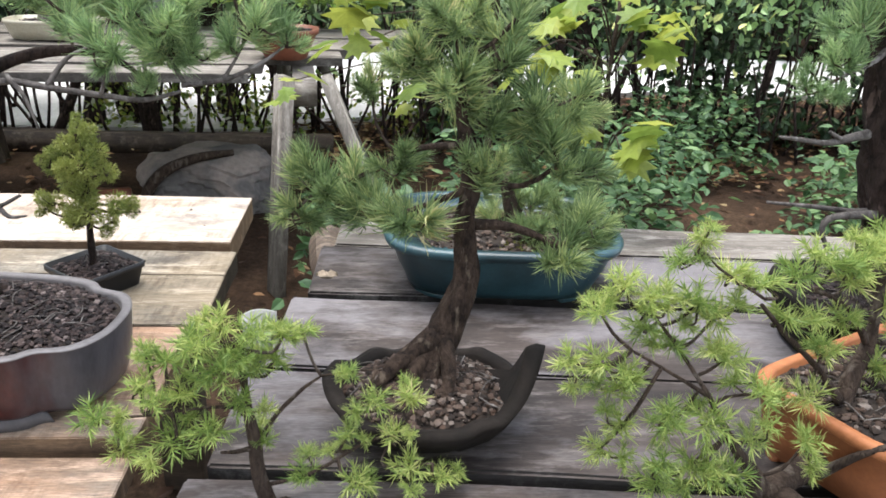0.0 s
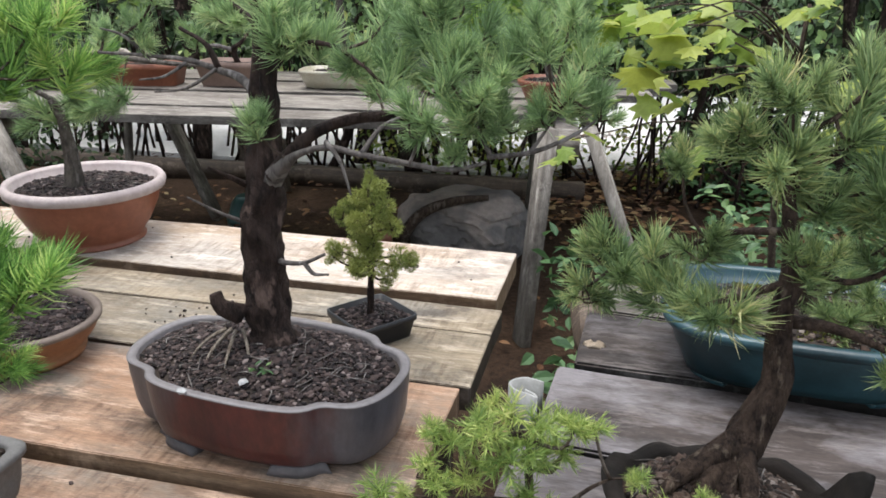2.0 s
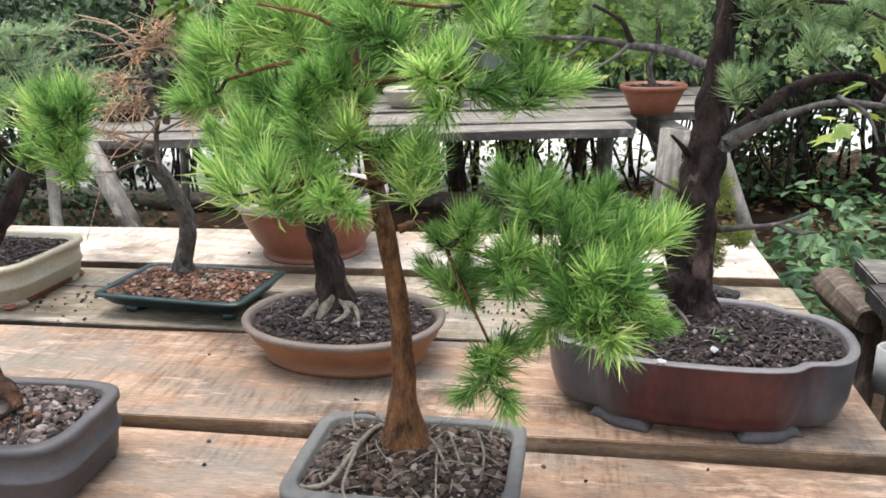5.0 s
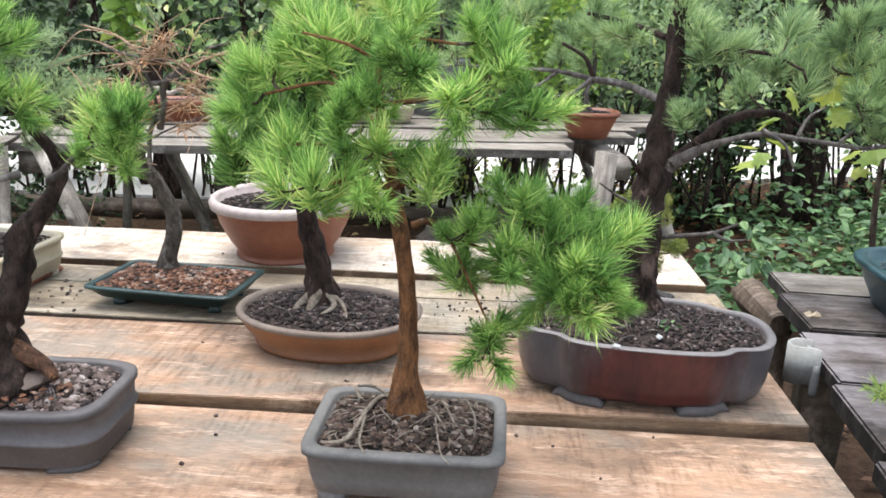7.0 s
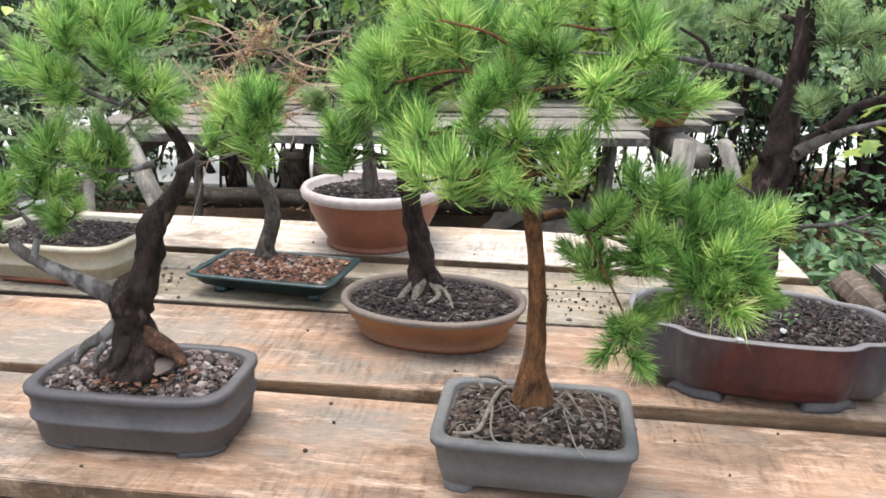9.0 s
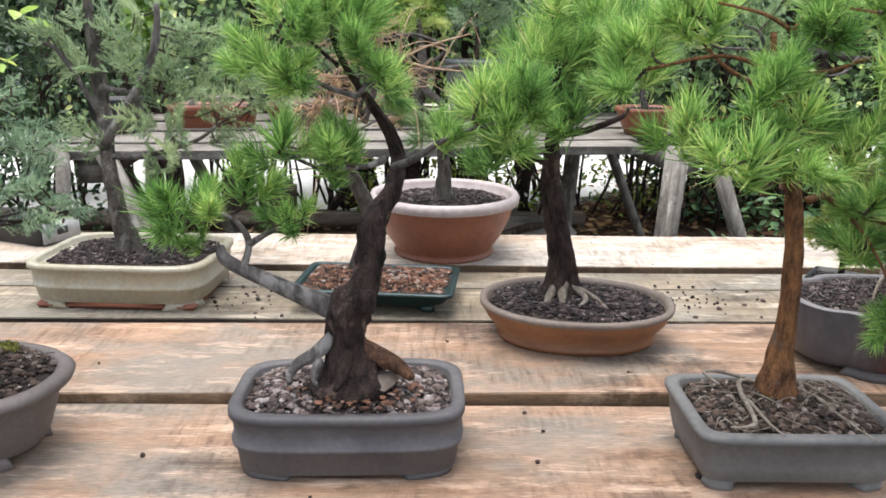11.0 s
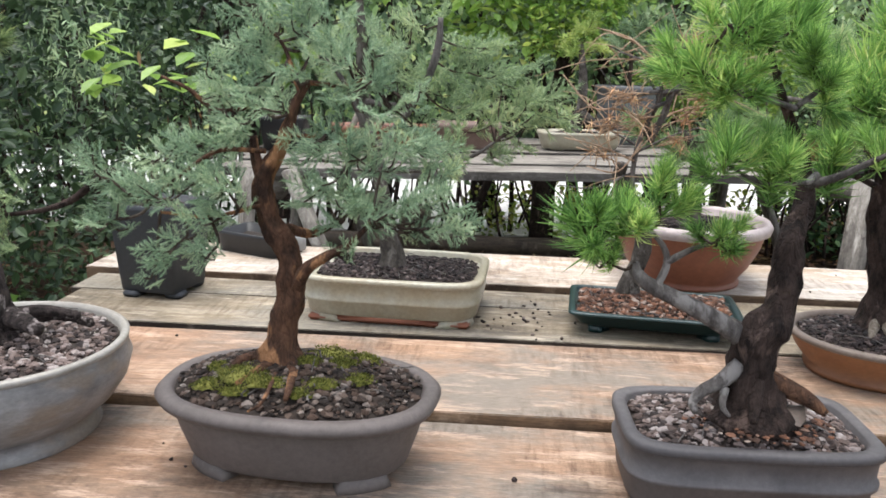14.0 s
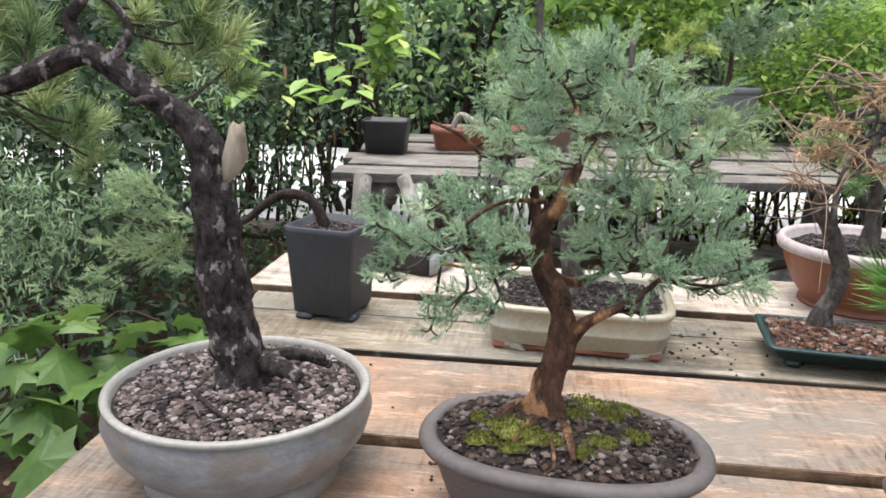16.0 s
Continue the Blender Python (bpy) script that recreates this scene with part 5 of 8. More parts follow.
def grow_moss(tree):
    trunk(tree, [(-0.587, -0.139, 0.868, 0.030), (-0.583, -0.139, 0.898, 0.0205), (-0.578, -0.139, 0.936, 0.0175), (-0.570, -0.139, 0.976, 0.0165), (-0.571, -0.139, 1.006, 0.0150), (-0.580, -0.139, 1.034, 0.0142), (-0.597, -0.139, 1.062, 0.0138), (-0.603, -0.139, 1.096, 0.0130), (-0.597, -0.139, 1.122, 0.0115), (-0.583, -0.139, 1.143, 0.0090), (-0.570, -0.139, 1.172, 0.0075), (-0.562, -0.139, 1.200, 0.0058), (-0.552, -0.139, 1.218, 0.0046), (-0.542, -0.139, 1.232, 0.0036)], bark_red)
    branch(tree, [(-0.600, -0.139, 1.108, 0.0085), (-0.610, -0.139, 1.138, 0.0066), (-0.613, -0.139, 1.165, 0.0046)], bark_red)
    branch(tree, [(-0.566, -0.139, 0.966, 0.0100), (-0.548, -0.159, 1.000, 0.0082), (-0.522, -0.169, 1.022, 0.0065), (-0.49, -0.169, 1.04, 0.0045), (-0.462, -0.169, 1.07, 0.0025)], bark_red)
    branch(tree, [(-0.58, -0.119, 1.047, 0.0075), (-0.552, -0.099, 1.037, 0.0056), (-0.519, -0.089, 1.051, 0.0035)], bark_red)
    branch(tree, [(-0.542, -0.139, 1.23, 0.0032), (-0.503, -0.119, 1.227, 0.0023), (-0.472, -0.109, 1.24, 0.0016)], bark_red)
    branch(tree, [(-0.554, -0.139, 1.217, 0.0029), (-0.576, -0.119, 1.269, 0.0023), (-0.597, -0.119, 1.293, 0.0016)], bark_red)
    branch(tree, [(-0.614, -0.119, 1.2, 0.0033), (-0.671, -0.099, 1.191, 0.0031), (-0.707, -0.099, 1.217, 0.0027), (-0.742, -0.099, 1.232, 0.002)], bark_red)
    branch(tree, [(-0.597, -0.139, 1.147, 0.0033), (-0.651, -0.159, 1.147, 0.0026), (-0.7, -0.169, 1.113, 0.0023), (-0.726, -0.169, 1.092, 0.0016)], bark_red)
    branch(tree, [(-0.569, -0.139, 1.168, 0.0032), (-0.509, -0.109, 1.16, 0.0027), (-0.456, -0.099, 1.148, 0.002)], bark_red)
    branch(tree, [(-0.602, -0.149, 1.082, 0.003), (-0.659, -0.169, 1.069, 0.0023), (-0.717, -0.179, 1.074, 0.0016)], bark_red)
    root(tree, [(-0.594, -0.114, 0.872, 0.013), (-0.618, -0.13, 0.872, 0.01), (-0.638, -0.15, 0.872, 0.0077), (-0.644, -0.176, 0.872, 0.0048)], bark_red)
    root(tree, [(-0.59, -0.13, 0.872, 0.0121), (-0.599, -0.166, 0.872, 0.0089), (-0.623, -0.208, 0.872, 0.0046)], bark_red)
    root(tree, [(-0.576, -0.118, 0.872, 0.0122), (-0.561, -0.17, 0.872, 0.0075), (-0.555, -0.2, 0.872, 0.0053), (-0.551, -0.24, 0.872, 0.0031)], bark_red)
    root(tree, [(-0.567, -0.221, 0.872, 0.0032), (-0.573, -0.257, 0.872, 0.0022)], bark_red)
    foliage(tree, 'fir', [(-0.742, -0.139, 1.13, 0.044), (-0.782, -0.169, 1.11, 0.043), (-0.782, -0.179, 1.06, 0.033), (-0.692, -0.189, 1.04, 0.039), (-0.722, -0.189, 1.01, 0.026), (-0.712, -0.179, 1.09, 0.042), (-0.672, -0.159, 1.11, 0.046), (-0.672, -0.119, 1.15, 0.047), (-0.642, -0.119, 1.18, 0.047), (-0.622, -0.119, 1.22, 0.046), (-0.642, -0.179, 1.07, 0.039), (-0.632, -0.189, 1.11, 0.041), (-0.592, -0.169, 1.2, 0.037), (-0.592, -0.109, 1.24, 0.046), (-0.622, -0.099, 1.27, 0.046), (-0.582, -0.109, 1.3, 0.052), (-0.542, -0.119, 1.28, 0.051), (-0.532, -0.099, 1.31, 0.039), (-0.502, -0.119, 1.26, 0.048), (-0.472, -0.119, 1.24, 0.045)])
    foliage(tree, 'fir', [(-0.492, -0.139, 1.22, 0.047), (-0.442, -0.119, 1.2, 0.042), (-0.422, -0.119, 1.21, 0.025), (-0.522, -0.139, 1.17, 0.048), (-0.492, -0.159, 1.14, 0.05), (-0.452, -0.159, 1.13, 0.05), (-0.412, -0.119, 1.15, 0.042), (-0.402, -0.149, 1.1, 0.044), (-0.372, -0.149, 1.08, 0.038), (-0.352, -0.139, 1.07, 0.026), (-0.442, -0.169, 1.08, 0.044), (-0.482, -0.169, 1.09, 0.044), (-0.502, -0.099, 1.07, 0.041), (-0.532, -0.109, 1.1, 0.044), (-0.492, -0.169, 1.03, 0.026), (-0.402, -0.159, 1.06, 0.032), (-0.662, -0.099, 1.23, 0.034), (-0.472, -0.109, 1.27, 0.032), (-0.762, -0.139, 1.09, 0.038), (-0.612, -0.109, 1.32, 0.039)])
    foliage(tree, 'fir', [(-0.552, -0.159, 1.24, 0.034), (-0.652, -0.189, 1.03, 0.029), (-0.552, -0.089, 1.14, 0.034), (-0.702, -0.109, 1.14, 0.038)])


def grow_bowl(tree):
    trunk(tree, [(-0.986, -0.13, 0.883, 0.0369), (-0.989, -0.13, 0.907, 0.0331), (-0.995, -0.13, 0.945, 0.0313), (-1.004, -0.13, 0.99, 0.0303), (-1.009, -0.13, 1.042, 0.0291), (-1.012, -0.13, 1.086, 0.0274), (-1.013, -0.13, 1.128, 0.0258), (-1.017, -0.13, 1.17, 0.0241), (-1.029, -0.13, 1.207, 0.0218), (-1.053, -0.13, 1.23, 0.0183), (-1.083, -0.13, 1.252, 0.0157), (-1.111, -0.13, 1.271, 0.0149), (-1.138, -0.13, 1.29, 0.0142), (-1.163, -0.13, 1.304, 0.0142), (-1.193, -0.13, 1.298, 0.0137), (-1.233, -0.13, 1.281, 0.0125), (-1.273, -0.13, 1.266, 0.0118), (-1.338, -0.13, 1.254, 0.0106), (-1.407, -0.13, 1.272, 0.0093)], bark_scaly)
    branch(tree, [(-1.17, -0.13, 1.302, 0.0102), (-1.183, -0.13, 1.325, 0.0095), (-1.189, -0.13, 1.344, 0.0088), (-1.171, -0.13, 1.364, 0.0073), (-1.155, -0.13, 1.389, 0.006)], bark_scaly)
    branch(tree, [(-1.134, -0.13, 1.3, 0.0061), (-1.116, -0.13, 1.32, 0.0061), (-1.113, -0.13, 1.339, 0.0054), (-1.125, -0.13, 1.358, 0.0046), (-1.143, -0.13, 1.37, 0.004)], bark_scaly)
    branch(tree, [(-1.076, -0.13, 1.246, 0.0061), (-1.074, -0.171, 1.253, 0.0052), (-1.083, -0.192, 1.249, 0.0038)], bark_scaly)
    branch(tree, [(-0.958, -0.13, 0.913, 0.0146), (-0.923, -0.151, 0.914, 0.0113), (-0.897, -0.161, 0.906, 0.007)], bark_scaly)
    branch(tree, [(-0.966, -0.109, 0.908, 0.0127), (-0.927, -0.099, 0.912, 0.009), (-0.884, -0.089, 0.904, 0.0053)], bark_scaly)
    root(tree, [(-0.974, -0.095, 0.885, 0.0152), (-0.94, -0.11, 0.885, 0.0112), (-0.906, -0.131, 0.885, 0.0059)], bark_scaly)
    root(tree, [(-0.985, -0.058, 0.885, 0.0134), (-0.948, -0.045, 0.885, 0.0103), (-0.887, -0.055, 0.885, 0.0055)], bark_scaly)
    root(tree, [(-1.035, -0.181, 0.885, 0.0028), (-1, -0.213, 0.885, 0.0031), (-0.967, -0.236, 0.885, 0.0023)], bark_scaly)
    root(tree, [(-1.079, -0.231, 0.885, 0.0016), (-1.057, -0.203, 0.885, 0.0021), (-1.033, -0.185, 0.885, 0.0018)], bark_scaly)
    foliage(tree, 'pine_olive', [(-1.057, -0.048, 1.32, 0.0577), (-1.036, -0.006, 1.289, 0.0453), (-1.129, -0.006, 1.279, 0.0381), (-1.067, -0.048, 1.351, 0.0577), (-1.325, -0.109, 1.309, 0.0566), (-1.284, -0.068, 1.33, 0.0587), (-1.345, -0.151, 1.248, 0.0556), (-1.294, 0.035, 1.196, 0.0618), (-1.335, 0.035, 1.248, 0.0577), (-1.294, 0.055, 1.145, 0.0422), (-1.119, -0.078, 1.371, 0.0556), (-1.325, -0.13, 1.371, 0.0618)])


def grow_cream(tree):
    trunk(tree, [(-0.528, 0.462, 0.863, 0.0218), (-0.537, 0.462, 0.912, 0.018), (-0.545, 0.462, 0.973, 0.0155), (-0.563, 0.492, 1.039, 0.0144), (-0.602, 0.592, 1.111, 0.0163), (-0.616, 0.612, 1.195, 0.015), (-0.619, 0.612, 1.279, 0.0124), (-0.622, 0.612, 1.35, 0.0086), (-0.627, 0.612, 1.441, 0.006)], bark_grey)
    branch(tree, [(-0.568, 0.492, 1.063, 0.0107), (-0.5, 0.512, 1.171, 0.0089), (-0.464, 0.512, 1.23, 0.0088), (-0.447, 0.512, 1.288, 0.0076), (-0.443, 0.512, 1.343, 0.0052)], bark_silver)
    branch(tree, [(-0.603, 0.592, 1.172, 0.0075), (-0.562, 0.572, 1.169, 0.0061), (-0.51, 0.562, 1.167, 0.0049)], bark_silver)
    branch(tree, [(-0.563, 0.492, 1.039, 0.0072), (-0.469, 0.472, 1.047, 0.0053), (-0.373, 0.462, 1.077, 0.0041), (-0.327, 0.462, 1.108, 0.0029)], bark_silver)
    branch(tree, [(-0.6, 0.572, 1.113, 0.0062), (-0.667, 0.562, 1.242, 0.0048), (-0.702, 0.562, 1.264, 0.0036)], bark_silver)
    foliage(tree, 'spruce', [(-0.475, 0.512, 1.208, 0.083), (-0.405, 0.492, 1.158, 0.082), (-0.335, 0.482, 1.138, 0.082), (-0.265, 0.512, 1.178, 0.083), (-0.215, 0.512, 1.198, 0.065), (-0.385, 0.532, 1.238, 0.083), (-0.315, 0.542, 1.228, 0.072), (-0.415, 0.462, 1.088, 0.076), (-0.495, 0.492, 1.118, 0.071), (-0.325, 0.462, 1.078, 0.053), (-0.265, 0.512, 1.138, 0.066), (-0.535, 0.552, 1.218, 0.072), (-0.545, 0.562, 1.278, 0.084), (-0.645, 0.572, 1.218, 0.073), (-0.685, 0.562, 1.278, 0.084), (-0.435, 0.542, 1.288, 0.071), (-0.355, 0.562, 1.288, 0.072), (-0.505, 0.562, 1.328, 0.083), (-0.585, 0.482, 1.078, 0.071), (-0.445, 0.452, 1.018, 0.059)])


def grow_slate(tree):
    trunk(tree, [(-1.047, 0.505, 0.931, 0.0142), (-1.059, 0.505, 0.961, 0.013), (-1.077, 0.505, 0.996, 0.0117), (-1.107, 0.505, 1.012, 0.0112), (-1.144, 0.505, 1.012, 0.0106), (-1.182, 0.505, 0.989, 0.0095), (-1.221, 0.505, 0.957, 0.0084), (-1.25, 0.485, 0.941, 0.0071), (-1.292, 0.465, 0.93, 0.0053), (-1.35, 0.455, 0.923, 0.0041)], bark_dark)
    foliage(tree, 'spruce', [(-1.35, 0.455, 0.96, 0.065), (-1.4, 0.455, 1, 0.07), (-1.44, 0.445, 0.97, 0.071), (-1.39, 0.455, 0.92, 0.065), (-1.48, 0.425, 0.9, 0.071), (-1.41, 0.425, 0.88, 0.071), (-1.52, 0.425, 0.82, 0.06), (-1.36, 0.445, 0.86, 0.053), (-1.46, 0.465, 1.03, 0.059), (-1.56, 0.405, 0.77, 0.054), (-1.49, 0.425, 0.98, 0.058)])


def grow_terr(tree):
    trunk(tree, [(0.129, 0.735, 0.895, 0.0237), (0.135, 0.735, 0.946, 0.0186), (0.132, 0.735, 1.002, 0.015), (0.127, 0.735, 1.056, 0.0122), (0.106, 0.735, 1.109, 0.0094)], bark_grey)
    branch(tree, [(0.106, 0.735, 1.109, 0.0067), (0.035, 0.735, 1.146, 0.0047), (0.03, 0.735, 1.198, 0.004), (-0.005, 0.735, 1.248, 0.0026)], bark_grey)
    branch(tree, [(0.038, 0.735, 1.198, 0.0066), (0.172, 0.755, 1.216, 0.0066), (0.283, 0.785, 1.201, 0.0059), (0.396, 0.815, 1.189, 0.0053), (0.458, 0.835, 1.186, 0.004)], bark_grey)
    branch(tree, [(0.046, 0.735, 1.199, 0.0053), (0.134, 0.735, 1.252, 0.0045), (0.065, 0.735, 1.288, 0.0039), (-0.031, 0.735, 1.273, 0.0033)], bark_grey)
    foliage(tree, 'pine_dull', [(0.163, 0.735, 1.116, 0.073), (0.083, 0.735, 1.076, 0.074), (0.243, 0.735, 1.106, 0.066), (0.023, 0.735, 1.106, 0.061), (0.293, 0.735, 1.126, 0.052), (0.213, 0.735, 1.166, 0.052), (-0.017, 0.735, 1.126, 0.054)])


def grow_right(tree):
    trunk(tree, [(2.308, 0.257, 0.909, 0.0416), (2.29, 0.257, 0.959, 0.0382), (2.266, 0.257, 1.034, 0.0354), (2.244, 0.257, 1.115, 0.0327), (2.226, 0.257, 1.192, 0.0302), (2.217, 0.257, 1.257, 0.027), (2.208, 0.257, 1.334, 0.0231), (2.195, 0.257, 1.407, 0.0186)], bark_dark)
    branch(tree, [(2.228, 0.257, 1.119, 0.0094), (2.178, 0.237, 1.115, 0.0068), (2.135, 0.227, 1.108, 0.005), (2.086, 0.227, 1.113, 0.0037), (2.06, 0.227, 1.115, 0.0021)], bark_silver)
    branch(tree, [(2.155, 0.227, 1.114, 0.0038), (2.135, 0.227, 1.125, 0.0025)], bark_silver)
    branch(tree, [(2.262, 0.257, 0.992, 0.0072), (2.22, 0.257, 0.991, 0.0049), (2.154, 0.257, 0.998, 0.0036), (2.079, 0.257, 1.004, 0.0022)], bark_silver)
    branch(tree, [(2.245, 0.237, 0.994, 0.0079), (2.176, 0.227, 0.992, 0.0061), (2.16, 0.227, 0.973, 0.0048), (2.175, 0.227, 0.94, 0.0036)], bark_silver)
    branch(tree, [(2.221, 0.257, 1.257, 0.0065), (2.177, 0.227, 1.228, 0.0036), (2.121, 0.207, 1.207, 0.002)], bark_silver)
    foliage(tree, 'pine_dull', [(2.141, 0.227, 1.284, 0.055), (2.071, 0.207, 1.194, 0.036), (2.131, 0.207, 1.234, 0.043), (2.121, 0.207, 1.184, 0.032), (2.191, 0.207, 1.324, 0.069)])


def dry_crown(tree):
    branch(tree, [(-0.052, 0.45, 1.014, 0.0056), (-0.058, 0.45, 1.05, 0.0055), (-0.052, 0.45, 1.11, 0.005), (-0.034, 0.45, 1.16, 0.0044), (-0.024, 0.41, 1.211, 0.0033), (-0.043, 0.4, 1.266, 0.0023)], bark_silver)
    branch(tree, [(-0.024, 0.41, 1.211, 0.0028), (0.016, 0.4, 1.222, 0.0019), (0.056, 0.39, 1.228, 0.0014)], bark_silver)
    branch(tree, [(-0.034, 0.45, 1.16, 0.0025), (-0.1, 0.42, 1.18, 0.0019), (-0.148, 0.42, 1.183, 0.0019), (-0.204, 0.43, 1.241, 0.0012)], dry_twig)
    branch(tree, [(-0.052, 0.45, 1.11, 0.0025), (-0.111, 0.48, 1.14, 0.002), (-0.157, 0.48, 1.153, 0.0015)], bark_silver)
    branch(tree, [(-0.05, 0.45, 1.1, 0.0025), (0.014, 0.47, 1.13, 0.002), (0.067, 0.48, 1.146, 0.0015)], bark_silver)
    branch(tree, [(-0.053, 0.45, 1.08, 0.0025), (-0.132, 0.41, 1.112, 0.0015), (-0.197, 0.4, 1.126, 0.0012)], dry_twig)
    branch(tree, [(-0.055, 0.45, 1.06, 0.0025), (-0.131, 0.42, 1.031, 0.0015), (-0.201, 0.41, 1.035, 0.001)], bark_silver)
    branch(tree, [(-0.043, 0.4, 1.266, 0.0019), (-0.09, 0.4, 1.278, 0.0014), (-0.128, 0.4, 1.295, 0.0009)], bark_silver)
    branch(tree, [(-0.041, 0.45, 1.14, 0.002), (0.032, 0.49, 1.179, 0.0015), (0.111, 0.5, 1.19, 0.001)], dry_twig)
    branch(tree, [(-0.037, 0.4, 1.248, 0.0019), (-0.002, 0.39, 1.262, 0.0014), (0.034, 0.39, 1.259, 0.0009)], bark_silver)
    branch(tree, [(-0.111, 0.48, 1.14, 0.0015), (-0.101, 0.47, 1.205, 0.001), (-0.131, 0.47, 1.253, 0.0007)], bark_silver)
    branch(tree, [(-0.043, 0.45, 1.121, 0.002), (-0.094, 0.39, 1.068, 0.0014), (-0.155, 0.37, 1.078, 0.001)], dry_twig)
    branch(tree, [(-0.03, 0.45, 1.12, 0.0075), (-0.012, 0.435, 1.17, 0.0068), (0.0, 0.42, 1.215, 0.0072), (0.042, 0.42, 1.243, 0.0078), (0.055, 0.42, 1.25, 0.004)], bark_silver)
    branch(tree, [(0.0, 0.42, 1.215, 0.006), (-0.04, 0.41, 1.213, 0.0048), (-0.08, 0.41, 1.207, 0.0025)], bark_silver)
    branch(tree, [(-0.034, 0.45, 1.13, 0.005), (-0.044, 0.42, 1.175, 0.005), (-0.012, 0.41, 1.197, 0.0035)], bark_silver)
    branch(tree, [(0.042, 0.42, 1.243, 0.003), (0.10, 0.41, 1.228, 0.0022), (0.17, 0.40, 1.222, 0.0012)], dry_twig)
    branch(tree, [(0.01, 0.42, 1.222, 0.003), (0.09, 0.42, 1.265, 0.0022), (0.18, 0.41, 1.292, 0.0012)], dry_twig)
    branch(tree, [(-0.03, 0.42, 1.26, 0.0026), (-0.085, 0.41, 1.305, 0.002), (-0.15, 0.40, 1.325, 0.001)], dry_twig)
    arching_twigs(tree, 46, 8)
    dry_needles(tree, [(0.0, 0.41, 1.285, 0.024), (0.012, 0.41, 1.30, 0.022), (-0.012, 0.40, 1.275, 0.02), (-0.095, 0.42, 1.205, 0.022), (-0.075, 0.41, 1.198, 0.02), (-0.115, 0.41, 1.147, 0.022), (-0.10, 0.42, 1.16, 0.02), (-0.062, 0.41, 1.163, 0.02), (0.053, 0.42, 1.20, 0.022), (0.07, 0.42, 1.215, 0.018), (0.03, 0.44, 1.17, 0.018), (-0.045, 0.40, 1.25, 0.018), (0.02, 0.46, 1.12, 0.016), (-0.13, 0.43, 1.10, 0.014)])


# ---- ground ----
def ground():
    n = 90
    xs = np.concatenate([-np.geomspace(60, 0.1, n // 2), np.geomspace(0.1, 60, n // 2)])
    verts = [(x, y + 2.0, 0.03 * noise.noise(Vector((x * 1.3, y * 1.3, 0))) * (1 if abs(x) < 12 and abs(y) < 12 else 0)) for y in xs for x in xs]
    faces = [(j * n + i, j * n + i + 1, (j + 1) * n + i + 1, (j + 1) * n + i) for j in range(n - 1) for i in range(n - 1)]
    m, nt, b = blank("leaf_strewn_earth", 0.95, 0.0, 0.15)
    v = coords(nt, shift=False)
    col = ramp(nt, noise_of(nt, v, 2.2, 5), [(0.3, (0.020, 0.012, 0.008)), (0.55, (0.052, 0.032, 0.020)), (0.75, (0.10, 0.066, 0.042))])
    fine = noise_of(nt, v, 45.0, 5, 0.75)
    col = mixed(nt, "OVERLAY", 0.7, col, ramp(nt, fine, [(0.35, (0.15, 0.15, 0.15)), (0.65, (0.85, 0.8, 0.75))]))
    nt.links.new(col, b.inputs["Base Color"])
    bumped(nt, b, fine, 0.8, 0.03)
    tagged(raw("ground", verts, faces, m), "brown bare earth strewn with fallen leaves", "ground", kind="structure")
    # the pale gravel drive behind the hedge
    drive = clay("pale_gravel", (0.50, 0.49, 0.47), (0.72, 0.71, 0.69), None, 0.9, grain=30, big=1.5)
    edge = [(-26, 4.4), (-1.0, 4.42), (0.6, 4.46), (1.4, 5.0), (2.2, 5.7), (4.0, 6.3), (26, 6.6), (26, 8.6), (-26, 8.6)]
    v, f = loft([[(x, y, z) for x, y in edge] for z in (-0.05, 0.045)])
    tagged(raw("pavement", v, f, drive, smooth=False), "pale gravel drive behind the hedge", "drive", kind="structure")


ground()


# ---- the sawn-plank display table ----
table = thing("display_table", (0, 0.3, 0), "low plank display table of rough-sawn pine boards", "table")
for x0, x1, y0, y1, m, dz in (
    (-1.25, 1.172, -0.304, -0.021, plank_warm, -0.008),
    (-1.22, 1.172, -0.012, 0.286, plank_warm, 0.007),
    (-1.225, 1.188, 0.303, 0.494, plank_olive, 0.007),
    (-1.25, 1.187, 0.500, 0.618, plank_olive, 0.006),
    (-1.29, 1.170, 0.638, 0.925, plank_pale, 0.016),
):
    # near-black edges on the olive boards paint in the shade of the gaps
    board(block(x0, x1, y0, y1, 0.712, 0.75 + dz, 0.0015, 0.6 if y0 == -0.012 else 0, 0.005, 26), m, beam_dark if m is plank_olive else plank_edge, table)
for x in (-1.0, 0.0, 1.0):
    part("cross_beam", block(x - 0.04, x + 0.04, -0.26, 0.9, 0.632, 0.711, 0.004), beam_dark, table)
for x in (-0.98, 0.98):
    for y in (-0.2, 0.84):
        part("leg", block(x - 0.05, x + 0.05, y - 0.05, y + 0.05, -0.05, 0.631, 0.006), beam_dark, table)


# ---- the weathered grey table beside it ----
side_table = thing("weathered_table", (1.9, 0.2, 0), "old plank table of weathered grey boards", "table")
TURN = -3.5
lc, ls = math.cos(radians(TURN)), math.sin(radians(TURN))


def on_side(u, v):
    """A place on the grey table: u along the boards, v towards the front, from its far left corner."""
    return (1.40 + u * lc + v * ls, 0.868 + u * ls - v * lc)


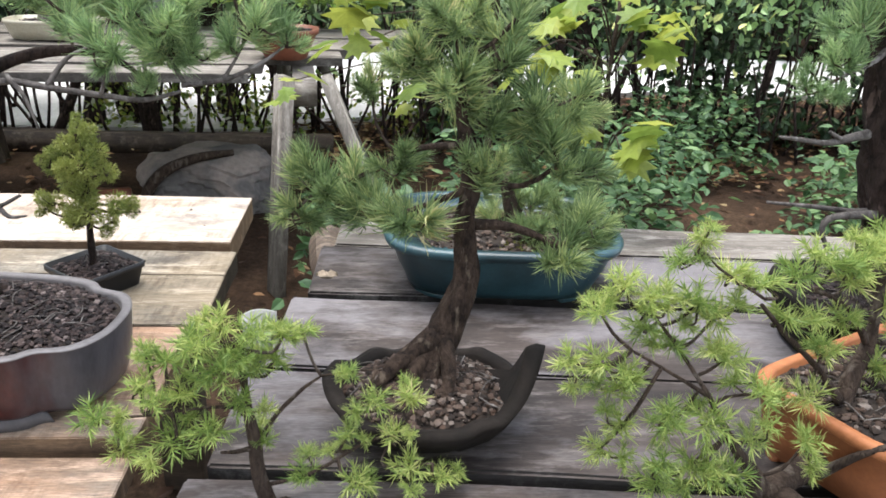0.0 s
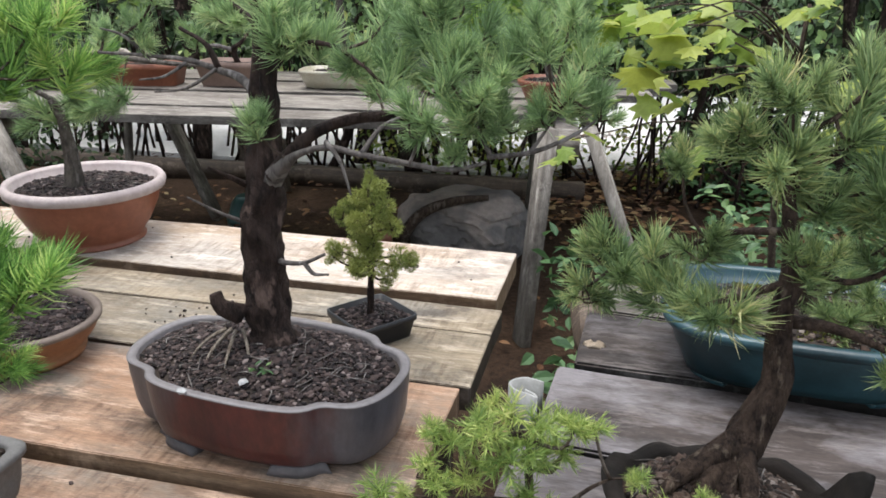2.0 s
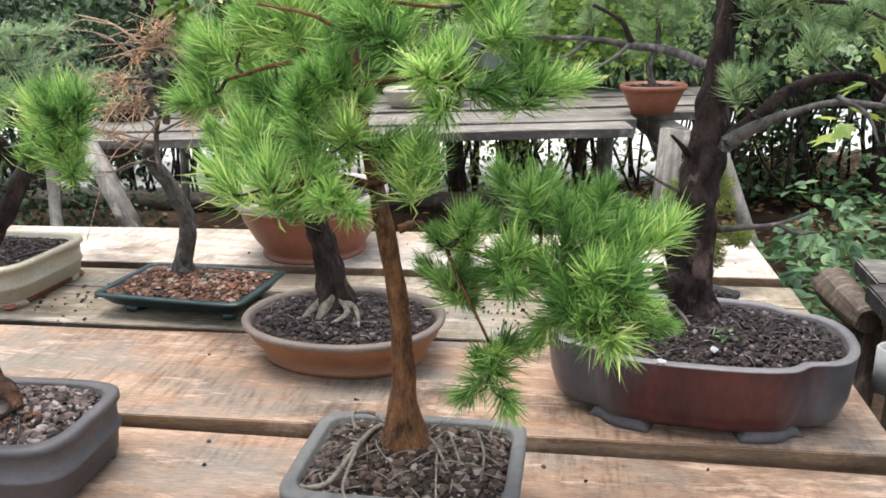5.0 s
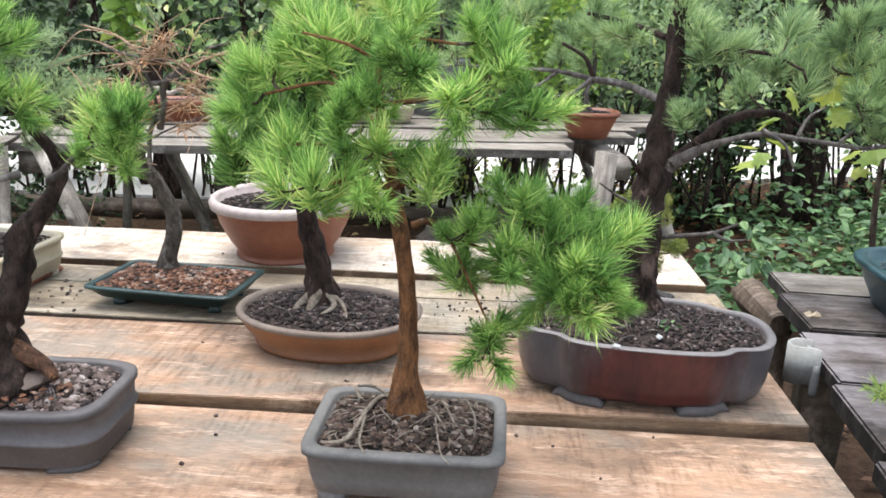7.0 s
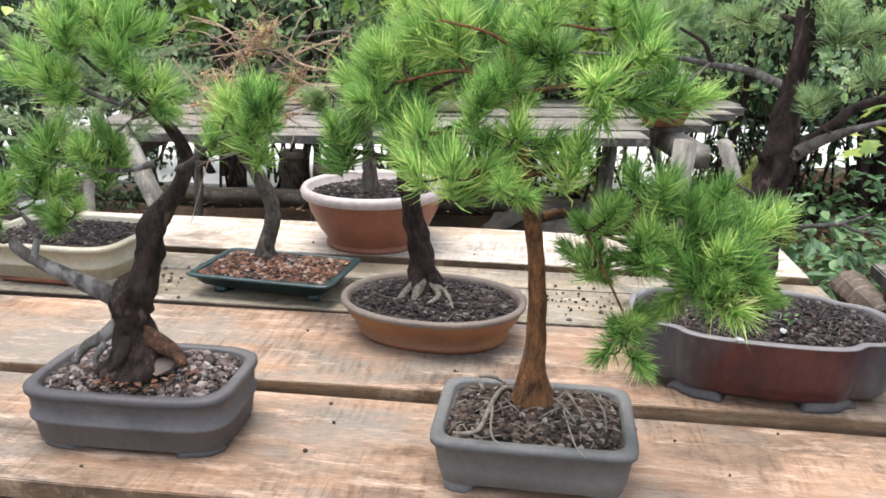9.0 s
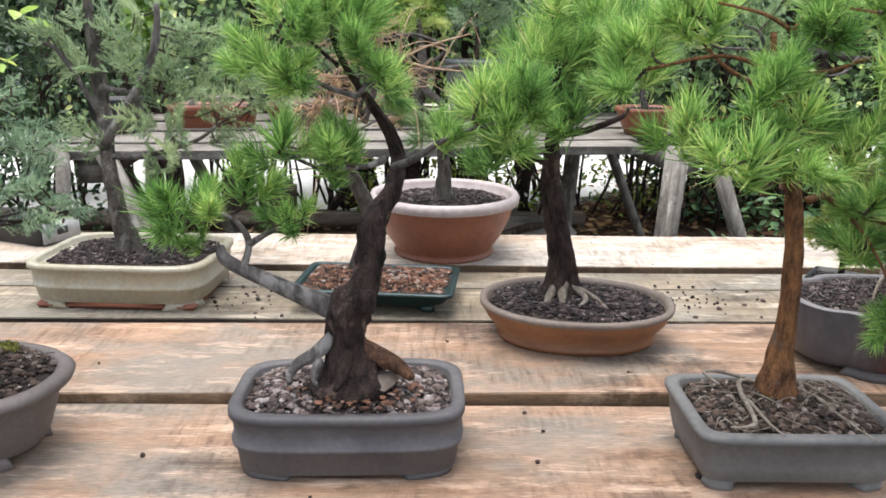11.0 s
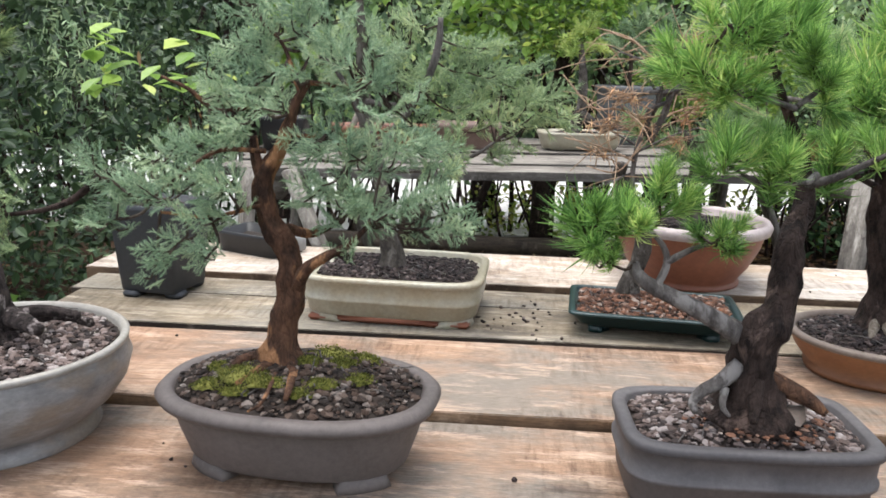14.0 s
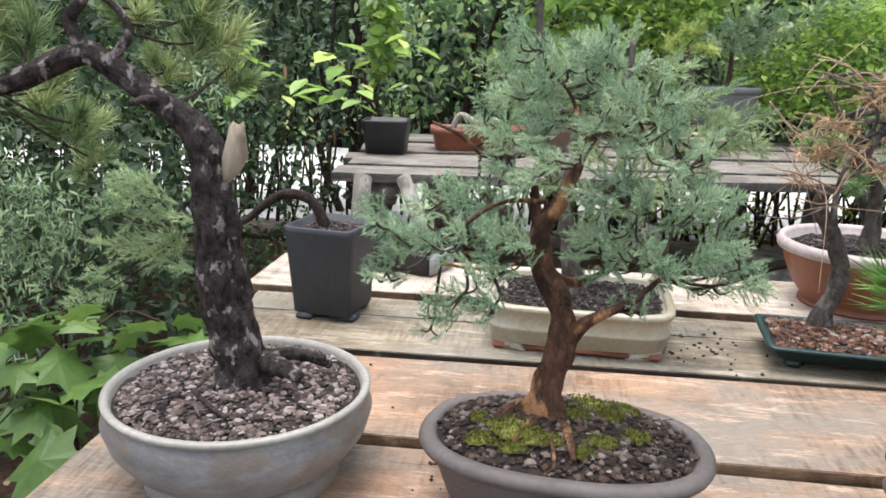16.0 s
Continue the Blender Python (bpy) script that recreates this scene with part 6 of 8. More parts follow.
for v0, v1, u0, m in ((0.0, 0.175, -0.01, bench_grey), (0.181, 0.415, -0.032, plank_grey), (0.422, 0.675, -0.058, plank_grey),
                      (0.681, 0.92, -0.082, plank_grey), (0.928, 1.10, -0.10, plank_grey), (1.108, 1.29, -0.115, plank_grey)):
    cu, cv = (u0 + 1.75) / 2, (v0 + v1) / 2
    cx, cy = on_side(cu, cv)
    hw, hd = (1.75 - u0) / 2, (v1 - v0) / 2
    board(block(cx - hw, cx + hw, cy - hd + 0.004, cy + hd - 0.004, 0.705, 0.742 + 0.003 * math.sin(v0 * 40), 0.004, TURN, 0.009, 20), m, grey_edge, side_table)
for u in (0.12, 0.9, 1.6):
    cx, cy = on_side(u, 0.63)
    part("cross_beam", block(cx - 0.04, cx + 0.04, cy - 0.6, cy + 0.6, 0.62, 0.701, 0.004, TURN), beam_dark, side_table)
    for v in (0.12, 1.15):
        lx, ly = on_side(u, v)
        part("leg", block(lx - 0.05, lx + 0.05, ly - 0.05, ly + 0.05, -0.05, 0.619, 0.006, TURN), beam_dark, side_table)
# a hollow old log bears the boards' ends beside the gap
rings = []
for k, (x, y, z, r) in enumerate(((1.356, 0.845, 0.664, 0.014), (1.352, 0.878, 0.668, 0.028), (1.352, 0.888, 0.670, 0.041), (1.352, 0.86, 0.668, 0.043), (1.358, 0.78, 0.664, 0.040), (1.362, 0.72, 0.662, 0.036), (1.366, 0.68, 0.660, 0.026))):
    ring = []
    for a in range(22):
        th = 2 * math.pi * a / 22
        n = noise.noise(Vector((math.cos(th) * 2.2, math.sin(th) * 2.2, y * 5)))
        q = noise.noise(Vector((math.cos(th) * 6, math.sin(th) * 6, y * 3)))
        rr = r * (1 + 0.16 * n + 0.14 * q)
        ring.append((x + rr * math.cos(th), y + (0.02 * q if k < 4 else 0), min(z + rr * math.sin(th), 0.708 if x + rr * math.cos(th) > 1.36 else 0.735)))
    rings.append(ring)
v, f = loft(rings)
raw("log_bearer", v, f, log_wood, side_table, "weathered hollow log under the board ends", smooth=False)
part("log_post", block(1.365, 1.425, 0.74, 0.80, -0.05, 0.63, 0.012, 20, 0.01, 6), log_wood, side_table)

# folded webbing clamped on the grey table's edge
strap = thing("folded_strap", (1.25, 0.25, 0.66), "grey-white folded webbing strap over the table edge", "strap")
fold = smooth_line([(1.304, 0.338, 0, 0), (1.272, 0.342, 0, 0), (1.251, 0.327, 0, 0), (1.262, 0.306, 0, 0), (1.284, 0.292, 0, 0), (1.298, 0.286, 0, 0), (1.294, 0.300, 0, 0), (1.278, 0.307, 0, 0)], 5)
sv, sf = [], []
for i, p in enumerate(fold):
    a, b = fold[max(i - 1, 0)], fold[min(i + 1, len(fold) - 1)]
    n = Vector((b[1] - a[1], a[0] - b[0], 0)).normalized() * 0.0022
    lift = 0.004 * math.sin(i * 0.37)
    for z in (0.688 + lift, 0.764 + lift * 0.5):
        sv += [(p[0] - n.x, p[1] - n.y, z), (p[0] + n.x, p[1] + n.y, z)]
for i in range(len(fold) - 1):
    a, b = i * 4, (i + 1) * 4
    sf += [(a, b, b + 2, a + 2), (a + 1, a + 3, b + 3, b + 1), (a + 2, b + 2, b + 3, a + 3), (a, a + 1, b + 1, b)]
e = (len(fold) - 1) * 4
sf += [(0, 2, 3, 1), (e, e + 1, e + 3, e + 2)]
raw("webbing", sv, sf, cloth_pale, strap)
limb("clasp", [(1.288, 0.275, 0.675, 0.007), (1.289, 0.277, 0.70, 0.008), (1.290, 0.279, 0.735, 0.006)], bucket_grey, strap, 10, 3, 0.02)

shell_bit = thing("yellow_leaf", (1.375, 0.53, 0.742), "curled pale yellow leaf lying on the grey boards", "leaf")
raw("blade", *loft([[(1.375 + 0.022 * math.cos(k) * f, 0.53 + 0.014 * math.sin(k) * f, 0.744 + 0.012 * (1 - f) + 0.004 * math.sin(3 * k)) for k in np.linspace(0, 5.8, 12)] for f in (1.0, 0.7, 0.35)]), cut_wood, shell_bit)


# ---- pots ----
def rect_pot(tree, x, y, turn, w, d, h, body, rim, wall=0.014, power=7.0, taper=0.012, lip=0.006, band=0.0, foot=0.012, soil_gap=0.012):
    """A rectangular pot with rounded corners, a lip, feet and, where asked for, a raised band."""
    a, b = w / 2, d / 2
    z0 = 0.742 if x > 1.28 or y < 0 else 0.757
    prof = [(z0 + foot, taper + 0.006), (z0 + foot + 0.004, taper), (z0 + h * 0.45, taper * 0.6)]
    if band:
        prof += [(z0 + h * 0.47, taper * 0.6 - band), (z0 + h * 0.53, taper * 0.55 - band), (z0 + h * 0.55, taper * 0.5)]
    prof += [(z0 + h * 0.86, 0.003), (z0 + h * 0.88, -lip * 0.2)]
    v, f = shell(x, y, turn, (a, b, power, 0), prof, 64, False)
    pot = raw("pot", v, f, body, tree)
    v, f = shell(x, y, turn, (a, b, power, 0), [(z0 + h * 0.87, 0.001), (z0 + h * 0.885, -lip * 0.3), (z0 + h * 0.97, -lip * 0.3), (z0 + h, 0.002), (z0 + h, wall - 0.003), (z0 + h * 0.97, wall), (z0 + h - soil_gap - 0.01, wall + 0.001)])
    raw("rim", v, f, rim, pot)
    for corner in (45, 135, 225, 315):
        foot_arc(pot, x, y, turn, (a, b, power, 0), corner, 32, z0, z0 + foot + 0.003, taper + 0.004, body, 0.001)
    return (a - wall, b - wall, power, 0), z0 + h - soil_gap


def foot_arc(pot, x, y, turn, shape, middle, half, z0, z1, inset, body, flare=0.004):
    """A bracket foot that follows the pot's outline over an arc, widening a little to the ground."""
    a, b, n, lobed = shape
    rings = []
    for z, d0, grow in ((z0, -flare, 1.0), (z0 + 0.4 * (z1 - z0), -flare * 0.6, 0.94), (z1, 0.0, 0.80)):
        outer = superellipse(a - inset - d0, b - inset - d0, n, 360, lobed)
        inner = superellipse(a - inset - 0.022, b - inset - 0.022, n, 360, lobed)
        arc = [int(round(middle + half * grow * k / 6)) % 360 for k in range(-6, 7)]
        rings.append(place([outer[i] for i in arc] + [inner[i] for i in reversed(arc)], x, y, turn, z))
    v, f = loft(rings)
    raw("foot", v, f, body, pot)


def round_pot(tree, x, y, turn, a, b, h, levels, body, rim_levels, rim, power=2.0, lobed=0.0, z0=0.75, feet=0, foot=0.012, foot_in=0.05):
    """An oval or round pot from its outline; levels are (share of the height, inset)."""
    v, f = shell(x, y, turn, (a, b, power, lobed), [(z0 + h * k, d) for k, d in levels], 96 if lobed else 72, False)
    pot = raw("pot", v, f, body, tree)
    v, f = shell(x, y, turn, (a, b, power, lobed), [(z0 + h * k, d) for k, d in rim_levels], 96 if lobed else 72, True, False)
    raw("rim", v, f, rim, pot)
    for k in range(feet):
        foot_arc(pot, x, y, turn, (a, b, power, lobed), 360 * (k + 0.5) / feet, 19, z0, z0 + foot + 0.004, foot_in, body, 0.002)
    return pot


def moss_patch(tree, x, y, r, z, seed):
    """A cushion of moss with a ragged outline: a low dome set with short blades."""
    rng = random.Random(seed)

    def reach(t):
        return r * (1 + 0.55 * noise.noise(Vector((math.cos(t) * 1.6, math.sin(t) * 1.6, seed * 3.7))) + 0.3 * noise.noise(Vector((math.cos(t) * 5, math.sin(t) * 5, seed))))
    v, f = loft([[(x + reach(t) * k * math.cos(t), y + reach(t) * k * 0.75 * math.sin(t), z - 0.002 + 0.006 * (1 - k * k) + 0.002 * noise.noise(Vector((t * 2, k * 9, seed)))) for t in np.linspace(0, 6.1, 30)] for k in (1, 0.8, 0.5, 0.2)])
    verts, faces = [Vector(p) for p in v], list(f)
    for _ in range(int(900 * r / 0.04)):
        t, k = rng.random() * 6.283, rng.random() ** 0.5 * 1.12
        b = Vector((x + reach(t) * k * math.cos(t), y + reach(t) * k * 0.75 * math.sin(t), z + 0.004 * (1 - k * k)))
        d = Vector((rng.gauss(0, 0.6), rng.gauss(0, 0.6), 1)).normalized()
        blade(verts, faces, b, b + d * rng.uniform(0.002, 0.0055), 0.0016, d.cross(Vector((rng.random(), rng.random(), 0.1))).normalized(), Vector((0, 0, 0)))
    raw("moss", [tuple(p) for p in verts], faces, moss_green, tree)


GROUP = "bonsai on the plank table"

# grey rectangular pot with a red-barked pine
t = thing("pine_bonsai", (0.56, -0.18, 0.75), "bushy green pine bonsai with orange flaking trunk in grey rectangular pot", "bonsai", GROUP)
s, z = rect_pot(t, 0.568, -0.174, -0.5, 0.260, 0.186, 0.083, clay_grey, clay_grey, 0.015, 9.0, 0.012)
fill_pot(t, 0.568, -0.174, -0.5, s, z, 0.026, grit_mix, 1, 620, more=3.2)
grow_grey(t)

# banded dark grey pot
t = thing("pine_bonsai", (0.01, -0.125, 0.75), "forked dark-trunked pine bonsai in dark grey pot with raised band", "bonsai", GROUP)
s, z = rect_pot(t, 0.0, -0.150, 1.2, 0.302, 0.185, 0.094, clay_band, clay_band, 0.016, 5.0, 0.009, 0.004, 0.004, 0.006)
fill_pot(t, 0.0, -0.150, 1.2, s, z, 0.026, grit_pale, 2, 620)
grow_banded(t)
grains("bark_mulch", grit_rust, t, spots_on(0.010, -0.185, 0, (0.095, 0.05, 2, 0), 0.842, 0.007, 200, 71), 0.0022, 0.0065, 72, "reddish-brown bark mulch round the trunk", 0.35)
grains("stone", clay_rim, t, [(0.043, -0.186, 0.858)], 0.026, 0.027, 5, "grey stone wedged against the trunk", 0.5)
limb("root_cut", [(-0.022, -0.167, 0.948, 0.003), (-0.010, -0.169, 0.958, 0.0065), (0.002, -0.169, 0.966, 0.006), (0.010, -0.168, 0.973, 0.002)], raw_wood, t, 14, 6, 0.5, 90, "orange-brown cut scar on the fork")

# shallow bottle-green tray
t = thing("pine_bonsai", (0.0, 0.45, 0.75), "dead pine bonsai with dry orange twigs in dark green tray", "bonsai", GROUP)
s, z = rect_pot(t, -0.003, 0.416, -6.0, 0.322, 0.200, 0.05, glaze_green, glaze_green, 0.012, 14.0, 0.034, 0.006, soil_gap=0.007)
fill_pot(t, -0.003, 0.416, -6.0, s, z, 0.012, grit_rust, 3, 520)
grow_green(t)
dry_crown(t)

# brown oval pot
t = thing("pine_bonsai", (0.365, 0.265, 0.75), "pine bonsai with exposed roots in brown oval clay pot", "bonsai", GROUP)
round_pot(t, 0.370, 0.228, -7.0, 0.174, 0.134, 0.073, [(0.0, 0.042), (0.03, 0.034), (0.16, 0.030), (0.20, 0.036), (0.6, 0.012), (0.86, 0.004)], clay_brown,
          [(0.84, 0.004), (0.88, 0.0), (0.97, -0.001), (1.0, 0.004), (1.0, 0.010), (0.9, 0.014), (0.8, 0.016)], clay_rim, 2.15, 0, 0.757)
fill_pot(t, 0.370, 0.228, -7.0, (0.160, 0.120, 2.15, 0), 0.818, 0.016, grit_dark, 4, 620)
grow_oval(t)

# terracotta-coloured bowl with a pale rim
t = thing("pine_bonsai", (0.136, 0.767, 0.766), "young pine in smooth terracotta plastic bowl with pale rim", "bonsai", GROUP)
round_pot(t, 0.136, 0.767, 0, 0.182, 0.182, 0.152, [(0.0, 0.062), (0.015, 0.058), (0.05, 0.058), (0.06, 0.066), (0.12, 0.062), (0.3, 0.042), (0.6, 0.020), (0.86, 0.010)], plastic_terra,
          [(0.82, 0.012), (0.84, 0.0), (0.93, -0.003), (1.0, 0.003), (1.0, 0.012), (0.95, 0.018), (0.8, 0.022)], plastic_rim, 2, 0, 0.766)
fill_pot(t, 0.136, 0.767, 0, (0.162, 0.162, 2, 0), 0.892, 0.014, grit_dark, 5, 420)
grow_terr(t)

# cream glazed rectangular pot on its plate
t = thing("spruce_bonsai", (-0.52, 0.44, 0.75), "tall blue-green spruce bonsai in cream glazed rectangular pot", "bonsai", GROUP)
s, z = rect_pot(t, -0.515, 0.466, -3.0, 0.362, 0.268, 0.094, glaze_cream, glaze_cream, 0.014, 5.5, 0.010, 0.008, 0.003, 0.014, 0.014)
part("saucer", block(-0.675, -0.355, 0.350, 0.580, 0.7575, 0.769, 0.004, -3.0), plastic_terra, t, "red-brown saucer under the pot")
fill_pot(t, -0.515, 0.466, -3.0, s, z, 0.012, grit_dark, 6, 620, (0.0022, 0.0058))
grow_cream(t)

# taupe oval pot with moss
t = thing("fir_bonsai", (-0.532, -0.16, 0.75), "blue-green fir bonsai with red-brown trunk in mossy taupe oval pot", "bonsai", GROUP)
round_pot(t, -0.559, -0.149, -5.0, 0.183, 0.123, 0.109, [(0.10, 0.050), (0.125, 0.043), (0.18, 0.038), (0.5, 0.026), (0.84, 0.016)], clay_taupe,
          [(0.82, 0.017), (0.85, 0.003), (0.93, -0.001), (1.0, 0.006), (1.0, 0.018), (0.95, 0.023), (0.8, 0.025)], clay_taupe, 2.4, 0, 0.742, feet=4, foot=0.013, foot_in=0.039)
fill_pot(t, -0.559, -0.149, -5.0, (0.164, 0.104, 2.4, 0), 0.845, 0.032, grit_mix, 7, 640, (0.0024, 0.0074))
for i, (mx, my, mr) in enumerate(((-0.615, -0.180, 0.036), (-0.655, -0.195, 0.026), (-0.585, -0.200, 0.024), (-0.62, -0.212, 0.020), (-0.53, -0.110, 0.030), (-0.485, -0.102, 0.022), (-0.665, -0.150, 0.016), (-0.545, -0.150, 0.018), (-0.52, -0.197, 0.02), (-0.48, -0.177, 0.02), (-0.54, -0.217, 0.016), (-0.505, -0.142, 0.018))):
    moss_patch(t, mx, my, mr, 0.848 + 0.032 * (1 - min(1.0, ((mx + 0.559) / 0.164) ** 2 + ((my + 0.149) / 0.104) ** 2)), i)
grow_moss(t)

# large round bowl with the old leaning pine
t = thing("pine_bonsai", (-0.935, -0.165, 0.75), "old leaning pine bonsai with scaly trunk in round grey bowl", "bonsai", GROUP)
round_pot(t, -0.995, -0.122, 0, 0.175, 0.172, 0.1345, [(0.0, 0.046), (0.03, 0.043), (0.10, 0.050), (0.17, 0.054), (0.22, 0.046), (0.36, 0.022), (0.55, 0.004), (0.75, -0.004), (0.88, 0.001), (0.94, 0.002)], glaze_bowl,
          [(0.925, 0.003), (0.94, -0.001), (0.985, -0.002), (1.0, 0.002), (1.0, 0.007), (0.95, 0.011), (0.8, 0.014)], rim_bowl, 2, 0, 0.742)
fill_pot(t, -0.995, -0.122, 0, (0.163, 0.160, 2, 0), 0.864, 0.020, grit_pale, 8, 1000, (0.0024, 0.0068))
grow_bowl(t)
stub, srng = [], random.Random(4)
for k, (z, w, dx) in enumerate(((1.152, 0.005, -0.010), (1.165, 0.011, -0.004), (1.184, 0.0155, 0.001), (1.203, 0.0145, 0.004), (1.214, 0.011, 0.006), (1.221, 0.006, 0.008))):
    stub.append([(-0.982 + dx + w * math.cos(th) * srng.uniform(0.7, 1.2), -0.140 + 0.8 * w * math.sin(th) * srng.uniform(0.7, 1.2), z + srng.uniform(-0.007, 0.009) * (k > 2)) for th in np.linspace(0, 5.6, 9)])
v, f = loft(stub)
raw("broken_stub", v, f, cut_wood, t, "pale torn wood where a limb broke off")

# tall slate pot with a cascading conifer
t = thing("conifer_bonsai", (-1.02, 0.48, 0.75), "cascading conifer bonsai in tall dark slate square pot", "bonsai", GROUP)
zt = 0.957
v, f = shell(-1.038, 0.507, -10.0, (0.079, 0.079, 12, 0), [(0.768, 0.018), (0.772, 0.014), (zt - 0.012, 0.002), (zt, 0.0), (zt, 0.010), (zt - 0.03, 0.012)], 48)
pot = raw("pot", v, f, clay_slate, t)
for sx in (-1, 1):
    for sy in (-1, 1):
        part("foot", block(-1.038 + sx * 0.046 - 0.018, -1.038 + sx * 0.046 + 0.018, 0.507 + sy * 0.046 - 0.018, 0.507 + sy * 0.046 + 0.018, 0.757, 0.770, 0.003, -10), clay_slate, pot)
fill_pot(t, -1.038, 0.507, -10.0, (0.068, 0.068, 12, 0), zt - 0.02, 0.01, grit_dark, 9, 160)
grow_slate(t)

# oxblood four-lobed pot with the big dark pine
t = thing("pine_bonsai", (0.93, 0.1, 0.75), "large old pine bonsai with black trunk in lobed red-grey pot", "bonsai", GROUP)
pot = round_pot(t, 0.926, 0.127, -6.0, 0.210, 0.131, 0.113, [(0.10, 0.034), (0.115, 0.022), (0.20, 0.013), (0.42, 0.006), (0.8, 0.002), (0.975, 0.001)], glaze_red,
          [(0.972, 0.002), (0.976, 0.0), (0.992, 0.0), (1.0, 0.003), (1.0, 0.012), (0.96, 0.014), (0.8, 0.016)], rim_red, 2.5, 0.085, 0.757)
for mid in (60, 120, 240, 300):
    foot_arc(pot, 0.926, 0.127, -6.0, (0.210, 0.131, 2.5, 0.085), mid, 17, 0.757, 0.773, 0.0185, clay_band, 0.003)
fill_pot(t, 0.926, 0.127, -6.0, (0.196, 0.117, 2.5, 0.082), 0.859, 0.026, grit_dark, 10, 1300, (0.0020, 0.0056), 1.6)
grow_red(t)
for k, (dx, dy, bx, by) in enumerate(((0.0, 0.0, -0.015, -0.055), (0.008, -0.004, 0.012, -0.060), (0.016, 0.004, 0.030, -0.045), (-0.008, 0.0, -0.035, -0.040))):
    x0, y0 = 0.872 + dx, 0.128 + dy
    limb("surface_root", [(x0, y0, 0.905, 0.003), (x0 + bx * 0.4, y0 + by * 0.35, 0.899, 0.0026), (x0 + bx * 0.8, y0 + by * 0.75, 0.887, 0.002), (x0 + bx, y0 + by, 0.875, 0.0012)], root_pale, t, 7, 4, 0.2, 90.0)
leaf_cloud("weed_sprout", leaf_low, [(0.949 + 0.011 * math.cos(k * 2.4), 0.055 + 0.009 * math.sin(k * 2.4), 0.888 + 0.003 * (k % 3)) for k in range(9)], 0.016, 61, "oval", 0.7, t)
grains("white_pebble", stone_pale, t, [(0.936, 0.035, 0.879), (0.865, 0.002, 0.874)], 0.0065, 0.007, 62, "pale pebble on the soil")

# little cushion spruce in a black nursery pot
t = thing("dwarf_spruce", (0.975, 0.43, 0.75), "small yellow-green dwarf spruce in square black nursery pot", "bonsai", GROUP)
v, f = shell(0.972, 0.448, -38.0, (0.0625, 0.0625, 14, 0), [(0.757, 0.012), (0.759, 0.010), (0.792, 0.003), (0.793, 0.0), (0.803, 0.0), (0.803, 0.003), (0.785, 0.005)], 40)
raw("pot", v, f, plastic_black, t)
fill_pot(t, 0.972, 0.448, -38.0, (0.057, 0.057, 14, 0), 0.791, 0.008, grit_dark, 11, 220)
grow_dwarf(t)

# dark seed tray with a pale end panel at the back of the table
t = thing("seed_tray", (-0.934, 0.862, 0.75), "dark plastic seed tray with pale stamped end panel", "tray")
v, f = shell(-0.934, 0.862, -23.0, (0.099, 0.064, 9, 0), [(0.7665, 0.006), (0.769, 0.003), (0.812, 0.0), (0.820, -0.003), (0.820, 0.007), (0.795, 0.010)], 48)
tray = raw("body", v, f, plastic_black, t)
mound(-0.934, 0.862, -23.0, (0.089, 0.054, 9, 0), 0.797, 0.006, "soil", soil_dark, t)
part("end_panel", block(-0.8445, -0.8375, 0.8215 - 0.057, 0.8215 + 0.057, 0.771, 0.824, 0.002, -23), stone_pale, tray, "pale grey end panel")
part("stamp", block(-0.8385, -0.8355, 0.8200 - 0.016, 0.8200 + 0.016, 0.790, 0.808, 0.0005, -23), plastic_black, tray, "small dark stamped mark")

# ---- things on the grey table ----
SIDE = "bonsai on the grey table"
t = thing("pine_bonsai", (1.555, 0.03, 0.742), "olive-green pine bonsai in dark crescent-shaped clay pot", "bonsai", SIDE)
rings = []
for zz, inset, flare in ((0.744, 0.075, 0), (0.752, 0.055, 0), (0.775, 0.028, 0.4), (0.80, 0.006, 1.0), (0.812, 0.0, 1.15), (0.815, 0.011, 1.15), (0.811, 0.024, 1.1), (0.79, 0.028, 0.8)):
    ring = []
    for k in range(72):
        th = 2 * math.pi * k / 72
        horn = math.exp(-(((math.degrees(th) + 10 + 180) % 360 - 180) / 24) ** 2)
        tail = math.exp(-((((math.degrees(th) - 178) + 180) % 360 - 180) / 30) ** 2)
        a, b = 0.142 - inset, 0.116 - inset
        ring.append((1.549 + (a + 0.004 * flare * horn) * math.cos(th), 0.030 + b * math.sin(th), zz + flare * (0.064 * horn + 0.016 * tail) + 0.011 * noise.noise(Vector((math.cos(th) * 3.5, math.sin(th) * 3.5, zz * 24)))))
    rings.append(ring)
v, f = loft(rings)
raw("pot", v, f, clay_char, t)
fill_pot(t, 1.546, 0.030, 0, (0.121, 0.096, 2, 0), 0.800, 0.038, grit_mix, 12, 620)
grow_crescent(t)

t = thing("pine_bonsai", (1.73, 0.55, 0.742), "low pine with mossy soil in sea-blue glazed pot", "bonsai", SIDE)
round_pot(t, 1.711, 0.550, -3.0, 0.224, 0.174, 0.116, [(0.06, 0.055), (0.08, 0.045), (0.2, 0.040), (0.5, 0.024), (0.84, 0.012)], glaze_blue,
          [(0.82, 0.013), (0.86, 0.0), (0.95, -0.003), (1.0, 0.003), (1.0, 0.016), (0.95, 0.02), (0.8, 0.023)], glaze_blue, 3.6, 0, 0.742, 4, 0.009, 0.05)
fill_pot(t, 1.711, 0.550, -3.0, (0.203, 0.15, 3.6, 0), 0.825, 0.02, grit_mix, 13, 420)
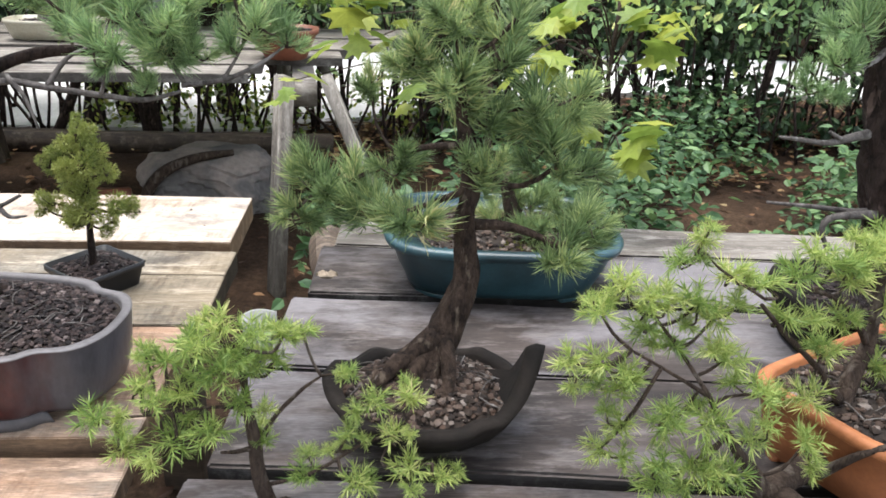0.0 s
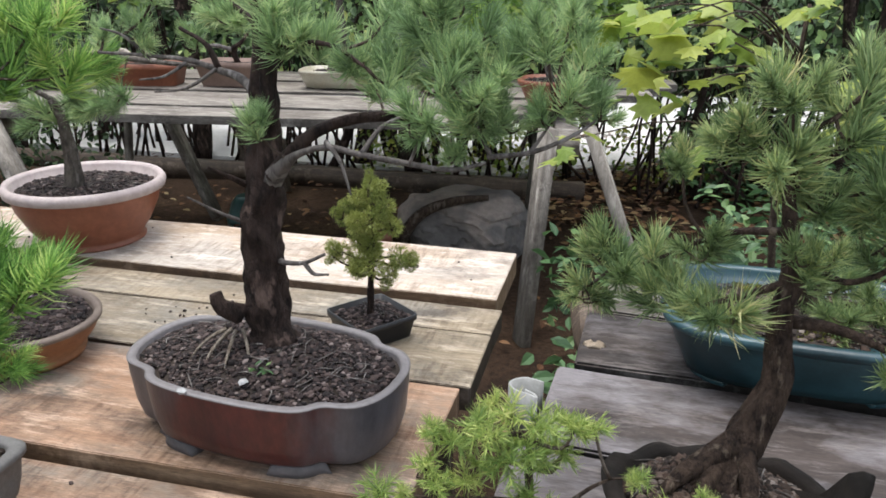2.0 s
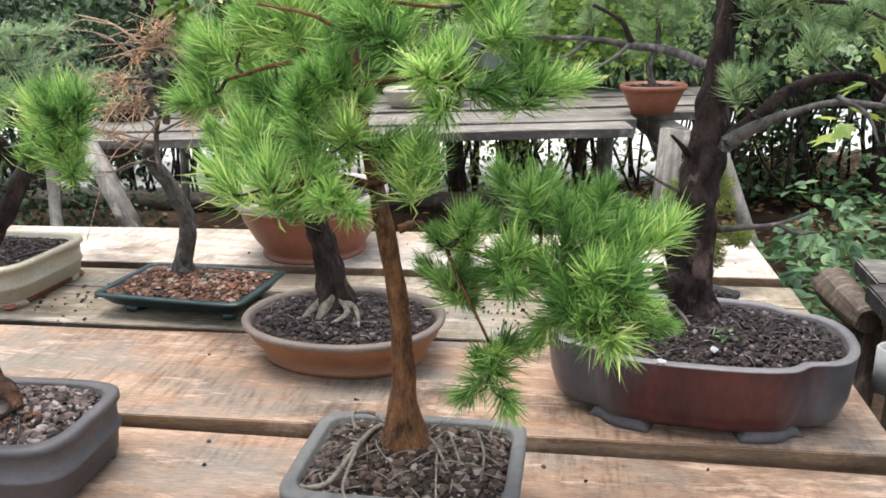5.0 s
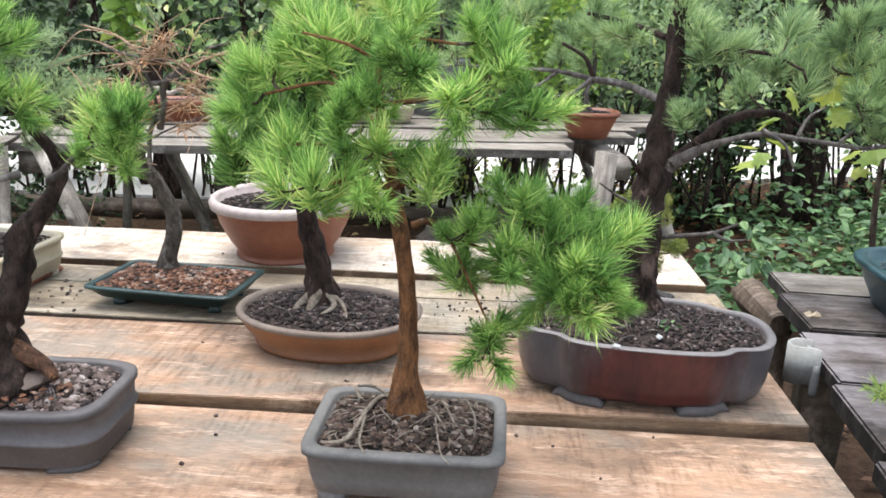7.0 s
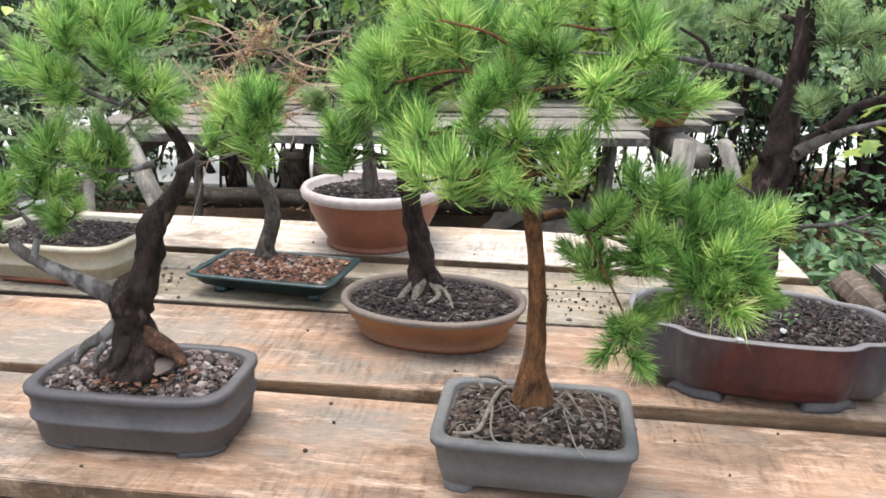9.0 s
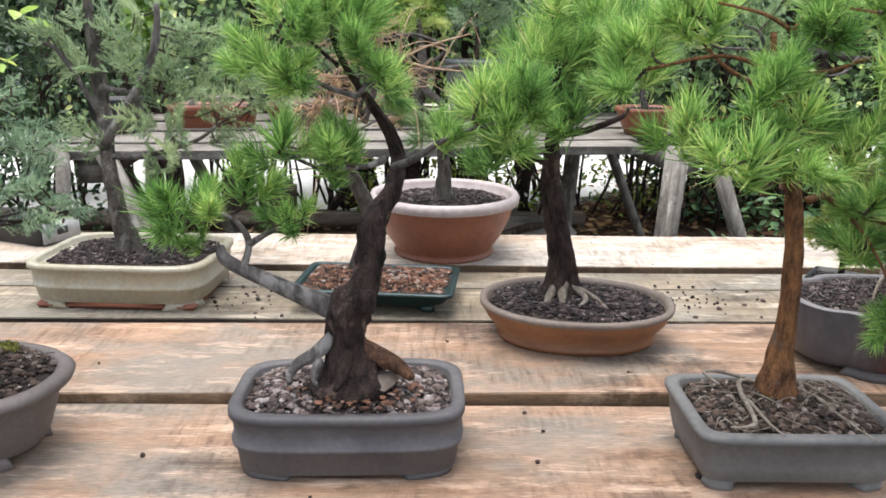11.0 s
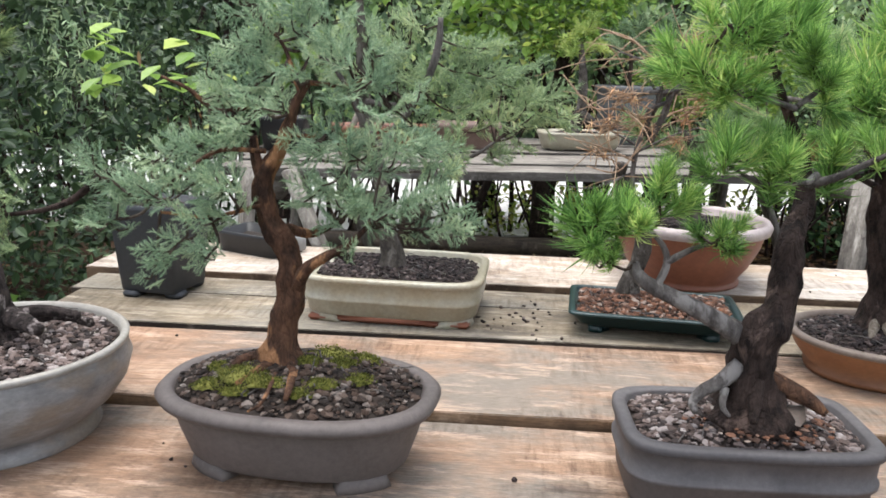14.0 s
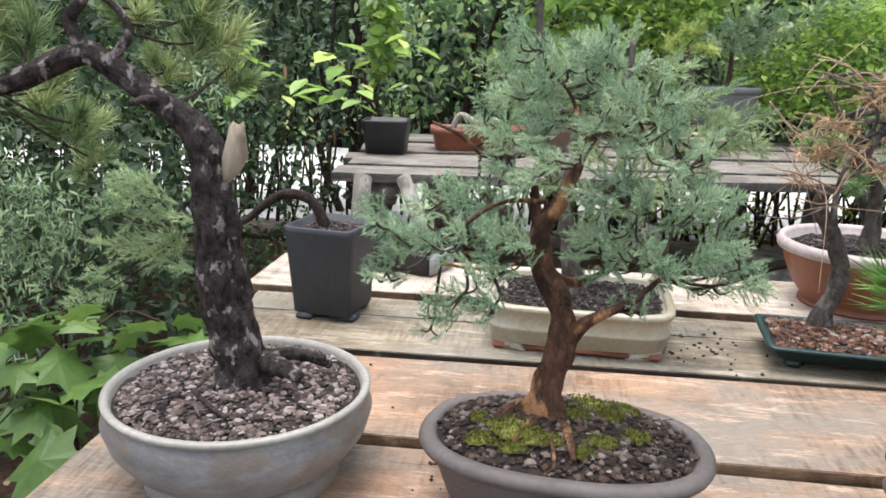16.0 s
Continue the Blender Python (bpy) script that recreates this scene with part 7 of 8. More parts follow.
for i, (mx, my, mr) in enumerate(((1.62, 0.52, 0.05), (1.70, 0.60, 0.06), (1.80, 0.56, 0.05), (1.66, 0.64, 0.05), (1.74, 0.48, 0.04), (1.86, 0.62, 0.04))):
    moss_patch(t, mx, my, mr, 0.836, i + 20)
grow_blue(t)

t = thing("larch_bonsai", (1.37, -0.24, 0.742), "pale green young larch in small clay pot", "bonsai", SIDE)
round_pot(t, 1.372, -0.255, 0, 0.075, 0.075, 0.05, [(0.0, 0.02), (0.05, 0.014), (0.85, 0.002)], clay_brown, [(0.84, 0.002), (0.9, 0.0), (1.0, 0.003), (1.0, 0.009), (0.85, 0.011)], clay_rim, 2, 0, 0.742)
fill_pot(t, 1.372, -0.255, 0, (0.064, 0.064, 2, 0), 0.782, 0.012, grit_dark, 14, 160)
limb("trunk", [(1.372, -0.25, 0.77, 0.013), (1.375, -0.2, 0.79, 0.012), (1.376, -0.14, 0.765, 0.011)], bark_brown, t, 10, 4, 0.12)
grow_larcha(t)

t = thing("larch_bonsai", (1.95, -0.25, 0.742), "pale green spreading larch bonsai with crooked brown trunk", "bonsai", SIDE)
round_pot(t, 1.95, -0.265, 0, 0.10, 0.085, 0.05, [(0.0, 0.02), (0.05, 0.014), (0.85, 0.002)], clay_brown, [(0.84, 0.002), (0.9, 0.0), (1.0, 0.003), (1.0, 0.009), (0.85, 0.011)], clay_rim, 2, 0, 0.742)
fill_pot(t, 1.95, -0.265, 0, (0.088, 0.073, 2, 0), 0.782, 0.012, grit_dark, 15, 200)
limb("trunk", [(1.95, -0.26, 0.77, 0.022), (1.95, -0.21, 0.79, 0.020), (1.947, -0.165, 0.785, 0.019)], bark_brown, t, 12, 4, 0.14)
grow_larchb(t)

t = thing("conifer_bonsai", (2.17, -0.02, 0.742), "young conifer in orange terracotta rectangular pot", "bonsai", SIDE)
s, z = rect_pot(t, 2.165, -0.02, 27.0, 0.36, 0.215, 0.118, clay_orange, clay_orange, 0.014, 7.0, 0.02, 0.006)
fill_pot(t, 2.165, -0.02, 27.0, s, z, 0.016, grit_mix, 16, 420)
trunk(t, [(2.20, 0.0, 0.86, 0.014), (2.205, 0.0, 0.93, 0.012), (2.19, 0.01, 1.0, 0.009), (2.21, 0.02, 1.08, 0.006)], bark_brown)
foliage(t, "larch", [(2.20, -0.02, 1.06, 0.05), (2.25, 0.0, 1.0, 0.05), (2.15, 0.03, 1.02, 0.05), (2.22, 0.04, 1.12, 0.05)])

t = thing("pine_bonsai", (2.31, 0.27, 0.742), "old dark-trunked pine with bare dead branches", "bonsai", SIDE)
round_pot(t, 2.315, 0.27, 0, 0.17, 0.13, 0.11, [(0.0, 0.04), (0.05, 0.03), (0.85, 0.002)], clay_char, [(0.84, 0.002), (0.9, 0.0), (1.0, 0.003), (1.0, 0.013), (0.85, 0.016)], clay_char, 3, 0, 0.742)
fill_pot(t, 2.315, 0.27, 0, (0.152, 0.112, 3, 0), 0.838, 0.02, grit_dark, 17, 300)
limb("trunk", [(2.315, 0.25, 0.84, 0.05), (2.316, 0.25, 0.88, 0.046), (2.317, 0.25, 0.92, 0.042)], bark_dark, t, 16, 4, 0.2)
grow_right(t)

# ---- crumbs of soil on the boards ----
crumb_rng = np.random.default_rng(3)
crumbs = [(crumb_rng.uniform(-1.1, 1.1), crumb_rng.uniform(-0.28, 0.9), 0.7535) for _ in range(45)]
crumbs += [(-0.26 + crumb_rng.normal(0, 0.05), 0.42 + crumb_rng.normal(0, 0.05), 0.7535) for _ in range(34)]
crumbs += [(0.64 + crumb_rng.normal(0, 0.07), 0.43 + crumb_rng.normal(0, 0.05), 0.7535) for _ in range(50)]
crumbs += [(-0.73 + crumb_rng.normal(0, 0.025), -0.10 + crumb_rng.normal(0, 0.05), 0.7535) for _ in range(18)]
crumbs += [(0.25, -0.187, 0.755), (0.269, -0.104, 0.754), (-0.039, -0.268, 0.754), (0.719, -0.055, 0.754), (1.10, 0.728, 0.755), (1.05, 0.827, 0.755)]
crumbs = [(x, y, (0.744 if y < -0.01 else 0.768 if y > 0.65 else 0.759)) for x, y, _ in crumbs]
tagged(grains("soil_crumbs", grit_dark, None, crumbs, 0.0025, 0.006, 21), "dark crumbs of soil scattered on the boards", "soil", kind="stuff")


# ---- the bench behind ----
BT = 0.855
bench = thing("rear_bench", (0.0, 2.4, 0), "long silvered plank bench on splayed trestle legs", "bench")
BENCH_TURN = 7.0


def on_bench(u, v):
    """A place on the bench: u along its front edge, v towards the back."""
    c, n = math.cos(radians(BENCH_TURN)), math.sin(radians(BENCH_TURN))
    return (u * c - v * n, 1.93 + u * n + v * c)


for v0, v1, u0, u1, dz in ((0.0, 0.185, -1.40, 0.98, 0.0), (0.20, 0.385, -1.36, 1.03, 0.006), (0.40, 0.585, -1.41, 1.36, 0.0), (0.60, 0.785, -1.36, 1.42, 0.008), (0.80, 0.985, -1.38, 1.60, 0.0), (1.0, 1.195, -1.34, 1.72, 0.006), (1.21, 1.40, -1.36, 1.78, 0.0)):
    cx, cy = on_bench((u0 + u1) / 2, (v0 + v1) / 2)
    hw, hd = (u1 - u0) / 2, (v1 - v0) / 2
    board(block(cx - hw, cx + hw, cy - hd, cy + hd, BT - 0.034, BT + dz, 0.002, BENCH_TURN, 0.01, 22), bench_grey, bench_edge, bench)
for u, back in ((-1.2, 1.36), (1.19, 1.36)):
    cx, cy = on_bench(u, 0.02 + back / 2)
    part("cross_beam", block(cx - 0.045, cx + 0.045, cy - back / 2, cy + back / 2, BT - 0.125, BT - 0.035, 0.004, BENCH_TURN), bench_grey, bench)
    for v in (-0.03, 1.36):
        for foot, top in ((-0.14, -0.075), (0.42, 0.075)):
            low, high = on_bench(u + foot, v - 0.03), on_bench(u + top, v)
            d = Vector((high[0] - low[0], high[1] - low[1], BT + 0.03 - (0.0 if v < 0 else 0.07)))
            bm = block(-0.046, 0.046, -0.021, 0.021, 0, d.length, 0.004, 0, 0.004, 8)
            bmesh.ops.transform(bm, matrix=Matrix.Translation((low[0], low[1], -0.03)) @ d.to_track_quat("Z", "Y").to_matrix().to_4x4(), verts=bm.verts)
            part("leg", bm, bench_leg, bench)

# pots and plants on the bench
t = thing("bonsai", (0.05, 2.72, BT), "bare grey-trunked bonsai in shallow cream tray", "bonsai", "bonsai on the rear bench")
round_pot(t, 0.05, 2.72, 6, 0.205, 0.13, 0.09, [(0.08, 0.05), (0.12, 0.03), (0.5, 0.016), (0.84, 0.006)], glaze_cream, [(0.82, 0.006), (0.86, 0.0), (1.0, 0.003), (1.0, 0.012), (0.85, 0.016)], glaze_cream, 3.5, 0, BT + 0.006, 4, 0.008, 0.06)
fill_pot(t, 0.05, 2.72, 6, (0.188, 0.113, 3.5, 0), BT + 0.072, 0.02, grit_dark, 31, 220)
trunk(t, [(0.02, 2.72, BT + 0.08, 0.042), (0.025, 2.72, BT + 0.13, 0.030), (0.05, 2.71, BT + 0.22, 0.024), (0.05, 2.71, BT + 0.34, 0.020), (0.03, 2.72, BT + 0.50, 0.012)], bark_grey)
branch(t, [(0.04, 2.71, BT + 0.2, 0.020), (0.10, 2.69, BT + 0.15, 0.020), (0.17, 2.68, BT + 0.09, 0.014)], bark_grey)
foliage(t, "larch", [(0.0, 2.72, BT + 0.46, 0.09), (0.12, 2.72, BT + 0.48, 0.09), (0.05, 2.70, BT + 0.56, 0.09)])

t = thing("bucket_plant", (0.33, 3.18, BT), "dull grey plastic bucket holding a dark shrub", "bucket", "bonsai on the rear bench")
round_pot(t, 0.33, 3.18, 0, 0.165, 0.165, 0.30, [(0.0, 0.032), (0.02, 0.028), (0.5, 0.016), (0.9, 0.006)], bucket_grey, [(0.89, 0.006), (0.9, -0.006), (0.98, -0.007), (1.0, -0.003), (1.0, 0.004), (0.9, 0.01)], bucket_grey, 2, 0, BT + 0.007)
fill_pot(t, 0.33, 3.18, 0, (0.152, 0.152, 2, 0), BT + 0.275, 0.01, grit_dark, 32, 90)
trunk(t, [(0.33, 3.18, BT + 0.27, 0.014), (0.34, 3.18, BT + 0.40, 0.012), (0.33, 3.18, BT + 0.55, 0.009)], bark_brown)
foliage(t, "fir", [(0.29, 3.16, BT + 0.50, 0.11), (0.40, 3.18, BT + 0.50, 0.11), (0.33, 3.16, BT + 0.58, 0.12), (0.23, 3.21, BT + 0.56, 0.1), (0.45, 3.16, BT + 0.61, 0.1)])

t = thing("pine_bonsai", (1.07, 2.43, BT), "small pine in flared terracotta pot at the bench end", "bonsai", "bonsai on the rear bench")
round_pot(t, 1.07, 2.43, 0, 0.135, 0.135, 0.12, [(0.0, 0.055), (0.02, 0.05), (0.5, 0.025), (0.84, 0.008)], plastic_terra, [(0.82, 0.008), (0.84, 0.0), (0.98, -0.002), (1.0, 0.003), (1.0, 0.012), (0.85, 0.016)], plastic_terra, 2.6, 0, BT + 0.006)
fill_pot(t, 1.07, 2.43, 0, (0.118, 0.118, 2.6, 0), BT + 0.11, 0.01, grit_dark, 33, 120)
trunk(t, [(1.07, 2.43, BT + 0.11, 0.016), (1.05, 2.43, BT + 0.2, 0.013), (1.08, 2.43, BT + 0.3, 0.010), (1.07, 2.43, BT + 0.42, 0.007)], bark_grey)
foliage(t, "pine_dull", [(1.02, 2.42, BT + 0.34, 0.09), (1.14, 2.42, BT + 0.36, 0.09), (1.07, 2.41, BT + 0.44, 0.1), (0.97, 2.47, BT + 0.44, 0.09), (1.17, 2.47, BT + 0.46, 0.09), (1.07, 2.42, BT + 0.52, 0.1)])

t = thing("clay_planter", (-0.48, 2.63, BT), "dull pinkish-brown rectangular clay planter on the bench", "planter", "bonsai on the rear bench")
v, f = shell(-0.48, 2.63, 3, (0.150, 0.105, 7, 0), [(BT + 0.012, 0.026), (BT + 0.018, 0.020), (BT + 0.10, 0.004), (BT + 0.101, -0.004), (BT + 0.128, -0.004), (BT + 0.128, 0.010), (BT + 0.095, 0.012)], 48)
pot = raw("pot", v, f, clay_pink, t)
for corner in (45, 135, 225, 315):
    foot_arc(pot, -0.48, 2.63, 3, (0.150, 0.105, 7, 0), corner, 26, BT + 0.003, BT + 0.016, 0.022, clay_pink, 0.001)
fill_pot(t, -0.48, 2.63, 3, (0.136, 0.091, 7, 0), BT + 0.105, 0.008, grit_dark, 34, 80)
limb("dead_branch", [(-0.43, 2.60, BT + 0.10, 0.017), (-0.425, 2.58, BT + 0.14, 0.014), (-0.42, 2.55, BT + 0.19, 0.013), (-0.37, 2.53, BT + 0.22, 0.010), (-0.32, 2.54, BT + 0.28, 0.006)], bark_dark, t, 9, 5, 0.25)
limb("dead_branch", [(-0.42, 2.53, BT + 0.19, 0.011), (-0.49, 2.52, BT + 0.205, 0.009), (-0.56, 2.52, BT + 0.20, 0.005)], bark_silver, t, 8, 5, 0.25)

# terracotta trough and bowl, and a dark box along the bench
t = thing("terracotta_trough", (-0.92, 2.56, BT), "long terracotta trough with a crooked dead branch", "planter", "bonsai on the rear bench")
v, f = shell(-0.92, 2.56, 12, (0.20, 0.10, 7, 0), [(BT + 0.005, 0.025), (BT + 0.01, 0.02), (BT + 0.085, 0.004), (BT + 0.086, -0.005), (BT + 0.112, -0.005), (BT + 0.112, 0.01), (BT + 0.09, 0.012)], 48)
raw("pot", v, f, plastic_terra, t)
fill_pot(t, -0.92, 2.56, 12, (0.185, 0.085, 7, 0), BT + 0.094, 0.01, grit_dark, 35, 120)
limb("dead_branch", [(-1.02, 2.52, BT + 0.10, 0.016), (-0.98, 2.50, BT + 0.17, 0.014), (-0.90, 2.48, BT + 0.14, 0.013), (-0.83, 2.47, BT + 0.16, 0.010), (-0.76, 2.46, BT + 0.13, 0.005)], dead_wood, t, 8, 4, 0.2)
t = thing("terracotta_bowl", (-0.64, 2.88, BT), "shallow orange terracotta bowl on the bench", "bowl", "bonsai on the rear bench")
round_pot(t, -0.64, 2.88, 0, 0.125, 0.09, 0.085, [(0.0, 0.05), (0.03, 0.042), (0.5, 0.02), (0.78, 0.008)], plastic_terra, [(0.76, 0.008), (0.78, 0.0), (0.97, -0.002), (1.0, 0.003), (1.0, 0.012), (0.85, 0.016)], plastic_terra, 2.6, 0, BT + 0.006)
fill_pot(t, -0.64, 2.88, 0, (0.108, 0.074, 2.6, 0), BT + 0.078, 0.01, grit_dark, 36, 80)
t = thing("dark_box", (-1.30, 2.38, BT), "small black plastic box pot on the bench", "pot")
v, f = shell(-1.30, 2.38, 3, (0.10, 0.09, 9, 0), [(BT + 0.003, 0.012), (BT + 0.13, 0.0), (BT + 0.14, -0.004), (BT + 0.15, -0.004), (BT + 0.15, 0.006), (BT + 0.10, 0.01)], 40)
raw("pot", v, f, plastic_black, t)

# ---- things on the ground behind the tables ----
rock = thing("granite_boulder", (0.58, 3.05, 0), "weathered grey granite boulder half sunk in leaves", "boulder")
bm = bmesh.new()
bmesh.ops.create_icosphere(bm, subdivisions=5, radius=1.0)
for v in bm.verts:
    p = v.co.copy()
    n = 1 + 0.20 * noise.noise(p * 1.4) + 0.07 * noise.noise(p * 4) + 0.025 * noise.noise(p * 11)
    ledge = 0.07 * math.floor(3.5 * (p.x * 0.5 + p.z + 0.4 * noise.noise(p * 2.0))) / 3.5
    v.co = Vector((0.58 + p.x * (0.36 + ledge) * n, 3.05 + p.y * (0.28 + ledge) * n, 0.08 + min(p.z, 0.80 + 0.1 * p.x) * 0.26 * n))
part("stone", bm, granite, rock, smooth=False)
limb("root", [(0.30, 2.90, 0.0, 0.03), (0.33, 2.80, 0.13, 0.028), (0.43, 2.78, 0.25, 0.026), (0.58, 2.82, 0.31, 0.022), (0.74, 2.88, 0.325, 0.014)], bark_brown, rock, 10, 6, 0.25, 30.0, "gnarled root lying over the stone")
shard = thing("terracotta_shard", (0.19, 2.75, 0), "broken reddish terracotta shard lying on the earth", "shard")
part("shard", block(0.12, 0.27, 2.72, 2.77, 0.02, 0.17, 0.006, 12), plastic_terra, shard)
teal = thing("teal_pot", (-0.70, 3.12, 0), "teal glazed pot lying upturned on the ground", "pot")
v, f = shell(-0.70, 3.12, 0, (0.145, 0.145, 2, 0), [(0.0, 0.0), (0.03, -0.004), (0.04, 0.006), (0.12, 0.03), (0.155, 0.055), (0.165, 0.08)], 48)
raw("body", v, f, glaze_teal, teal)
kerb = thing("timber_kerb", (-0.3, 3.98, 0), "dark old timber lying along the gravel edge", "kerb")
part("beam", block(-3.2, 1.15, 3.93, 4.05, -0.02, 0.12, 0.012, 1.5, 0.03, 24), beam_dark, kerb)
for x, y, r, h in ((-0.86, 3.72, 0.10, 0.36), (-1.28, 4.3, 0.12, 0.34)):
    s = thing("tree_stump", (x, y, 0), "dark sawn tree stump in the earth", "stump", "stumps behind the bench")
    limb("wood", [(x, y, -0.05, r * 1.2), (x, y, h * 0.4, r), (x + 0.01, y, h, r * 0.95)], beam_dark, s, 14, 5, 0.15, 15.0)


# ---- hedge, shrubs and trees ----
hrng = np.random.default_rng(11)


def stem(seed, h, r):
    g = random.Random(seed)
    x, y = 0.0, 0.0
    pts = []
    for k in range(6):
        pts.append((x, y, -0.05 + h * k / 5, r * (1 - 0.1 * k)))
        x += g.gauss(0, 0.06)
        y += g.gauss(0, 0.04)
    return tube(pts, 8, 3, 0.15, 20.0)


stems = []
for k in range(7):
    s = thing("hedge_stem", (0, 0, 0), "dark bare shrub stem in the hedge", "shrub", "stems of the hedge")
    v, f = stem(k, 2.2, (0.016, 0.024, 0.034, 0.02, 0.045, 0.028, 0.07)[k])
    raw("trunk", v, f, bark_dark, s)
    s.location = (-3.4 + k * 1.05, 4.55 + 0.3 * math.sin(k * 2.1), 0)
    stems.append(s)
for k in range(70):
    copy_thing(stems[int(hrng.integers(7))], pose(hrng.uniform(-6.5, 8.5), hrng.uniform(4.15, 5.05), 0, hrng.normal(0, 5), hrng.normal(0, 6), hrng.uniform(0, 360)))


def brush(count, x, y, seed):
    """Fine bare twigs that stand in the hedge, as one mesh."""
    g = random.Random(seed)
    verts, faces = [], []
    for _ in range(count):
        a = Vector((g.uniform(*x), g.uniform(*y), 0))
        d = Vector((g.gauss(0, 0.22), g.gauss(0, 0.15), g.uniform(0.6, 1.3)))
        b = a + d * 0.5 + Vector((g.gauss(0, 0.05), 0, 0))
        v, f = tube([(*a, 0.012), (*b, 0.008), (*(a + d), 0.004)], 5, 2, 0.0)
        o = len(verts)
        verts += v
        faces += [tuple(i + o for i in q) for q in f]
    tagged(raw("brush_twigs", verts, faces, bark_dark), "fine bare dark twigs standing in the hedge", "hedge", kind="stuff")


brush(430, (-6.5, 8.5), (4.0, 5.05), 9)


def region(count, x, y, z, keep=None):
    """Random points in a box, kept where a noise field is high, so that the mass has clumps and gaps."""
    out = []
    while len(out) < count:
        p = (hrng.uniform(*x), hrng.uniform(*y), hrng.uniform(*z))
        if keep is None or noise.noise(Vector(p) * keep[0]) > keep[1]:
            out.append(p)
    return out


def mass(name, label, category, material, points, size, seed, shape="oval", level=0.4, droop=0.3):
    return tagged(leaf_cloud(name, material, points, size, seed, shape, level, None, droop), label, category, kind="stuff")


mass("hedge_foliage", "dense dark green hedge foliage with gaps", "hedge", leaf_hedge, region(12500, (-1.6, 9), (3.9, 5.0), (0.85, 2.3), (1.6, -0.1)), 0.075, 1)
mass("hedge_foliage", "dark evergreen leaves that paint the shade in the depth of the hedge", "hedge", leaf_dark, region(17000, (-7, 9), (4.4, 5.6), (0.7, 2.9), (1.2, -0.3)), 0.10, 2)
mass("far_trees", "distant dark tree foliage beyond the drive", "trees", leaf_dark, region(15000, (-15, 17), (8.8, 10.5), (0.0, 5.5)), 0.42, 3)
mass("far_trees", "distant mid-green tree foliage beyond the drive", "trees", leaf_hedge, region(3500, (-15, 17), (8.6, 9.4), (0.3, 4.5), (0.6, 0.0)), 0.3, 4)
mass("hedge_foliage", "sparse low leaves at the hedge foot", "hedge", leaf_hedge, region(2200, (-7, 9), (3.9, 5.0), (0.45, 0.95), (1.9, 0.08)), 0.06, 15)
# an added dark sheet closes the view behind the drive, tree shade in its colour
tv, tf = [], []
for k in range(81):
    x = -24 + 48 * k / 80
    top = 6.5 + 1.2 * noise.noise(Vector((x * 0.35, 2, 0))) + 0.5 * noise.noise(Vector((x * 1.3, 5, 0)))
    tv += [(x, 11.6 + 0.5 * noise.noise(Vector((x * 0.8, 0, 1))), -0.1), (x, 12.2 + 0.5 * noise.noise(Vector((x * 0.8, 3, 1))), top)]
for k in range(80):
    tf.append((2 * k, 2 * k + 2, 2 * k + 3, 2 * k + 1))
tagged(raw("backdrop", tv, tf, clay("far_wood_shade", (0.012, 0.024, 0.010), (0.06, 0.105, 0.04), None, 0.95, grain=9.0, big=2.2, bump=0.0)), "backdrop sheet for a dark distant treeline, shade in its colour", "trees", kind="structure")
# left of the table stands a dark evergreen thicket
mass("evergreen_thicket", "dark evergreen thicket beside the table", "shrub", leaf_dark, region(30000, (-4.6, -1.75), (0.9, 3.6), (0.0, 2.6), (1.3, -0.30)), 0.050, 5)
mass("evergreen_thicket", "grey-green sprays of an evergreen shrub", "shrub", leaf_grey, region(4200, (-3.0, -1.62), (0.75, 1.7), (0.4, 1.5), (2.6, 0.30)), 0.034, 6, "lance", level=0.2)
# leafy shrub with bright leaves over the bench
mass("bright_shrub", "yellow-green leafy shrub behind the bench", "shrub", leaf_bright, region(6000, (-0.2, 1.35), (3.15, 3.6), (1.0, 2.0), (1.5, -0.05)), 0.05, 7, level=0.7)
mass("bright_shrub", "broad pale green leaves behind the bench", "shrub", leaf_bright, region(420, (-1.6, -0.2), (3.3, 3.8), (1.0, 1.7), (1.5, 0.15)), 0.10, 27, level=0.7)
mass("grey_conifer_sprays", "soft grey-green conifer sprays behind the bench", "shrub", leaf_grey, region(9000, (-1.7, 2.2), (3.3, 4.0), (1.0, 2.1), (1.4, -0.05)), 0.05, 28, level=0.2)
mass("bright_shrub", "bright green leaf spray over the slate pot", "shrub", leaf_bright, region(46, (-1.50, -0.85), (0.95, 1.20), (1.17, 1.36), (4.0, 0.0)), 0.085, 8, level=0.93)
mass("hanging_leaves", "withered tan leaves hanging from the spray", "leaves", leaf_fallen, [(-1.24, 1.0, 1.24), (-1.23, 1.0, 1.10), (-1.14, 1.0, 1.11), (-1.17, 1.0, 1.10), (-1.30, 1.0, 1.27)], 0.04, 29, "lance", level=0.3, droop=1.3)
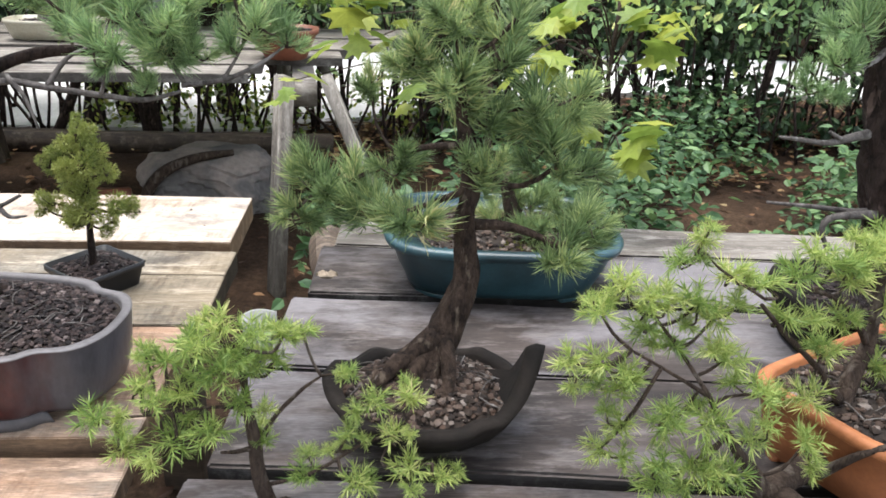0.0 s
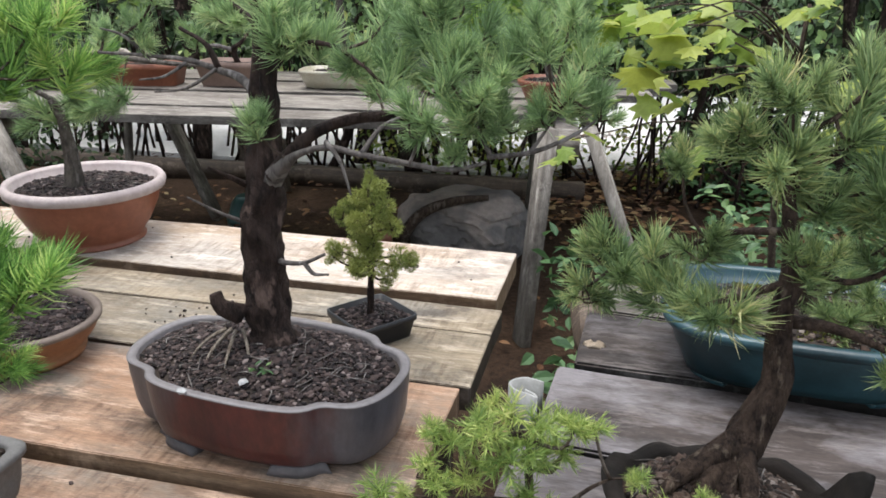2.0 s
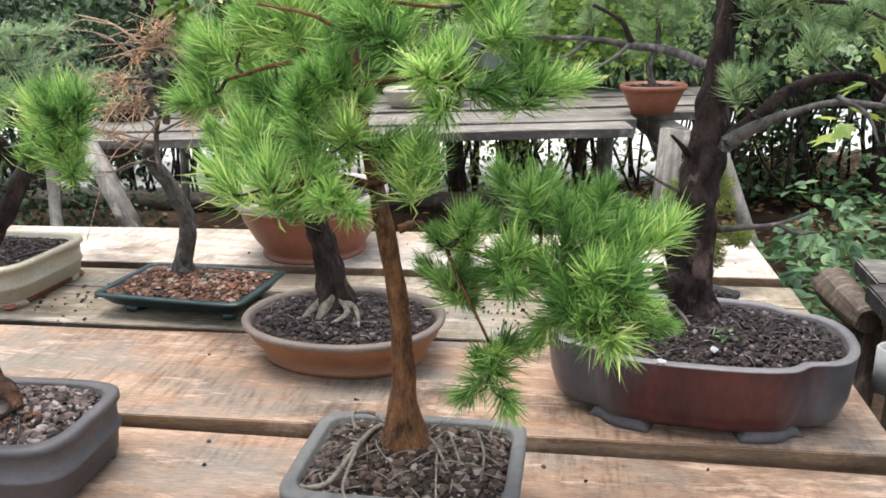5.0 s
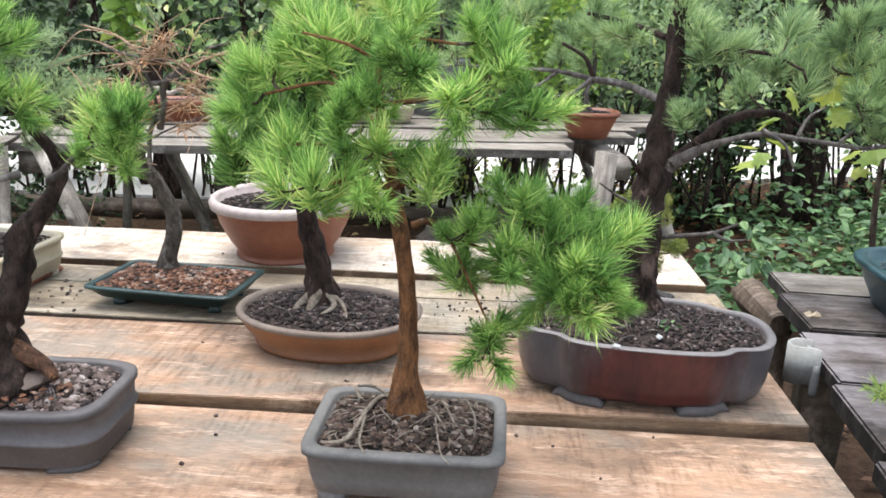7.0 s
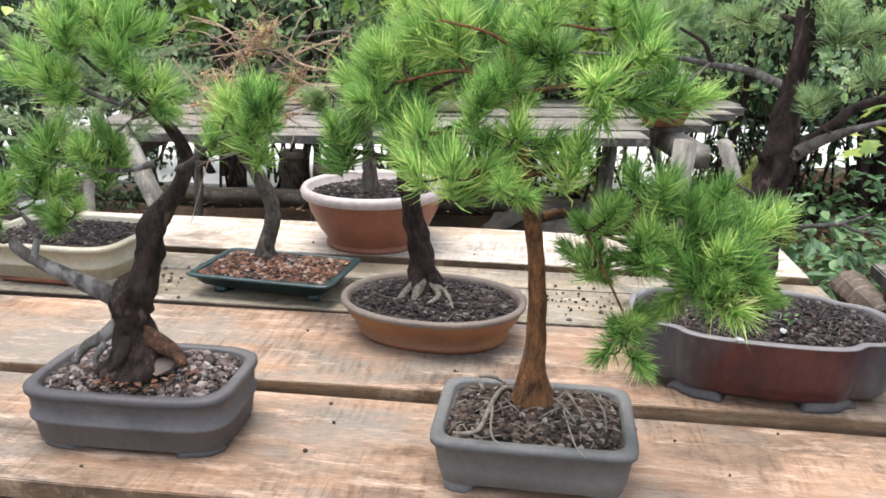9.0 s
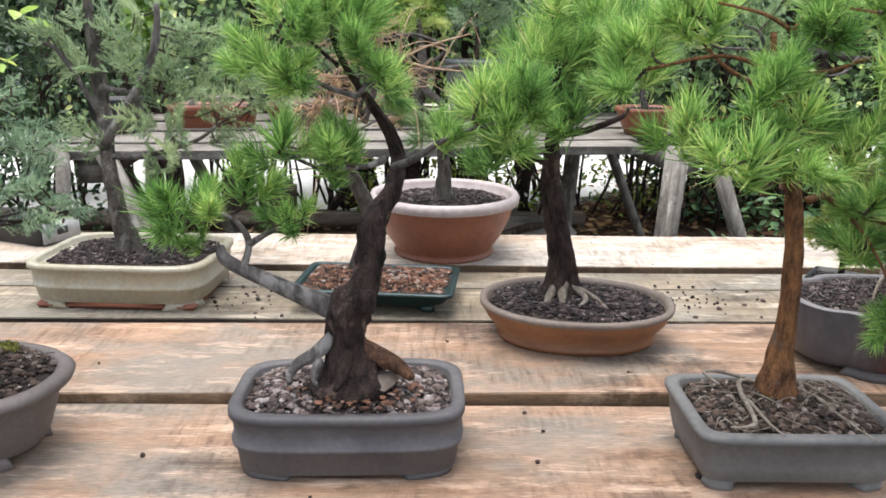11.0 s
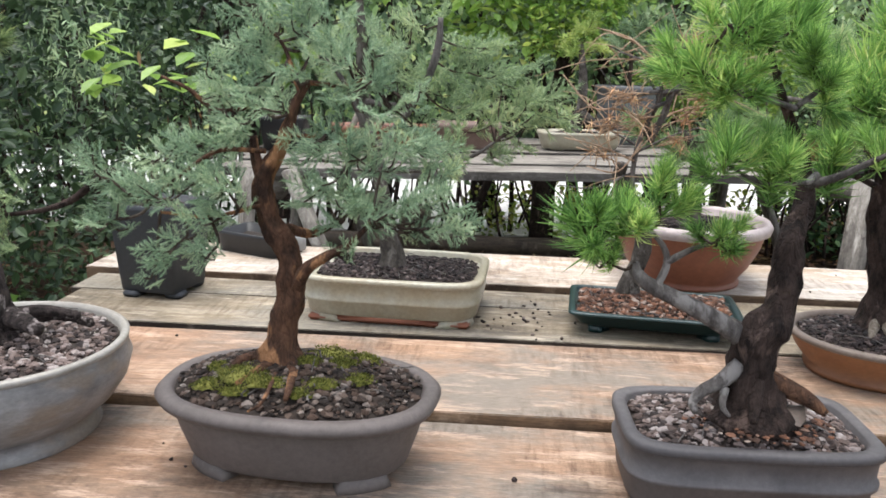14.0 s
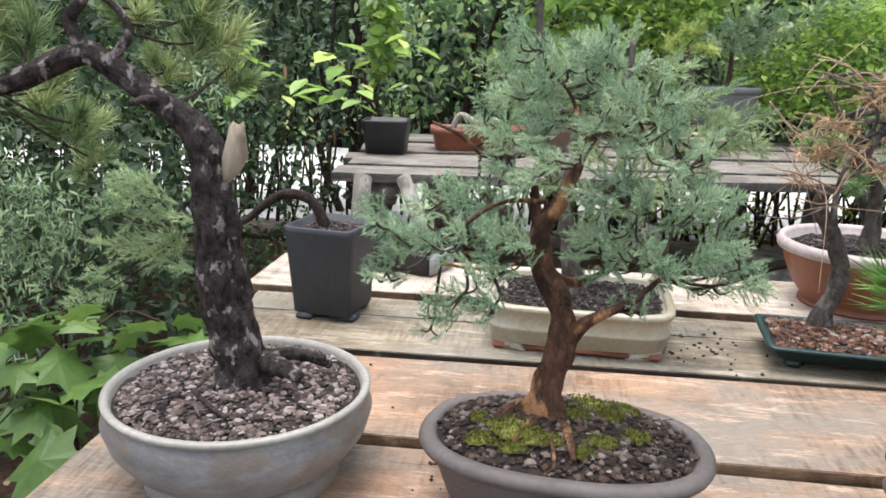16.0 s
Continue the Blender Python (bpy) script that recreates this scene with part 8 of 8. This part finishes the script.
# low plants and litter
mass("ground_cover", "leafy green ground cover under the hedge", "plants", leaf_low, region(8000, (1.75, 6.0), (2.0, 4.6), (0.05, 0.52), (1.3, -0.05)), 0.065, 9, level=0.7, droop=0.15)
mass("ground_cover", "trailing green plants between the tables and bench", "plants", leaf_low, region(420, (1.16, 1.62), (1.0, 1.85), (0.05, 0.60), (2.6, 0.05)), 0.065, 10, level=0.6)
# the tangle's shade is in the dark leaf colour
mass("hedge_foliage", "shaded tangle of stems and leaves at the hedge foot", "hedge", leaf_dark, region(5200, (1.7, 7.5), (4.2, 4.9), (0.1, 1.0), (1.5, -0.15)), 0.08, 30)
mass("yellow_shrub", "yellowing low growth before the gravel drive", "plants", leaf_maple, region(1500, (-1.2, 2.4), (4.25, 4.7), (0.03, 0.42), (1.7, 0.08)), 0.05, 11)
mass("leaf_litter", "drift of tan and orange leaves before the gravel drive", "leaves", leaf_fallen, [(x, y, 0.04) for x, y, _ in region(4200, (0.8, 6), (3.4, 6.2), (0, 1), (1.3, -0.2))], 0.07, 13, level=0.9, droop=0.0)
mass("leaf_litter", "orange-brown fallen leaves on the earth", "leaves", leaf_fallen, [(x, y, 0.035) for x, y, _ in region(2600, (-5, 6), (-0.8, 4.4), (0, 1), (0.9, -0.2))], 0.05, 12, level=0.92, droop=0.0)

# maple saplings
def maple(x, y, spots, size, seed, label, leaf):
    m = thing("maple_sapling", (x, y, 0), label, "maple", "maple saplings")
    top = max(p[2] for p in spots)
    limb("stem", [(x, y, -0.05, 0.014), (x + 0.02, y, top * 0.4, 0.011), (x - 0.01, y, top * 0.7, 0.008), (x, y, top, 0.004)], bark_brown, m, 8, 4, 0.1)
    r = random.Random(seed)
    for k, p in enumerate(spots):
        base = (x, y, max(0.1, p[2] - 0.1))
        limb("twig", [(*base, 0.003), ((p[0] + x) / 2, (p[1] + y) / 2, p[2] + 0.02, 0.002), (*p, 0.0012)], bark_brown, m, 5, 3, 0.1)
        leaf_cloud("leaf_spray", leaf, [(p[0] + r.gauss(0, size * 0.5), p[1] + r.gauss(0, size * 0.5), p[2] + r.gauss(0, size * 0.4)) for _ in range(4)], size, seed * 31 + k, "maple", 0.72, m, 0.35)


maple(2.02, 0.98, [(1.78, 0.80, 1.14), (1.89, 0.85, 1.12), (1.39, 0.90, 1.19), (2.11, 0.85, 1.20), (1.91, 0.90, 1.22), (2.01, 0.80, 0.93), (1.97, 0.85, 0.98), (2.05, 0.75, 0.96), (2.11, 0.95, 1.17), (1.92, 0.95, 1.20), (2.06, 0.90, 1.24)], 0.066, 3, "young maple with yellow-green lobed leaves", leaf_maple)
maple(1.76, 1.13, [(1.43, 0.70, 1.24), (1.45, 0.65, 1.32), (1.37, 0.80, 1.27), (1.48, 0.72, 1.18), (1.33, 0.80, 1.31), (1.62, 1.0, 1.253), (1.629, 1.0, 1.195), (1.673, 1.0, 1.213), (1.504, 1.0, 1.294), (1.60, 1.02, 1.30), (1.743, 1.0, 1.303), (1.53, 0.75, 1.06), (1.41, 0.72, 1.33), (1.49, 0.70, 1.30), (1.29, 0.80, 1.07)], 0.058, 4, "maple sapling with yellow, white-edged leaves", leaf_maple)
maple(-1.5, 0.25, [(-1.44, 0.15, 0.75), (-1.5, 0.15, 0.61), (-1.54, 0.15, 0.72), (-1.39, 0.15, 0.68), (-1.28, 0.25, 0.8), (-1.48, 0.15, 0.81), (-1.44, 0.15, 0.59), (-1.56, 0.15, 0.53), (-1.4, 0.25, 0.78), (-1.52, 0.05, 0.66), (-1.46, 0.0, 0.72)], 0.085, 5, "low maple shoot with soft green leaves", leaf_soft)
